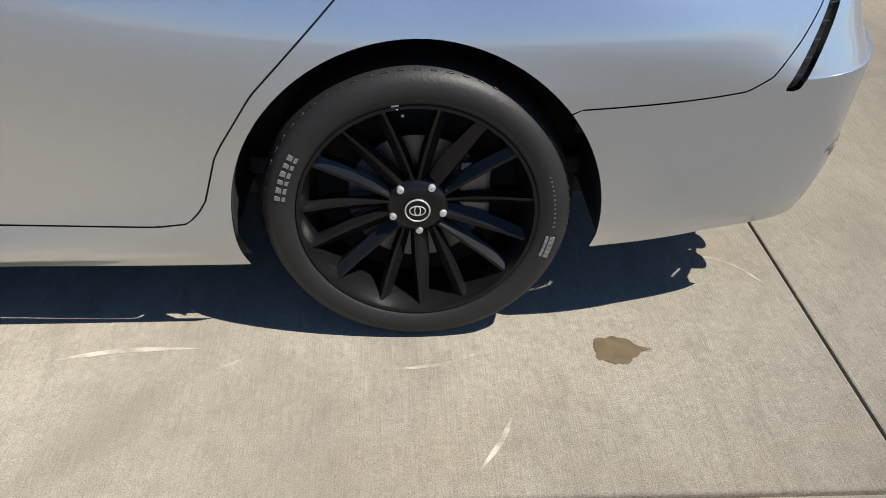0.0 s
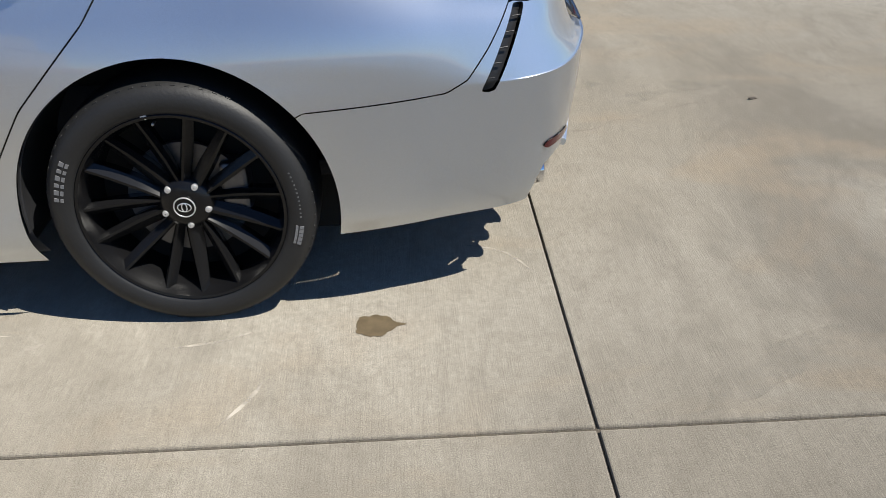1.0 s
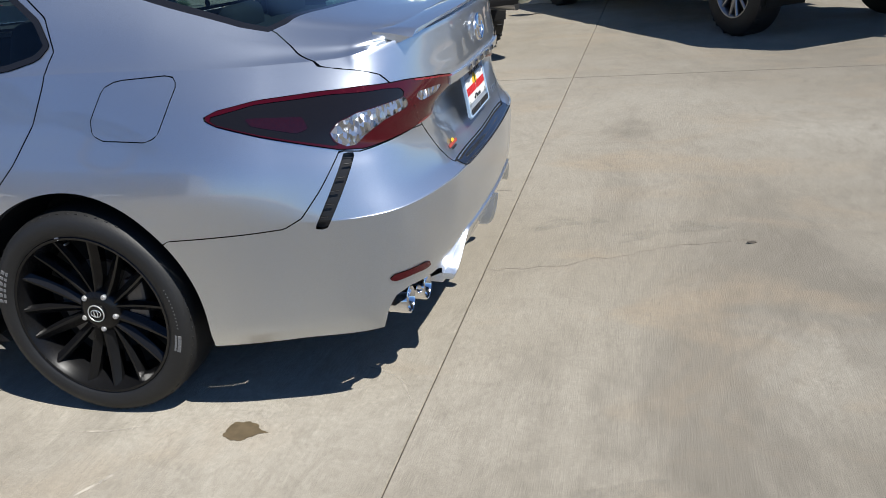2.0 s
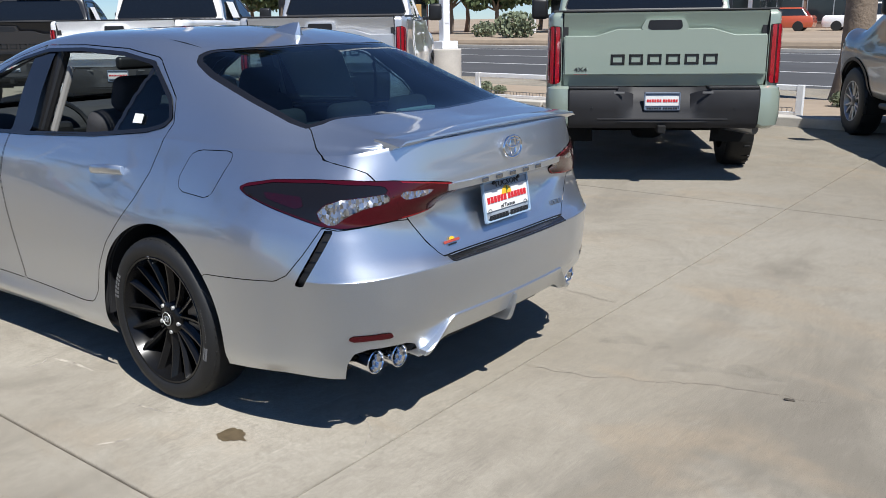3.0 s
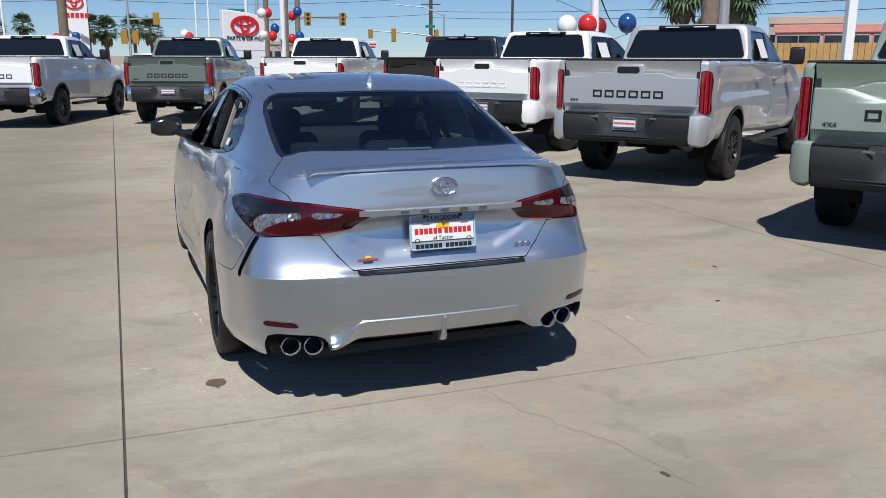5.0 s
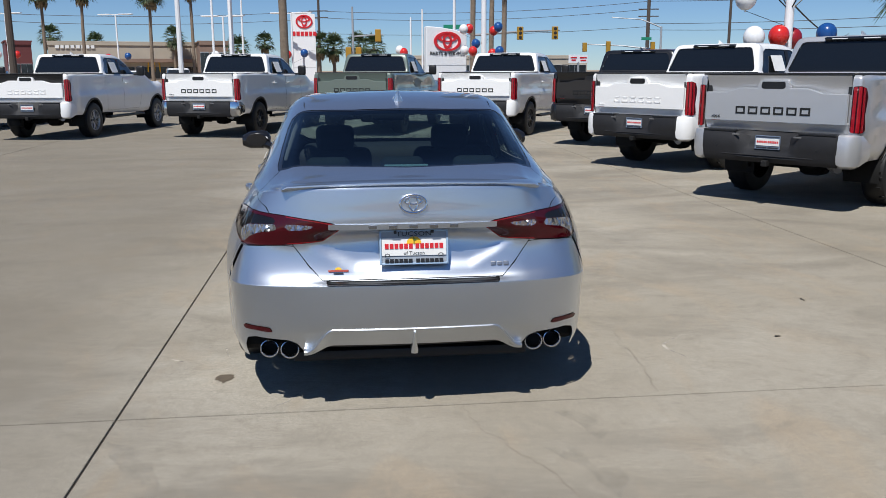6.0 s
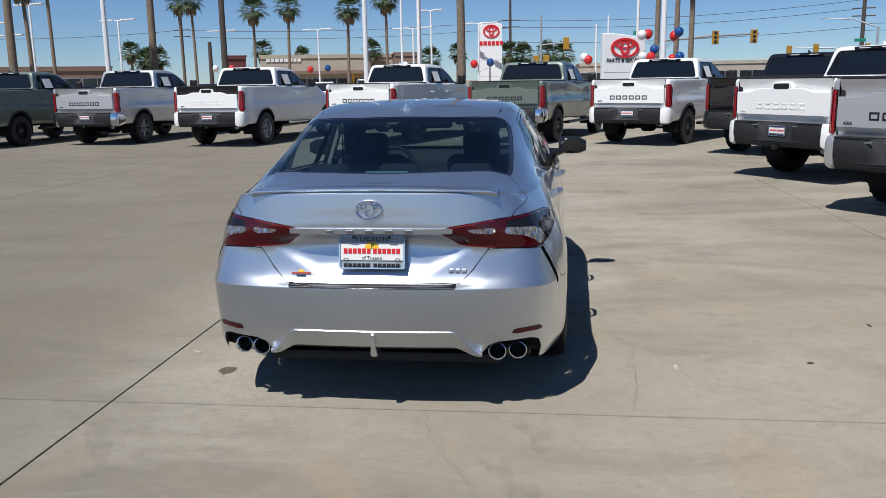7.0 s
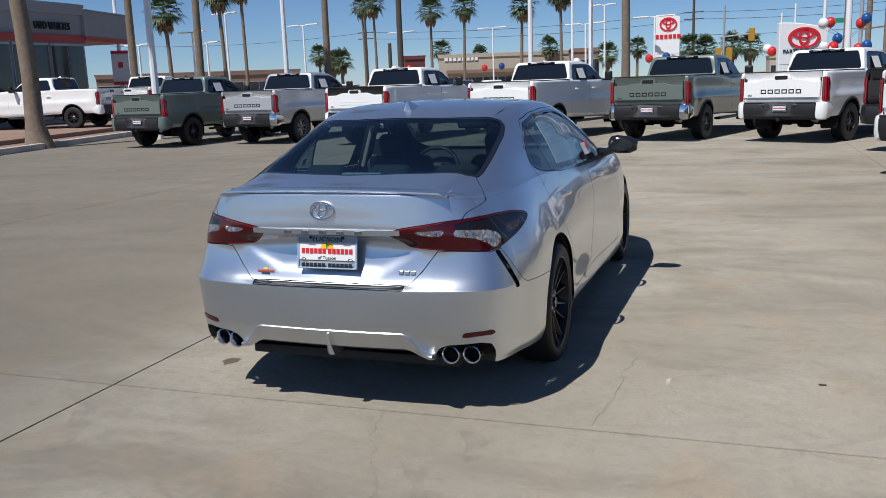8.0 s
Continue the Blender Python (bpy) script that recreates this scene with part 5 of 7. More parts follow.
        panel_part("side_window", [k.take("dlo", -.004)], GLASS_TRUCK, t, "dark side window")
        for cx, tag in ((0, "rear"), (-3.70, "front")):
            v, f, n = k.take("flare", .012)
            keep = [q for q in f if abs(v[q[0]][0] - cx) < .8]
            used = sorted({i for q in keep for i in q})
            at = {i: k2 for k2, i in enumerate(used)}
            sheet("wheel_flare", v[used], [tuple(at[i] for i in q) for q in keep], BLACK_SATIN, t, "black wheel arch edge", True, n[used])
            rings = [[(cx + .468 * math.cos(a), yy, .43 + .468 * math.sin(a)) for a in (math.pi * (q / 20 * 1.2 - .1) for q in range(21))] for yy in (sd * .955, sd * .55)]
            loft("wheel_liner", rings, GAP, t, close=False, cap=False)
            boxpart("inner_panel", (1.0, .02, .72), (cx, sd * .62, .72), GAP, t, 0)
            truck_wheel(t, cx, sd, RIM_GREY)
        if sd > 0:
            boxpart("window_sheet", (.34, .004, .27), (-1.34, .888, 1.64), PAPER, t, 0, "white price sheet in the window", Matrix.Rotation(radians(21), 4, "X"))
        for hx in (-.98, -1.88):
            boxpart("door_handle", (.17, .03, .028), (hx, sd * .968, 1.245), P, t, .010)
        mirror = boxpart("mirror", (.12, .20, .25), (-2.42, sd * 1.12, 1.55), BLACK_SATIN, t, .04, "black door mirror", seg=3)
        boxpart("mirror_arm", (.06, .14, .05), (-2.42, sd * 1.0, 1.46), BLACK_SATIN, mirror, .01)
        boxpart("running_board", (2.0, .16, .06), (-1.78, sd * .93, .44), BLACK_SATIN, t, .02)
        # painted end of the rear bumper, bent round the corner
        prof = ((.50, .06), (.53, .016), (.62, 0), (.79, .004), (.845, .018), (.865, .05), (.865, .12), (.50, .12))
        rings = [[(1.245 - d, sd * .80, z + .02 * (z < .55)) for z, d in prof]]
        for u in range(7):
            a = u / 6 * math.pi / 2
            rings.append([(1.075 + .165 * math.cos(a) - math.cos(a) * d, sd * (.835 + .165 * math.sin(a) - math.sin(a) * d), z) for z, d in prof])
        rings.append([(.86, sd * (.995 - d), z + .05 * (z < .6)) for z, d in prof])
        loft("bumper_end", rings, P, t, "painted bumper corner", angle=.7)
    # tailgate with its raised upper band
    gate = part("tailgate", gate_bm(), P, t)
    gate.location = (1.09, 0, 0)
    bm = bmesh.new()
    prism(bm, [(-.846, .955), (-.846, 1.292), (-.58, 1.292), (-.40, 1.345), (.40, 1.345), (.58, 1.292), (.846, 1.292), (.846, .955)], -.05, Matrix.Translation((1.115, 0, 0)) @ Matrix.Rotation(math.pi / 2, 4, "Z"))
    bmesh.ops.bevel(bm, geom=list(bm.edges), offset=.010, segments=3, affect="EDGES")
    part("gate_panel", bm, P, gate).matrix_local = Matrix.Translation((-1.09, 0, 0))
    part("gate_upper", bm_from(*ring_mesh([[(-.010, y, 1.275), (-.004, y, 1.33), (.050, y, 1.455), (.056, y, 1.478), (.02, y, 1.488), (-.03, y, 1.27)] for y in (-.848, 0, .848)], True, True)), P, gate)
    boxpart("gate_top", (.09, 1.72, .016), (1.105, 0, 1.493), PLASTIC, t, .006, "dark tailgate cap")
    bm = bmesh.new()
    prism(bm, rounded([(-.20, 1.345), (-.16, 1.425), (.16, 1.425), (.20, 1.345), (.16, 1.315), (-.16, 1.315)], .02, 3), -.055, Matrix.Translation((.018, 0, 0)) @ Matrix.Rotation(math.pi / 2, 4, "Z"))
    part("gate_grip", bm, P, gate, "raised surround of the tailgate handle")
    bm = bmesh.new()
    prism(bm, rounded([(-.145, 1.352), (-.135, 1.412), (.135, 1.412), (.145, 1.352), (.12, 1.332), (-.12, 1.332)], .015, 3), -.03, Matrix.Translation((.047, 0, 0)) @ Matrix.Rotation(math.pi / 2, 4, "Z"))
    part("gate_handle", bm, BLACK_SATIN, gate, "black tailgate handle")
    for k in range(6):
        o = part("gate_letter", frame_bm(.118, .088, .021, .012), LETTER_BLACK, gate)
        o.matrix_local = Matrix.Translation((.074, (k - 2.5) * .155, 1.088))
    lettering("drive_badge", "4X4", .05, LETTER_BLACK, gate, Matrix.Translation((.078, -.70, 1.005)) @ Matrix.Rotation(math.pi / 2, 4, "Z") @ Matrix.Rotation(math.pi / 2, 4, "X"), .003, wide=1.3)
    boxpart("dealer_badge", (.004, .12, .022), (.070, -.70, .972), SIGN_RED, gate, .001, "red dealer badge")
    rings = []
    for y in (-.805, -.79, -.40, -.31, -.24, .24, .31, .40, .79, .805):
        q = 1 if abs(y) < .26 else 0 if abs(y) > .38 else .5       # dropped middle with the plate
        e = .02 if abs(y) > .80 else 0
        rings.append([(1.10, y, .50 + e), (1.20 - e, y, .505 + e), (1.235 - e, y, .56), (1.238 - e - .03 * q, y, .60 + .02 * q), (1.262 - e - .07 * q, y, .66), (1.262 - e - .10 * q, y, .80 - .08 * q), (1.245 - e - .10 * q, y, .845 - .05 * q), (1.10, y, .855)])
    bumper = loft("rear_bumper", rings, PLASTIC, t, "dark grey plastic bumper centre", angle=.5)
    for sy in (-1, 1):
        boxpart("step_pad", (.15, .42, .022), (1.18, sy * .585, .852), BLACK_SATIN, bumper, .006)
        boxpart("bumper_lamp", (.012, .09, .018), (1.256, sy * .37, .812), GREY_MARK, bumper, .003)
        loft("sensor", turned([(.001, .004), (.011, .004), (.013, -.004)], 12, "x"), BLACK_SATIN, bumper).location = (1.262, sy * .60, .68)
    boxpart("bumper_lip", (.02, 1.10, .012), (1.232, 0, .585), PLASTIC, bumper, .004)
    dealer_plate(t, Matrix.Translation((1.205, 0, .735)))
    boxpart("hitch", (.22, .07, .07), (1.16, 0, .50), GAP, t, .01)
    boxpart("rear_axle", (.12, 1.6, .12), (0, 0, .40), GAP, t, .03)
    boxpart("axle_case", (.30, .32, .28), (0, 0, .41), GAP, t, .08)
    loft("tailpipe", tube([(.55, .45, .52), (.95, .62, .50), (1.16, .80, .49)], .045, 12), STEEL, t)
    loft("spare_tyre", [[(p[0] + .62, p[1], p[2] + .58) for p in r] for r in turned([(.12, -.09), (.36, -.09), (.39, -.04), (.39, .04), (.36, .09), (.12, .09)], 28, "z")], RUBBER, t)
    boxpart("frame_rail", (5.2, .9, .16), (-1.7, 0, .56), GAP, t, .02)
    for nm, size, at in (("bed_floor", (1.78, 1.62, .04), (.21, 0, .98)), ("bed_front", (.05, 1.62, .48), (-.70, 0, 1.22))):
        boxpart(nm, size, at, PLASTIC, t, 0)
    for sy in (-1, 1):
        boxpart("bed_side", (1.78, .05, .50), (.21, sy * .835, 1.22), PLASTIC, t, 0)
        boxpart("bed_cap", (1.74, .13, .022), (.21, sy * .875, 1.492), PLASTIC, t, .006, "dark plastic bed rail cap")
    bm = bmesh.new()
    box(bm, (.10, .80, .050), (-.855, 0, 1.925), .018)
    brake = part("high_brake_lamp", bm, BLACK_GLOSS, t, "black high brake lamp housing")
    for sy in (-1, 1):
        boxpart("cargo_lamp", (.01, .20, .014), (-.806, sy * .20, 1.925), PAPER, brake, .003)
    loft("roof_antenna", [[(p[0] - 1.02, p[1], p[2]) for p in r] for r in [[(.09 * math.cos(a) * q + o, .02 * math.sin(a) * q, z) for a in (2 * math.pi * j / 10 for j in range(10))] for q, z, o in ((1, 1.945, 0), (.7, 1.98, -.0), (.2, 2.02, .06))]], P, t)
    boxpart("grille", (.03, 1.2, .40), (-4.67, 0, .88), BLACK_SATIN, t, .02)
    return t


def gate_bm():
    """Tailgate skin: a slightly dished panel, rear face towards +x."""
    rings = []
    for y in (-.855, -.84, -.4, 0, .4, .84, .855):
        e = .012 if abs(y) > .85 else 0
        rings.append([(.020 - e, y, .86), (.030 - e, y, .885), (.056 - e, y, .955), (.056 - e, y, .97), (.030 - e, y, .985), (.028 - e, y, 1.275), (-.030, y, 1.29), (-.030, y, 1.48), (-.06, y, 1.48), (-.06, y, .86)])
    return bm_from(*ring_mesh(rings, True, True))


def truck_pose(x, y, hx, hy):
    z = .30 if y < -16 else 0      # two stand on the raised bed
    return pose(x, y, z, 0, 0, math.degrees(math.atan2(-hy, -hx))) @ Matrix.Scale(1.03, 4)


def dress(truck, base, swaps):
    """Gives a copied truck its own paint: swaps of part name to material, base for painted parts."""
    for o in (truck, *truck.children_recursive):
        if o.type != "MESH":
            continue
        name = o.name.split(".")[0]
        m0 = o.data.materials[0]
        mat = swaps.get(name) or (base if m0.name.startswith("truck_paint") else None)
        if mat:
            o.material_slots[0].link = "OBJECT"
            o.material_slots[0].material = mat


WHITE_PAINT = paint("white_paint", (.90, .90, .885), 0, .35)
SAGE_PAINT = paint("sage_paint", (.30, .36, .30), .15, .35)
MOSS_PAINT = paint("moss_paint", (.15, .19, .165), .2, .35)
SILVER_TRUCK = paint("silver_truck_paint", (.62, .625, .635), .55, .36)
BLACK_PAINT = paint("black_paint", (.010, .010, .011), 0, .3)
GREY_PAINT = paint("grey_paint", (.26, .255, .25), .7, .40)
first_truck = build_truck()
TRUCKS = [
    ("pale sage green pickup truck parked by the kerb", SAGE_PAINT, -.82, 5.56, -.496, .868, {}),
    ("silver pickup truck with black tailgate lettering", SILVER_TRUCK, -5.28, 5.68, -.56, .828, {"spoke": LETTER_BLACK, "rim": LETTER_BLACK, "hub": LETTER_BLACK}),
    ("white pickup truck with white raised tailgate lettering", WHITE_PAINT, -9.11, 5.45, -.533, .846, {"gate_letter": WHITE_PAINT, "bumper_end": WHITE_PAINT, "drive_badge": WHITE_PAINT}),
    ("black pickup truck between two white ones", BLACK_PAINT, -13.43, 5.80, -.707, .707, {}),
    ("white pickup truck with dark tailgate lettering", WHITE_PAINT, -16.54, 3.57, -.857, .515, {"spoke": LETTER_BLACK, "rim": LETTER_BLACK}),
    ("green grey pickup truck with chrome bumper corners", MOSS_PAINT, -17.49, .46, -.942, .336, {"bumper_end": CHROME, "spoke": LETTER_BLACK, "rim": LETTER_BLACK}),
    ("white pickup truck with chrome bumper corners", WHITE_PAINT, -17.47, -3.17, -.942, .337, {"bumper_end": CHROME, "spoke": LETTER_BLACK, "rim": LETTER_BLACK}),
    ("white pickup truck with a black tailgate cap", WHITE_PAINT, -17.41, -7.21, -.98, .199, {"gate_upper": BLACK_SATIN, "gate_letter": WHITE_PAINT, "spoke": STEEL, "rim": STEEL}),
    ("silver pickup truck with chrome bumper corners", SILVER_TRUCK, -18.37, -11.05, -.989, .147, {"bumper_end": CHROME, "spoke": STEEL}),
    ("dark green grey pickup truck beside a palm", MOSS_PAINT, -17.49, -14.19, -.994, .112, {"spoke": LETTER_BLACK, "rim": LETTER_BLACK}),
    ("white pickup truck parked side-on behind the palm", WHITE_PAINT, -24.5, -23.05, .15, -.986, {"spoke": LETTER_BLACK, "rim": LETTER_BLACK}),
    ("white pickup truck by the showroom", WHITE_PAINT, -27.7, -22.8, -.975, -.22, {}),
    ("grey metallic pickup truck beside the palm trunk", GREY_PAINT, 3.25, 6.25, -.52, .855, {"rim": STEEL, "spoke": STEEL}),
]
for n, (lab, base, x, y, hx, hy, swaps) in enumerate(TRUCKS):
    tr = first_truck if n == 0 else copy_thing(first_truck, truck_pose(x, y, hx, hy))
    if n == 0:
        continue
    tagged(tr, label=lab)
    dress(tr, base, swaps)
first_truck.matrix_world = truck_pose(*TRUCKS[0][2:6])
tagged(first_truck, label=TRUCKS[0][0])
dress(first_truck, SAGE_PAINT, {})


# ---- the street side and the far surroundings ----
KERB = material("kerb_concrete", (.50, .47, .42), .85, vary=.15, scale=3, bump=.002)
WHITE_STEEL = material("white_steel", (.80, .81, .82), .4, vary=.04)
GREY_STEEL = material("grey_steel", (.38, .40, .42), .5, .3, vary=.1)
POLE_WOOD = material("pole_wood", (.075, .06, .05), .9, vary=.2, bump=.004)
BARK = material("palm_bark", (.20, .155, .115), .95, vary=.3, scale=5, bump=.02, bump_scale=18)
FROND = material("palm_frond", (.055, .085, .03), .6, vary=.35, scale=6)
FROND_DRY = material("dry_frond", (.20, .15, .08), .8, vary=.3, scale=6)
LEAF = material("tree_leaf", (.085, .12, .05), .65, vary=.4, scale=3)
SHRUB_LEAF = material("shrub_leaf", (.17, .20, .12), .7, vary=.35, scale=4)
STUCCO = material("grey_stucco", (.27, .285, .315), .85, vary=.06, scale=1, bump=.003, bump_scale=90)
BEIGE = material("beige_wall", (.42, .37, .30), .9, vary=.1, scale=.6)
BROWN = material("brown_wall", (.22, .15, .115), .9, vary=.12, scale=.6)
PINK = material("pink_wall", (.62, .28, .24), .85, vary=.1, scale=.6)
BAND_RED = material("red_band", (.36, .05, .05), .6, vary=.05)
CANOPY_RED = material("dark_red_canopy", (.13, .035, .035), .6, vary=.08)
FENCE_WOOD = material("fence_wood", (.50, .30, .11), .8, vary=.2, scale=2)
BALLOON_RED = material("balloon_red", (.62, .025, .02), .22, coat=.5)
BALLOON_BLUE = material("balloon_blue", (.012, .07, .25), .22, coat=.5)
BALLOON_WHITE = material("balloon_white", (.80, .80, .80), .25, coat=.5)
BALLOON_DARK = material("balloon_dark_red", (.30, .012, .02), .3, coat=.5)
SIGNAL_YELLOW = material("signal_yellow", (.36, .20, .02), .5)
GREEN_SIGN = material("green_sign", (.01, .22, .13), .5)
PLANTER = material("brick_paving", (.25, .16, .12), .9, vary=.25, scale=4)
LINE_WHITE = material("road_paint", (.62, .62, .60), .8, vary=.2, scale=3)
WINDOW_DARK = material("dark_window", (.02, .025, .03), .08, coat=.3)

street = pose(-5, 12.0, 0, 0, 0, -5)
kerb_line = pose(-5, 9.88, 0, 0, 0, -4)
kerb = thing("kerb", kerb_line, label="low concrete kerb along the edge of the lot", category="kerb", kind="structure")
for k in range(16):
    boxpart("kerb_stone", (2.97, .30, .30), (-22 + 3 * k, 0, -.02), KERB, kerb, .015)
strip = tagged(boxpart("verge", (60, 3.2, .16), (0, 0, 0), DIRT, None, .01), label="narrow planted strip behind the kerb", category="ground", kind="structure")
strip.matrix_world = kerb_line @ Matrix.Translation((0, 1.76, -.02))
road = thing("road", street, label="dark asphalt street with white lane lines", category="road", kind="structure")
boxpart("asphalt", (400, 21.0, .10), (0, 11.5, -.07), ASPHALT, road, 0)
for yy, w in ((5.2, .12), (9.6, .14), (14.6, .12), (20.5, .14)):
    boxpart("lane_line", (400, w, .006), (0, yy, -.016), LINE_WHITE, road, 0)
bank = tagged(boxpart("far_bank", (420, 90, .8), (0, 0, 0), DIRT, None, .2), label="bare tan ground across the street", category="ground", kind="structure")
bank.matrix_world = street @ Matrix.Translation((0, 67.3, .02))
far_kerb = tagged(boxpart("far_kerb", (400, .3, .2), (0, 0, 0), KERB, None, .02), label="pale kerb across the street", category="kerb", kind="structure")
far_kerb.matrix_world = street @ Matrix.Translation((0, 22.1, .02))

rail = thing("guard_rail", pose(-3.5, 10.43, .05, 0, 0, -5.1), label="low white steel frame rail with wire mesh", category="rail")
for sx in (-3.0, 3.0):
    boxpart("post", (.10, .07, .47), (sx, 0, .225), WHITE_STEEL, rail, .008)
boxpart("top_bar", (5.9, .06, .08), (0, 0, .415), WHITE_STEEL, rail, .008)
boxpart("bottom_bar", (5.9, .05, .05), (0, 0, .05), WHITE_STEEL, rail, .004)
bm = bmesh.new()
for k in range(80):
    box(bm, (.010, .010, .06), (-2.9 + 5.8 * k / 79, 0, .10), 0)
box(bm, (5.8, .010, .010), (0, 0, .13), 0)
part("wire_mesh", bm, STEEL, rail)["kind"] = "stuff"


def clump(bm, at, r, n, size, rnd, flat=1.0):
    """Many small leaf faces scattered in an uneven ball."""
    for _ in range(n):
        d = Vector((rnd.gauss(0, 1), rnd.gauss(0, 1), rnd.gauss(0, 1))).normalized()
        p = Vector(at) + Vector((d.x, d.y, d.z * flat)) * r * (rnd.random() ** .4)
        q = Euler((rnd.random() * 6, rnd.random() * 6, rnd.random() * 6)).to_matrix()
        s = size * (.6 + .8 * rnd.random())
        bm.faces.new([bm.verts.new(p + q @ Vector(c) * s) for c in ((-.5, -.25, 0), (.1, -.4, .05), (.6, 0, 0), (.1, .4, .05), (-.5, .25, 0))])


def build_tree(x, y, z, h, r, seed, label):
    rnd = random.Random(seed)
    t = thing("tree", pose(x, y, z), label=label, category="tree", group="trees across the street")
    trunk = loft("trunk", tube([(0, 0, 0), (.1, .05, h * .2), (.05, 0, h * .45)], [.22, .17, .12], 8), BARK, t)
    bm = bmesh.new()
    for k in range(9):
        a = k * 2.4
        tip = Vector((math.cos(a) * r * .7 * (.5 + .5 * rnd.random()), math.sin(a) * r * .7, h * (.5 + .4 * rnd.random())))
        loft("limb", tube([(.05, 0, h * .35), tip * .6 + Vector((0, 0, h * .1)), tip], [.09, .05, .02], 6), BARK, t)
        clump(bm, tip, r * .5, 260, .34, rnd, .8)
    clump(bm, (0, 0, h * .75), r * .8, 500, .34, rnd, .7)
    part("crown", bm, LEAF, t, smooth=False)["kind"] = "stuff"
    return t


def build_shrub(x, y, z, r, seed, label="rounded grey green desert shrub"):
    rnd = random.Random(seed)
    t = thing("shrub", pose(x, y, z), label=label, category="shrub", group="shrubs")
    bm = bmesh.new()
    clump(bm, (0, 0, r * .55), r, 700, r * .16, rnd, .62)
    part("foliage", bm, SHRUB_LEAF, t, smooth=False)["kind"] = "stuff"
    loft("stem", tube([(0, 0, -.05), (0, 0, r * .4)], .05, 6), BARK, t)


for n, (x, y, h, r) in enumerate([(-35.5, 49, 5.0, 2.3), (-32.5, 50.5, 4.6, 2.1), (-39, 56, 5.4, 2.6), (-22, 64, 4.6, 2.2), (-56, 48, 5.4, 2.6), (4, 62, 4.6, 2.4), (-38, 66, 5.4, 2.8)]):
    build_tree(x, y, .4, h, r, n, "leafy green tree across the street")
for n, (x, y, r) in enumerate([(-23.5, 39, 1.25), (-20.5, 40.5, 1.05), (-15, 44, .9), (-27, 41, .8)]):
    build_shrub(x, y, .40, r, n)
for n, (x, y, r) in enumerate([(-6.9, 11.5, .20), (-6.5, 11.45, .15), (-.3, 11.9, .22), (.6, 11.9, .25)]):
    build_shrub(x, y, .05, r, 20 + n, "low green plant in the verge")


# palms ------------------------------------------------------------------
def crown_mesh(seed, n=46, size=1.25):
    rnd = random.Random(seed)
    bm = bmesh.new()
    for k in range(n):
        a, up = k * 2.39996, 1.25 - 2.2 * (k / n) + .15 * rnd.random()
        out, side = Vector((math.cos(a), math.sin(a), 0)), Vector((-math.sin(a), math.cos(a), 0))
        d = (out * math.cos(up) + Vector((0, 0, 1)) * math.sin(up)).normalized()
        L = size * (.75 + .35 * rnd.random())
        base, tip = Vector((0, 0, 0)), d * L * .55
        w = side * .015
        bm.faces.new([bm.verts.new(p) for p in (base - w, base + w, tip + w, tip - w)])
        up2 = d.cross(side)
        for j in range(11):
            f = (j - 5) / 5 * 1.25
            e = (d * math.cos(f) + side * math.sin(f)).normalized()
            ln = L * (.62 - .12 * abs(f)) * (.85 + .3 * rnd.random())
            mid = tip + e * ln * .6 + up2 * .02
            end = tip + e * ln + Vector((0, 0, -.16 - .22 * rnd.random())) * ln
            ww = (side * math.cos(f) - d * math.sin(f)) * .035 * size
            bm.faces.new([bm.verts.new(p) for p in (tip, mid + ww, end, mid - ww)])
    me = bpy.data.meshes.new("crown")
    bm.to_mesh(me)
    bm.free()
    me.materials.append(FROND)
    return me


def skirt_mesh(seed, n=60):
    rnd = random.Random(seed)
    bm = bmesh.new()
    for k in range(n):
        a = rnd.random() * 6.28
        o = Vector((math.cos(a), math.sin(a), 0))
        p, L, s = o * .16 + Vector((0, 0, -rnd.random() * .5)), .5 + .5 * rnd.random(), Vector((-math.sin(a), math.cos(a), 0)) * .10
        bm.faces.new([bm.verts.new(q) for q in (p, p + o * .30 + s + Vector((0, 0, -L * .6)), p + o * .22 + Vector((0, 0, -L)), p + o * .30 - s + Vector((0, 0, -L * .6)))])
    me = bpy.data.meshes.new("skirt")
    bm.to_mesh(me)
    bm.free()
    me.materials.append(FROND_DRY)
    return me


CROWNS, SKIRT = [crown_mesh(k) for k in range(3)], skirt_mesh(5)


def build_palm(x, y, h, r, seed, scale=1.0, lean=0.0, label="tall fan palm with a slim bare trunk", way=None, flare=1.7):
    t = thing("palm_tree", pose(x, y, 0), label=label, category="palm", group="fan palms")
    rnd = random.Random(seed)
    way = seed if way is None else way
    lx, ly = lean * math.cos(way), lean * math.sin(way)
    pts = [(0, 0, -.1), (0, 0, .25), (lx * .05, ly * .05, .8)] + [(lx * (k / 8) ** 2, ly * (k / 8) ** 2, .8 + (h - .8) * k / 8) for k in range(1, 9)]
    rad = [r * flare, r * (.4 + .56 * flare), r * (.85 + .12 * flare)] + [r * (1 - .25 * k / 8) + .008 * rnd.random() for k in range(1, 9)]
    loft("trunk", tube(pts, rad, 12), BARK, t, "ringed grey brown palm trunk")
    for nm, me, z in (("crown", CROWNS[seed % 3], 0), ("skirt", SKIRT, -.1)):
        o = new(nm, me)
        o.parent = t
        o.matrix_local = Matrix.Translation((lx, ly, h + z)) @ Matrix.Rotation(seed * 1.3, 4, "Z") @ Matrix.Diagonal((scale, scale, scale, 1))
        o["kind"] = "stuff"
    return t


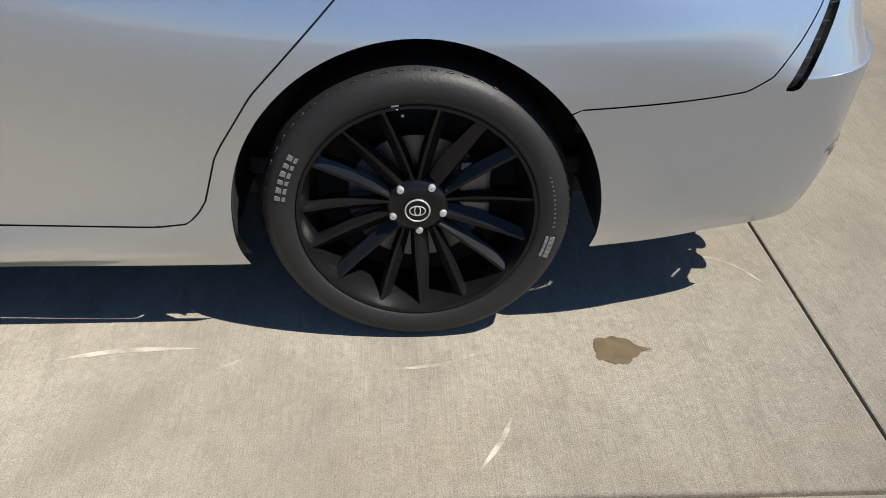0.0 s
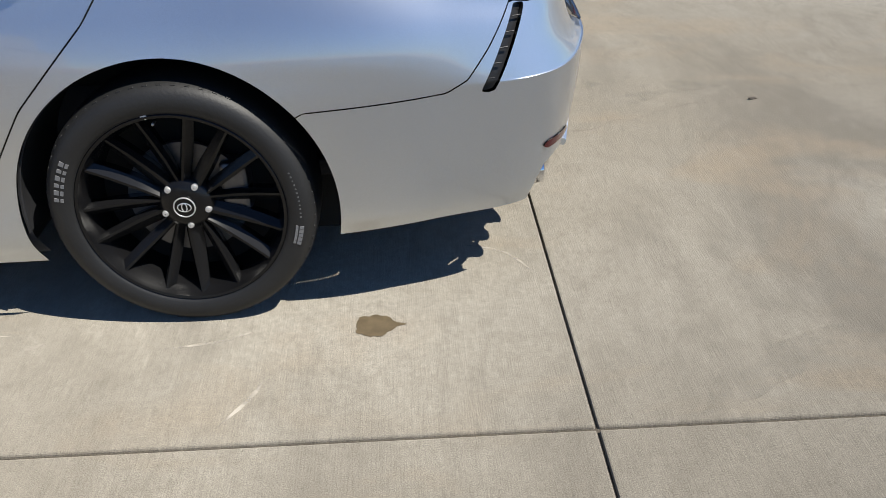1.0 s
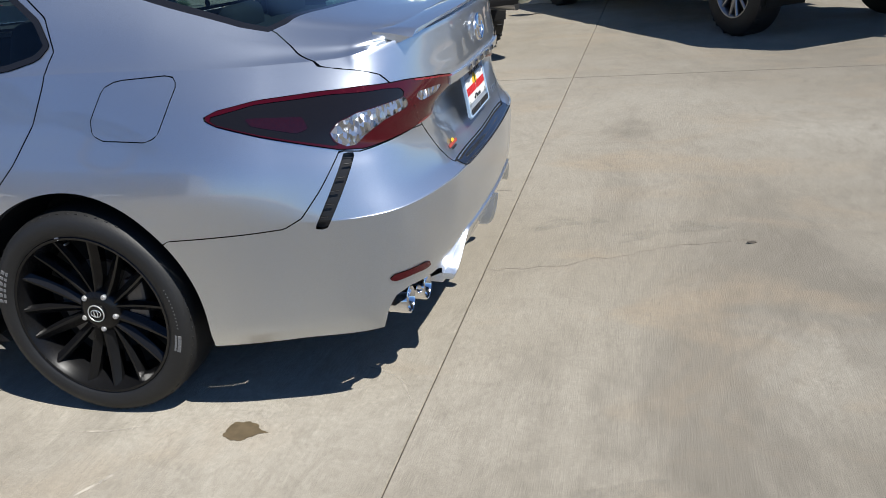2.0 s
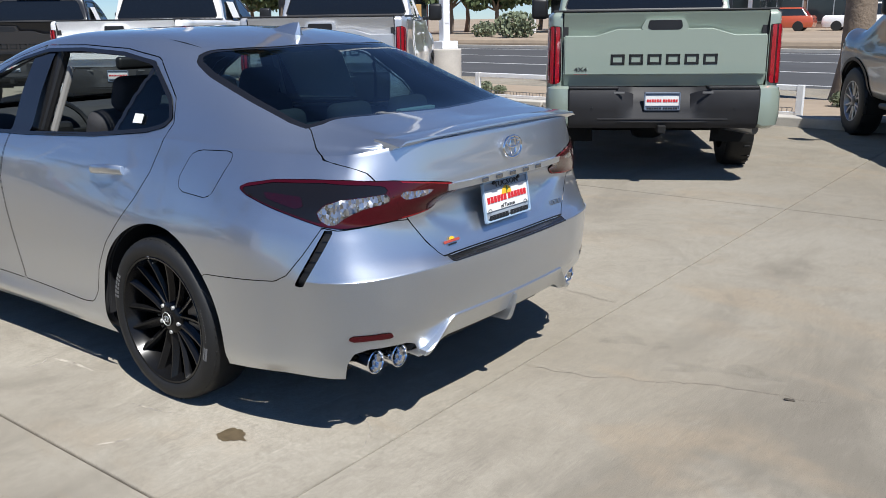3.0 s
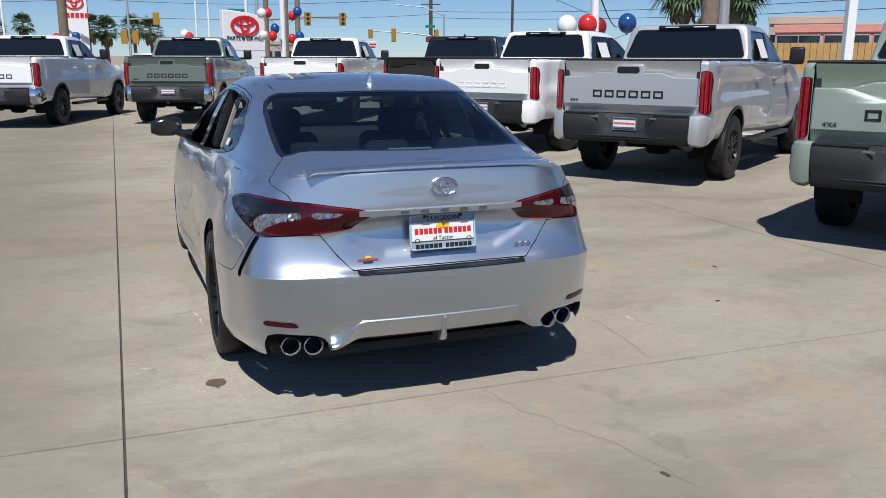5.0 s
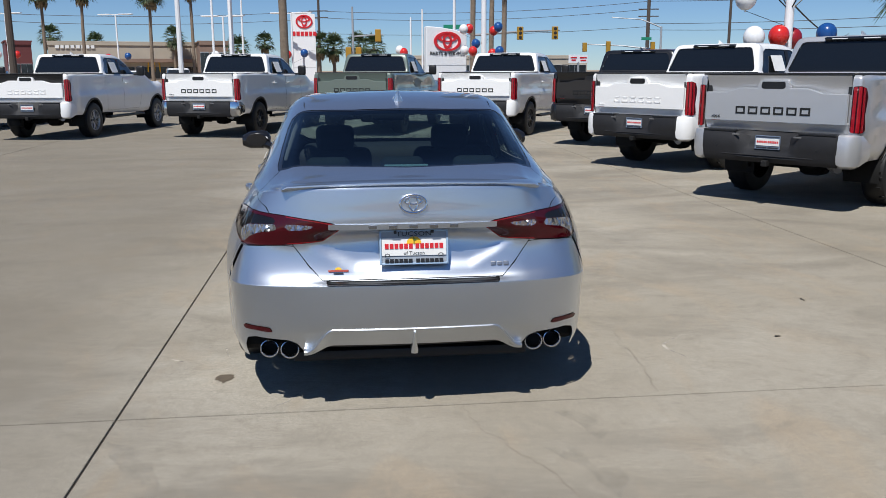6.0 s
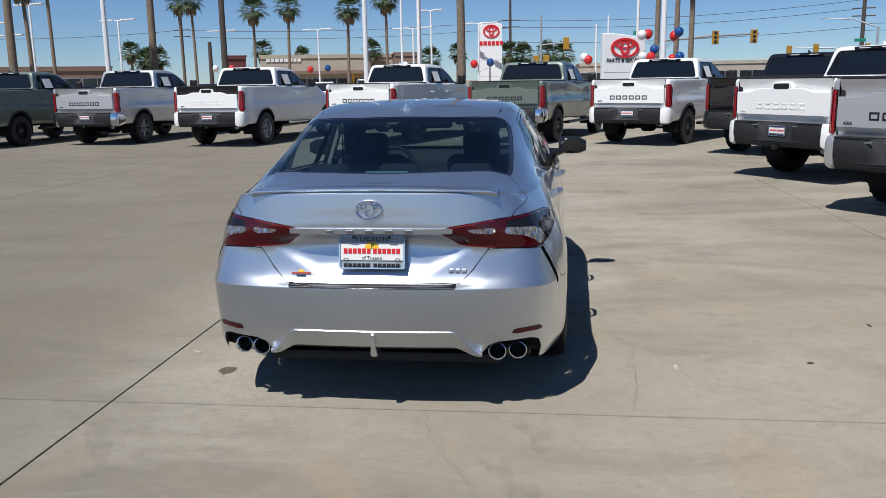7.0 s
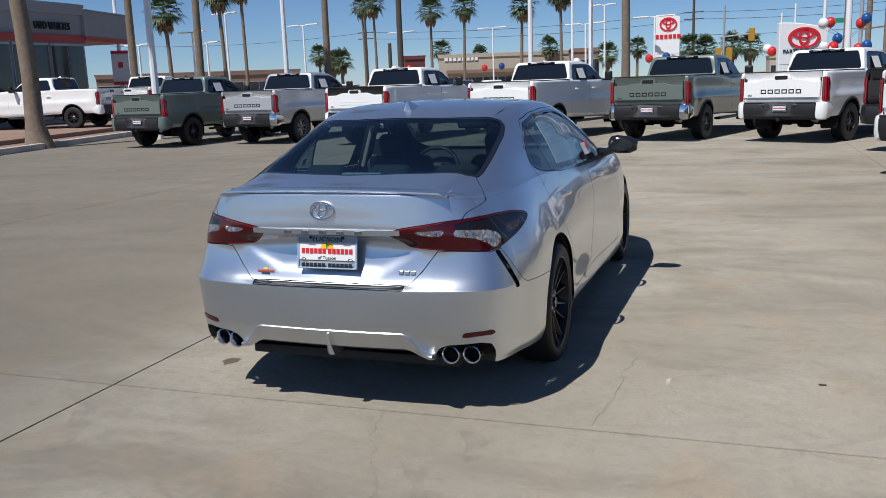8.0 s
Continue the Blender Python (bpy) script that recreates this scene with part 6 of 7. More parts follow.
for n, (x, y, h, r) in enumerate([(-16.86, -18.5, 12, .25), (-31.5, -25.9, 13, .19), (-30.7, -21.6, 14, .18), (-38.4, -18.7, 14, .19), (-37.5, -2.7, 14, .21), (-12.5, 12.1, 13, .21), (-.48, 13.25, 12, .24), (-48.4, 8.1, 14, .16), (-47.0, 9.0, 14, .15), (-50.7, 10.5, 14, .17)]):
    build_palm(x, y, h, r, n, 1.15, *((1.0, "leaning fan palm with a flared trunk base", radians(-72), 2.1) if n == 0 else (.25,)))
for n, (x, y, h) in enumerate([(-98.9, -42.1, 11.4), (-92.4, -37.9, 10.9), (-85.8, -28.7, 9.2), (-86.8, -25.3, 9.5), (-80.1, -17.4, 8.7), (-84.9, -14.3, 9.9), (-52.5, -38.6, 7.6), (-56.0, -36.0, 9.2), (-66.0, -40.0, 10.8)]):
    build_palm(x, y, h, .17, 11 + n, 1.3, .2, "tall fan palm behind the trucks")
for n, (x, y, h) in enumerate([(-118.5, -38.1, 6.2), (-122.1, -33.4, 5.3), (-115.3, -21.5, 5.9), (-128.1, -10.7, 5.6), (-103.2, -11.9, 4.2), (-114.9, -54.0, 5.4), (-113.6, -55.7, 6.2), (-94.2, -43.3, 4.6), (-100, -47.5, 4.6), (-96.5, -2.2, 4.4), (-98, -.4, 4.2), (-101, 2.6, 4.6), (-104, 4.6, 4.4)]):
    build_palm(x, y, h, .22, 31 + n, 1.35, .1, "short bushy fan palm")
for n, ((x, y), h) in enumerate([((-29.1, 23.8), 4.6), ((-27.8, 25.6), 4.5)]):
    build_palm(x, y, h, .22, 61 + n, 1.25, .1, "short bushy fan palm")


# light poles --------------------------------------------------------------
def light_pole(x, y, h, r=.09, arm=1.6, label="white lot light with a cross arm", base=False, square=False):
    t = thing("light_pole", pose(x, y, 0, 0, 0, 72), label=label, category="lamp post", group="lot lights")
    if base:
        loft("pedestal", turned([(.35, 0), (.35, .86), (.335, .88), (.01, .88)], 28, "z"), KERB, t, "round concrete pedestal")
        boxpart("base_plate", (.40, .40, .16), (0, 0, .96), WHITE_STEEL, t, .01)
    if square:
        boxpart("pole", (.17, .17, h - 1.0), (0, 0, (h + 1.0) / 2), WHITE_STEEL, t, .015)
        boxpart("hand_hole", (.10, .02, .20), (0, -.09, 1.5), WHITE_STEEL, t, .004)
    else:
        loft("pole", tube([(0, 0, 0), (0, 0, h * .5), (0, 0, h)], [r, r * .85, r * .7], 10), WHITE_STEEL, t)
    if arm:
        boxpart("cross_arm", (arm, .12, .07), (0, 0, h), WHITE_STEEL, t, .01)
        for sx in (-1, 1):
            boxpart("lamp_head", (arm * .42, .34, .09), (sx * arm * .33, 0, h + .04), WHITE_STEEL, t, .02)
    return t


for x, y, h in [(-59.6, -37.9, 7.8), (-64.6, -33.3, 6.85), (-85.9, -32.2, 7.1), (-85.5, -21.7, 7.0), (-67.8, -9.2, 5.85), (-70.8, -3.9, 6.3), (-54.2, -37.6, 6.05), (-57.5, -38.5, 5.4), (-47.8, -37.8, 4.9)]:
    light_pole(x, y, h, .10, 3.4 if x < -62 else 2.8)
light_pole(-69.7, -7.9, 7.4, .10, 2.0, "white lot light with twin flood lamps")
for x, y, h, r in [(-20.5, -16.7, 11, .13), (-38.4, -21.2, 12, .14), (-43.1, -8.5, 12, .15), (-62.5, -8.0, 12, .20), (-60.0, -9.0, 12, .10), (-36.8, 6.8, 11, .14), (-48.7, 7.0, 11, .10), (-63.4, 6.5, 6.2, .09), (-63.5, 5.6, 5.6, .09)]:
    light_pole(x, y, h, r, 0, "tall white lot pole")
light_pole(-8.25, 12.0, 9, base=True, square=True, arm=0, label="white square steel pole on a round concrete pedestal")
pole = light_pole(-35.1, -29.5, 9, .12, 0, "white pole carrying a banner")
pole.matrix_world = pose(-35.1, -29.5, 0, 0, 0, 128)
boxpart("banner", (.88, .03, 1.80), (0, -.16, 2.98), PAPER, pole, .004, "white banner with red ends")
for zz in (2.16, 3.80):
    boxpart("banner_end", (.89, .036, .17), (0, -.16, zz), SIGN_RED, pole, .004)
boxpart("banner_bracket", (.06, .18, .05), (0, -.08, 3.7), WHITE_STEEL, pole, 0)
boxpart("banner_mark", (.26, .04, .30), (0, -.16, 3.12), SIGN_RED, pole, .01)

for x, y, h, r in [(-118.8, -2.4, 16, .2), (-116.0, -49.1, 12.5, .2), (-69.8, -26.3, 14, .30), (-92.0, -36.0, 6.3, .28), (-106.0, 40.4, 14, .28), (-58.4, 29.3, 9, .12), (-13.0, 12.9, 8, .14)]:
    t = thing("utility_pole", pose(x, y, 0, 0, 0, 80), label="dark utility pole with cross arms", category="pole", group="utility poles")
    loft("pole", tube([(0, 0, 0), (0, 0, h)], [r, r * .75], 10), POLE_WOOD if x < -20 else GREY_STEEL, t)
    if x < -105:
        for dz in (0, .9):
            boxpart("cross_arm", (2.6, .12, .13), (0, 0, (9.6 if h > 15 else 9.2) - dz), POLE_WOOD, t, .01)

# overhead cables
for n, (a, b, sag) in enumerate([((-118.8, -2.4, 9.6), (-116, -49.1, 9.2), .7), ((-118.8, -2.4, 8.6), (-116, -49.1, 8.3), .8), ((-118.8, -2.4, 9.6), (-106, 40.4, 10.2), .8), ((-118.8, -2.4, 8.7), (-106, 40.4, 9.2), .8), ((-118.8, -2.4, 6.6), (-106, 40.4, 7.0), .6), ((-116, -49.1, 9.2), (-110, -90, 9), .8), ((-106, 40.4, 10.2), (-30, 80, 8.5), .9), ((-106, 40.4, 7.4), (-24, 62, 6.6), .9), ((-106, 40.4, 6.6), (-24, 62, 5.8), .9), ((-14.3, 10.2, 3.0), (-44, 30, 3.6), .4)]):
    pts = [Vector(a).lerp(Vector(b), k / 16) - Vector((0, 0, sag * 4 * (k / 16) * (1 - k / 16))) for k in range(17)]
    tagged(loft("cable", tube(pts, .03 if n < 9 else .02, 5), POLE_WOOD), label="thin dark overhead cable between poles", category="cable", group="overhead cables")


# signs ----------------------------------------------------------------------
def oval_mark(parent, at, w, h, mat, ring=.20):
    """A plain oval ring mark facing +x."""
    n = 40
    rings = []
    for q, d in ((1, 0), (1, .06), (1 - ring, .06), (1 - ring, 0)):
        rings.append([(at[0] + d, at[1] + w / 2 * q * math.cos(t), at[2] + h / 2 * q * math.sin(t)) for t in (2 * math.pi * k / n for k in range(n))])
    o = loft("oval_ring", rings + rings[:1], mat, parent, cap=False)
    rings = []
    for q, d in ((1, 0), (1, .05), (.66, .05), (.66, 0)):
        rings.append([(at[0] + d, at[1] + w * .36 * q * math.cos(t), at[2] + h * .18 + h * .22 * q * math.sin(t)) for t in (2 * math.pi * k / n for k in range(n))])
    loft("inner_ring", rings + rings[:1], mat, parent, cap=False)
    rings = []
    for q, d in ((1, 0), (1, .05), (.60, .05), (.60, 0)):
        rings.append([(at[0] + d, at[1] + w * .17 * q * math.cos(t), at[2] + h * .02 + h * .40 * q * math.sin(t)) for t in (2 * math.pi * k / n for k in range(n))])
    loft("upright_ring", rings + rings[:1], mat, parent, cap=False)
    return o


def pylon(x, y, w, h, turn, slant, label):
    t = thing("sign_pylon", pose(x, y, 0, 0, 0, turn), label=label, category="sign")
    bm = bmesh.new()
    prism(bm, [(-w / 2, 0), (-w / 2, h)] + [(-w / 2 + w * k / 8, h - slant * (k / 8) ** 2) for k in range(1, 9)] + [(w / 2, 0)], .35, Matrix.Rotation(math.pi / 2, 4, "Z"))
    bmesh.ops.bevel(bm, geom=[e for e in bm.edges], offset=.03, segments=1, affect="EDGES")
    part("panel", bm, WHITE_STEEL, t)
    for k in range(2):
        boxpart("seam", (.01, w - .1, .02), (.002, 0, h * (.28 + .22 * k)), GREY_STEEL, t, 0)
    return t


s1 = pylon(-37.1, 5.05, 2.1, 3.62, 15, .30, "white sign pylon with a red oval and black lettering")
oval_mark(s1, (.0, .02, 2.93), 1.40, .92, SIGN_RED)
lettering("sign_text", "PARTS & SERVICE", .24, INK, s1, Matrix.Translation((.02, .02, 2.36)) @ Matrix.Rotation(math.pi / 2, 4, "Z") @ Matrix.Rotation(math.pi / 2, 4, "X"), .015, wide=.98)
s2 = pylon(-72.6, -2.95, 2.0, 6.5, 4, .15, "tall white sign pylon with a red oval")
oval_mark(s2, (.0, .05, 5.72), 1.45, 1.15, SIGN_RED)
letter_blocks("sign_letter", [.9, 1, .9, 1, .9, 1], .36, SIGN_RED, s2, (.03, .05, 4.70), .05)
s3 = thing("roadside_sign", pose(-76.9, 22.9, 0, 0, 0, 15), label="small white roadside board with red print bars on a post", category="sign")
boxpart("post", (.16, .16, 2.3), (0, 0, 1.15), GREY_STEEL, s3, .01)
boxpart("board", (.14, 2.1, .78), (0, 0, 2.55), WHITE_STEEL, s3, .02)
for yy, zz, w in ((-.55, 2.68, .7), (-.55, 2.45, .5), (.5, 2.68, .75), (.5, 2.42, .6)):
    boxpart("print_bar", (.02, w, .13), (.08, yy, zz), SIGN_RED, s3, 0)


# traffic signals
mast = thing("traffic_signal", pose(-82.1, 13.3, 0), label="grey mast arm with yellow traffic signals", category="traffic light")
loft("mast", tube([(0, 0, 0), (0, 0, 9)], [.20, .14], 10), GREY_STEEL, mast)
loft("mast_arm", tube([(0, 0, 4.95), (-1.0, 5, 5.35), (-2.1, 9.6, 5.55)], [.13, .10, .08], 8), GREY_STEEL, mast)
for xx, yy in ((-.9, 5.1), (-2.0, 9.0)):
    sg = boxpart("signal_head", (.35, .62, 1.30), (xx + .3, yy, 5.08 + .02 * yy), SIGNAL_YELLOW, mast, .05, "yellow signal head")
    for dz in (-.42, 0, .42):
        loft("signal_lens", [[(p[0] + xx + .49, p[1] + yy, p[2] + 5.08 + .02 * yy + dz) for p in r] for r in turned([(.001, .02), (.16, .0), (.18, -.05)], 14, "x")], INK, sg)
boxpart("street_sign", (.05, 1.9, .42), (.3, -1.9, 5.75), GREEN_SIGN, mast, .01, "green street name board")
mast2 = thing("traffic_signal", pose(-101.5, 40.5, 0), label="distant grey mast arm with signal heads", category="traffic light")
loft("mast", tube([(0, 0, 0), (0, 0, 6.8)], [.18, .12], 10), GREY_STEEL, mast2)
loft("mast_arm", tube([(0, 0, 3.9), (-1.6, -4.5, 4.5), (-3.3, -9.2, 4.75)], [.12, .09, .07], 8), GREY_STEEL, mast2)
loft("lamp_arm", tube([(0, 0, 6.7), (-.8, -2.4, 7.7), (-2.1, -5.8, 8.0)], [.09, .07, .06], 8), GREY_STEEL, mast2)
for xx, yy, big in ((-3.2, -9.0, 0), (-2.2, -6.2, 1), (-.4, -1.0, 0)):
    boxpart("signal_head", (.35, .55, 1.15 + .55 * big), (xx + .3, yy, 4.35 - .15 * big), SIGNAL_YELLOW, mast2, .05, "yellow signal head")
boxpart("street_sign", (.05, 1.3, .36), (.3, -2.0, 5.3), GREEN_SIGN, mast2, .01)
mast3 = thing("traffic_signal", pose(-87.2, 1.6, 0), label="grey post with a pair of yellow signals", category="traffic light")
loft("mast", tube([(0, 0, 0), (0, 0, 8)], [.14, .10], 10), GREY_STEEL, mast3)
loft("mast_arm", tube([(0, 0, 5.0), (-.4, 2.4, 5.2), (-.6, 3.2, 5.2)], [.08, .07, .06], 8), GREY_STEEL, mast3)
for yy, zz in ((-.5, 3.3), (.55, 3.3), (2.6, 5.1)):
    boxpart("signal_head", (.35, .60, 1.25), (.25, yy, zz), SIGNAL_YELLOW, mast3, .05, "yellow signal head")


# balloons ----------------------------------------------------------------------
def balloon(x, y, z, r, mat, label, tie=None):
    prof = [(r * math.sin(math.pi * k / 16) * (1 - .06 * (k / 16)), r * 1.06 * math.cos(math.pi * k / 16)) for k in range(17)]
    t = thing("balloon", pose(x, y, z), label=label, category="balloon", group="party balloons")
    loft("skin", turned([(max(a, .002), b) for a, b in prof], 24, "z"), mat, t, cap=False)
    loft("string", tube([(0, 0, -r * 1.1), (0, 0, -r * 1.1 - .5)] if tie is None else [(0, 0, -r * 1.1), Vector(tie) - Vector((x, y, z))], .006, 4), INK, t, cap=False)
    loft("knot", turned([(.004, -r * 1.06), (r * .12, -r * 1.16), (.004, -r * 1.2)], 10, "z"), mat, t, cap=False)


bp = thing("balloon_pole", pose(-14.35, 10.1, 0), label="white pole with balloons tied round it", category="pole")
loft("pole", tube([(0, 0, 0), (0, 0, 5.2)], [.11, .10], 12), WHITE_STEEL, bp)
for a in range(4):
    loft("stay", tube([(0, 0, 2.9), (math.cos(a * 1.57) * .4, math.sin(a * 1.57) * .4, 3.25)], .015, 5), INK, bp)
for x, y, z, m, l in [(-13.7, 8.95, 2.28, BALLOON_WHITE, "white round balloon tied to a pole"), (-14.2, 9.8, 2.33, BALLOON_RED, "red round balloon tied to a pole"), (-14.8, 10.45, 2.30, BALLOON_DARK, "dark red round balloon tied to a pole"), (-14.6, 11.2, 2.40, BALLOON_BLUE, "blue round balloon tied to a pole"), (-14.1, 8.9, 3.14, BALLOON_WHITE, "white round balloon tied to a pole")]:
    balloon(x, y, z, .24, m, l, (-14.35, 10.1, z - .6))
for x, y, z, m, l in [(-36.5, 6.05, 3.50, BALLOON_RED, "red"), (-36.3, 5.75, 3.47, BALLOON_WHITE, "white"), (-36.0, 6.15, 2.45, BALLOON_RED, "red"), (-36.6, 5.85, 2.50, BALLOON_WHITE, "white"), (-36.4, 6.35, 2.80, BALLOON_BLUE, "blue"), (-36.5, 7.45, 3.58, BALLOON_BLUE, "blue"), (-36.9, 7.30, 3.42, BALLOON_RED, "red"), (-36.4, 7.5, 2.46, BALLOON_BLUE, "blue"), (-36.9, 7.25, 2.36, BALLOON_RED, "red")]:
    balloon(x, y, z, .22, m, l + " round balloon tied to a far pole", (-36.8, 6.8, z - .7))
for x, y, z, m, l, px, py in [(-63.0, 5.0, 2.9, BALLOON_RED, "red", -63.5, 5.6), (-63.2, 4.7, 3.1, BALLOON_WHITE, "white", -63.5, 5.6), (-70.6, -4.3, 2.9, BALLOON_RED, "red", -70.8, -3.9), (-70.5, -2.9, 3.0, BALLOON_BLUE, "blue", -70.8, -3.9), (-85.2, -22.6, 2.9, BALLOON_RED, "red", -85.5, -21.7), (-85.1, -20.7, 3.0, BALLOON_BLUE, "blue", -85.5, -21.7), (-85.4, -33.0, 3.2, BALLOON_WHITE, "white", -85.9, -32.2), (-85.3, -31.2, 3.2, BALLOON_RED, "red", -85.9, -32.2), (-67.5, -9.9, 2.8, BALLOON_WHITE, "white", -67.8, -9.2)]:
    balloon(x, y, z, .34, m, l + " round balloon tied to a far lot light", (px, py, z - .8))


# buildings ---------------------------------------------------------------------
def building(name, a, b, h, depth, mat, label, win=0, base=.0, band=None, glass_h=2.4):
    """A flat-roofed block with its front from a to b and real recessed windows."""
    ax, ay, bx, by = *a, *b
    L = math.hypot(bx - ax, by - ay)
    ang = math.degrees(math.atan2(by - ay, bx - ax))
    t = thing(name, pose(ax, ay, base, 0, 0, ang), label=label, category="building")
    boxpart("wall", (L, depth, h), (L / 2, depth / 2, h / 2), mat, t, .02)
    boxpart("roof", (L + .3, depth + .3, .18), (L / 2, depth / 2, h + .09), mat, t, .02)
    boxpart("parapet", (L + .1, .25, .5), (L / 2, -.02, h - .1), mat, t, .02)
    if band:
        boxpart("band", (L + .05, .10, .35), (L / 2, -.08, band), BAND_RED, t, .01)
    for k in range(win):
        wx = L * (k + .5) / win
        w = boxpart("window", (L / win * .94, .08, glass_h), (wx, -.03, .5 + glass_h / 2), GREY_STEEL, t, .01)
        for j in range(2):
            boxpart("pane", (L / win * .44, .03, glass_h * .94), (wx + (j - .5) * L / win * .46, -.075, .5 + glass_h / 2), WINDOW_DARK, w, 0)
    return t


dealer = building("dealership", (-15.94, -29.77), (-31.34, -28.63), 5.8, 14, STUCCO, "grey stucco showroom with a red band and dark glazing", 7, 0, 4.31, 3.57)
boxpart("tower", (13, 10, 3.2), (6.6, 5.6, 7.7), STUCCO, dealer, .03)
lettering("wall_letter", "USED VEHICLES", .50, INK, dealer, Matrix.Translation((13.45, -.17, 4.86)) @ Matrix.Rotation(math.pi / 2, 4, "X"), .05, wide=.62)
bm = bmesh.new()
for k in range(9):
    box(bm, (.12, .12, 2.6), (1 + 1.5 * k, -.1, 7.4), 0)
for zz in (6.4, 7.4, 8.6):
    box(bm, (12.6, .12, .12), (6.8, -.1, zz), 0)
part("roof_frame", bm, GREY_STEEL, dealer)
# covered drive beside the showroom
wing = thing("drive_canopy", pose(-31.36, -28.45, 0, 0, 0, 190.4), label="grey stucco canopy with a red lower band", category="building")
boxpart("fascia", (4.4, 5.5, 1.22), (2.2, 2.75, 5.08), STUCCO, wing, .03)
boxpart("band", (4.46, 5.56, .22), (2.2, 2.75, 4.36), BAND_RED, wing, .01, "dark red band")
boxpart("fascia_cap", (4.5, 5.6, .08), (2.2, 2.75, 5.73), STUCCO, wing, .01)
for px, py in ((.25, .5), (2.2, 4.9), (4.0, 4.9)):
    boxpart("post", (.3, .3, 4.25), (px, py, 2.125), STUCCO, wing, .02)
diner = building("restaurant", (-112.7, -36.8), (-118, -18.8), 5.2, 14, BEIGE, "long beige restaurant block with a flat roof", 9, 0, None, 1.6)
boxpart("canopy", (17, 1.0, .5), (9.6, -.6, 2.9), BROWN, diner, .03)
letter_blocks("wall_letter", [1, .8, 1, .9, 1, .9, .8, .9], .62, PAPER, diner, (3.2, -.1, 4.75), .08, .08, Matrix.Rotation(-math.pi / 2, 4, "Z"))
for x0 in (12.4, 13.2):
    loft("arch_mark", tube([(x0 - .38, -.15, 1.4), (x0 - .30, -.15, 2.6), (x0, -.15, 3.1), (x0 + .30, -.15, 2.6), (x0 + .38, -.15, 1.4)], .09, 6), YELLOW, diner)
building("shop", (-108.9, -17.3), (-109.6, -13.8), 5.1, 10, BROWN, "brown two-storey shop with dark windows", 3, 0, None, 3.4)
building("shop", (-77, -66), (-90, -47), 3.6, 12, BROWN, "low brown shop row", 7, 0, None, 2.0)
building("shop", (-111, -41.3), (-112.1, -38.6), 5.2, 8, CANOPY_RED, "reddish brown shop with a tall parapet", 2, 0, None, 2.0)
building("shop", (-50, -64), (-76, -67), 3.6, 12, BROWN, "low brown shop row", 6, 0, None, 2.0)
building("shop", (-132, 8), (-132, 40), 3.6, 12, BEIGE, "low beige shop beyond the crossing", 8, 0, None, 1.8)
building("pink_shop", (-44.6, 43.2), (-37.9, 49.5), 3.2, 12, PINK, "pink stucco shop with a cream roof tower", 3, .4, None, 2.2)
building("shop", (-49.3, 46.8), (-45.7, 50.6), 4.0, 8, BEIGE, "cream flat-roofed block behind the pink shop", 2, .4)
canopy = thing("canopy_shop", pose(-31, 53, .4, 0, 0, 12), label="dark shop front under a broad white canopy", category="building")
boxpart("wall", (15, 10, 3.0), (8, 8, 1.5), WINDOW_DARK, canopy, .02)
boxpart("canopy", (17, 14, .75), (8, 5, 3.35), WHITE_STEEL, canopy, .03, "white canopy fascia")
for k in range(4):
    boxpart("post", (.25, .25, 3.0), (.6 + 4.9 * k, -1.2, 1.5), WHITE_STEEL, canopy, .01)
red_shop = building("shop", (-24, 67), (8, 74), 3.4, 10, BROWN, "dark red shop with red lettering bars", 8, .4, None, 1.7)
letter_blocks("wall_letter", [1, .9, .9, 1, .8, 1, .9, 1], .7, SIGN_RED, red_shop, (8, -.1, 2.75), .12, .08, Matrix.Rotation(-math.pi / 2, 4, "Z"))
gas = thing("fuel_canopy", pose(-59.0, 26.4, 0, 0, 0, 65), label="dark red fuel station canopy on posts", category="building")
boxpart("roof", (7.4, 6, .38), (0, 0, 2.82), CANOPY_RED, gas, .03)
boxpart("print_panel", (2.2, .1, .3), (-.6, -3.05, 2.82), PAPER, gas, 0)
for sx in (-3, 3):
    boxpart("post", (.4, .4, 2.63), (sx, 0, 1.32), GREY_STEEL, gas, .02)
fence = thing("wood_fence", pose(-32.8, 31.2, .4, 0, 0, 43), label="tan board fence across the street", category="fence")
for k in range(22):
    boxpart("board", (.30, .04, 1.9), (.32 * k, 0, .95), FENCE_WOOD, fence, .005)
bed = thing("planter_bed", pose(-22.4, -19.5, 0, 0, 0, 12.7), label="raised brick-paved bed round a palm", category="planter", kind="structure")
boxpart("bed_top", (28.0, 13.0, .14), (2, -6.6, .08), PLANTER, bed, .02)
boxpart("bed_pad", (24.0, 12.0, .17), (-3.0, -7.2, .215), PLANTER, bed, .03)
for k in range(9):
    boxpart("bed_kerb", (3.1, .22, .20), (-10.5 + 3.12 * k, 0, .08), KERB, bed, .02)


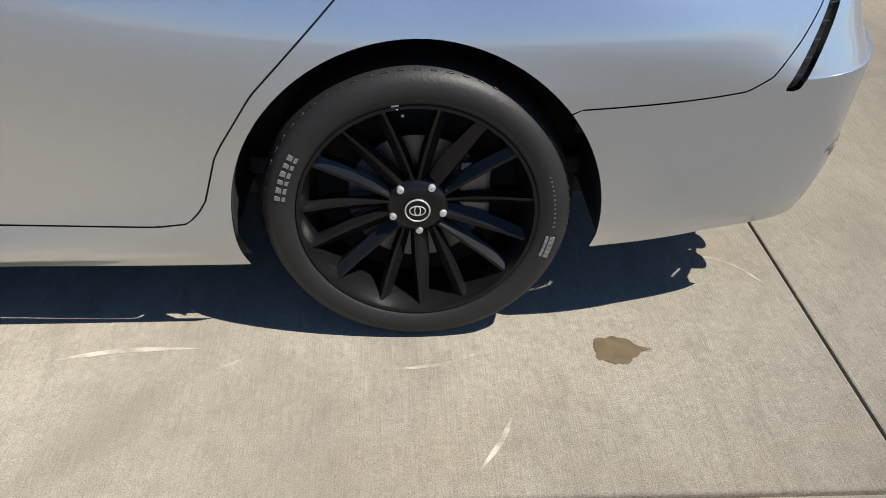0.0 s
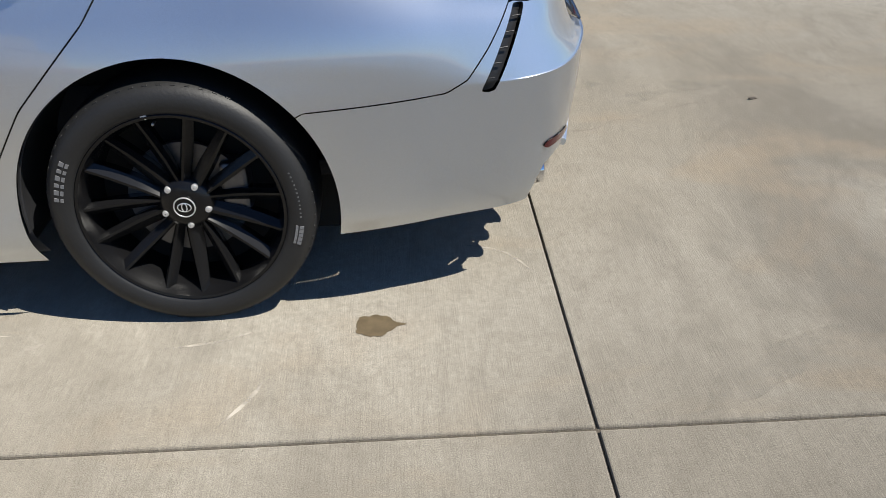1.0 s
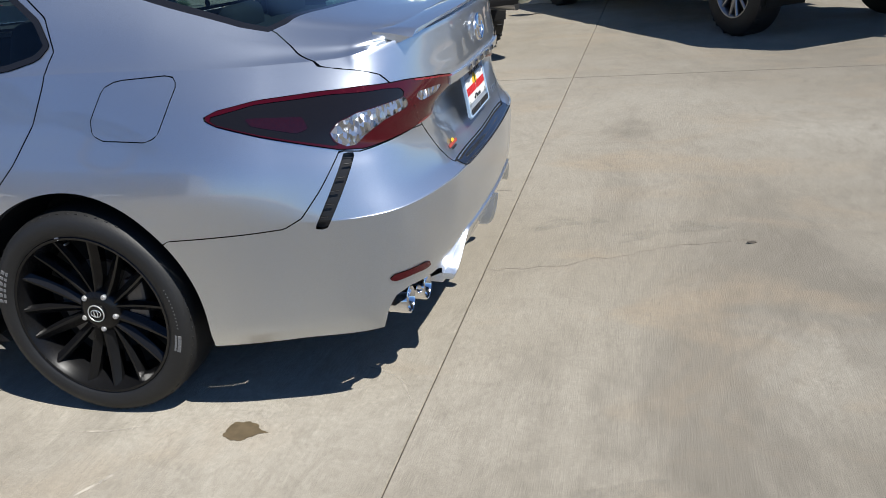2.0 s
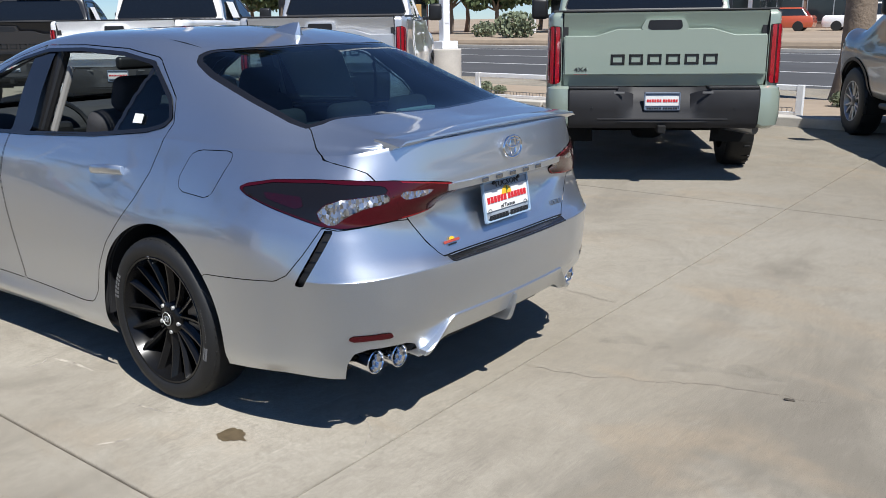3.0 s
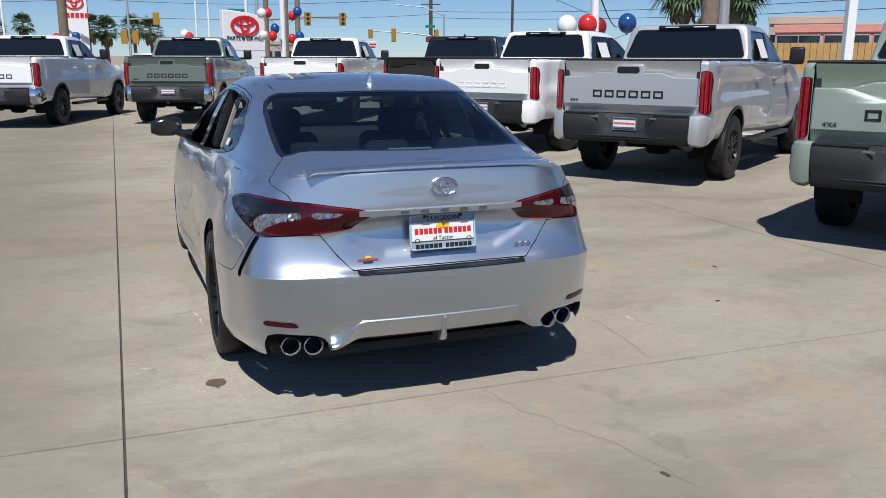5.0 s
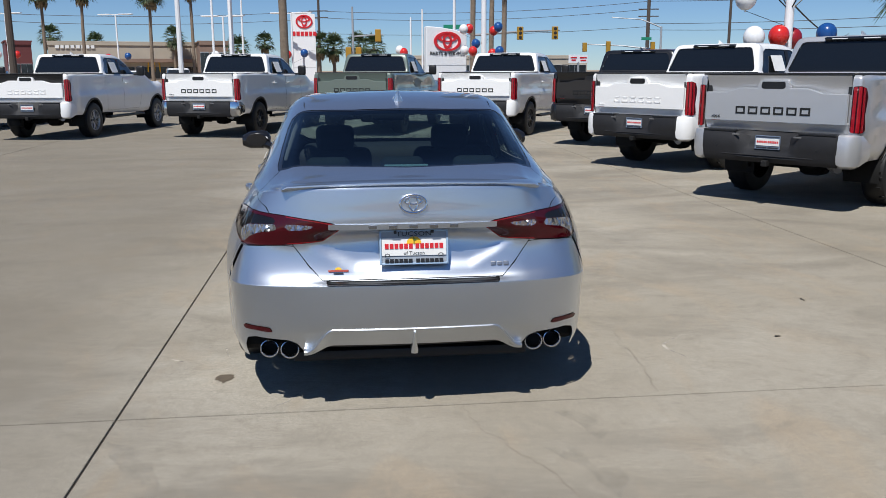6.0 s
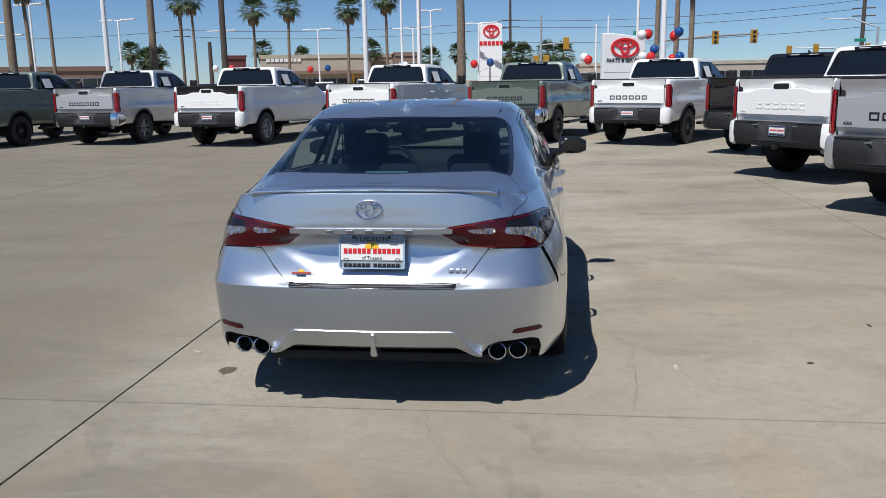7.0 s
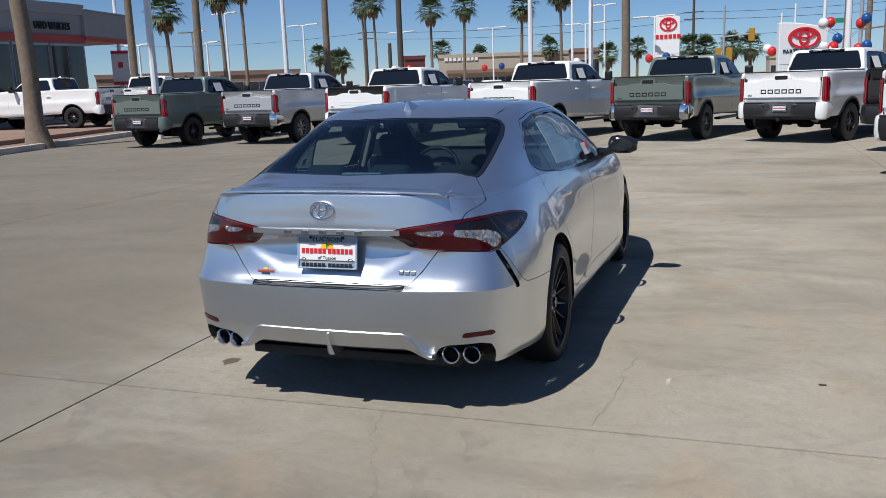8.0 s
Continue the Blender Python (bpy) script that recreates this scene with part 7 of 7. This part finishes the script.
# far parked cars, plain bodies with wheels and glass
def far_car(x, y, ang, mat, tall, label, z=0.0):
    t = thing("parked_car", pose(x, y, z, 0, 0, ang), label=label, category="car", group="distant parked cars")
    def ring(h, x0, x1, w):
        return [(x0, -w, h), (x0 + .12, -w - .06, h), (x1 - .12, -w - .06, h), (x1, -w, h), (x1, w, h), (x1 - .12, w + .06, h), (x0 + .12, w + .06, h), (x0, w, h)]
    loft("body", [ring(.25, -2.2, 2.2, .80), ring(.50, -2.3, 2.3, .84), ring(.85, -2.25, 2.25, .82), ring(.98, -2.1, 2.15, .76)], mat, t)
    loft("cabin", [ring(.97, -1.2, 1.9, .74), ring(tall - .08, -.55, 1.55, .60)], WINDOW_DARK, t)
    loft("roof", [ring(tall - .09, -.58, 1.58, .61), ring(tall, -.4, 1.4, .54)], mat, t)
    for wx in (-1.4, 1.4):
        for wy in (-.8, .8):
            loft("wheel", [[(p[0] + wx, p[1] + wy, p[2] + .33) for p in r] for r in turned([(.01, -.11), (.30, -.11), (.33, -.08), (.33, .08), (.30, .11), (.01, .11)], 20)], RUBBER, t)
    for sx in (-1, 1):
        boxpart("lamp", (.04, .3, .14), (2.27, sx * .66, .78), RED_LENS, t, .02)


CAR_ORANGE = paint("orange_red_paint", (.45, .075, .025))
for n, (x, y, a, m, tall, l) in enumerate([
    (-55, -14, 20, WHITE_PAINT, 1.6, "white parked car behind the trucks"), (-56, -11, 15, WHITE_PAINT, 1.75, "white parked sport utility car"), (-47, -21, 30, WHITE_PAINT, 1.5, "white parked car behind the trucks"),
    (-60, -24, 10, BLACK_PAINT, 1.6, "dark parked car behind the trucks"), (-62, -18, 10, GREY_PAINT, 1.7, "grey parked car behind the trucks"), (-47, -33, 30, BLACK_PAINT, 1.5, "dark parked car by the showroom"), (-44, -31, 30, GREY_PAINT, 1.5, "grey parked car by the showroom"), (-50, -29, 30, BLACK_PAINT, 1.6, "dark parked car by the showroom"), (-56, 1.5, 20, WHITE_PAINT, 1.7, "white parked car by the sign"), (-59, -7.5, 15, WHITE_PAINT, 1.5, "white parked car behind the trucks"), (-61, -27.5, 12, WHITE_PAINT, 1.7, "white parked sport utility car"), (-57, -31, 25, WHITE_PAINT, 1.5, "white parked car behind the trucks"), (-60, 9.5, 20, GREY_PAINT, 1.5, "grey parked car beyond the sign"), (-53, -26, 30, GREY_PAINT, 1.5, "grey parked car behind the trucks")]):
    far_car(x, y, a, m, tall, l)
far_car(-14.4, 56.5, 6, CAR_ORANGE, 1.5, "orange red car parked across the street", .4)
far_car(-9.6, 58, 6, WHITE_PAINT, 1.75, "white car parked across the street", .4)
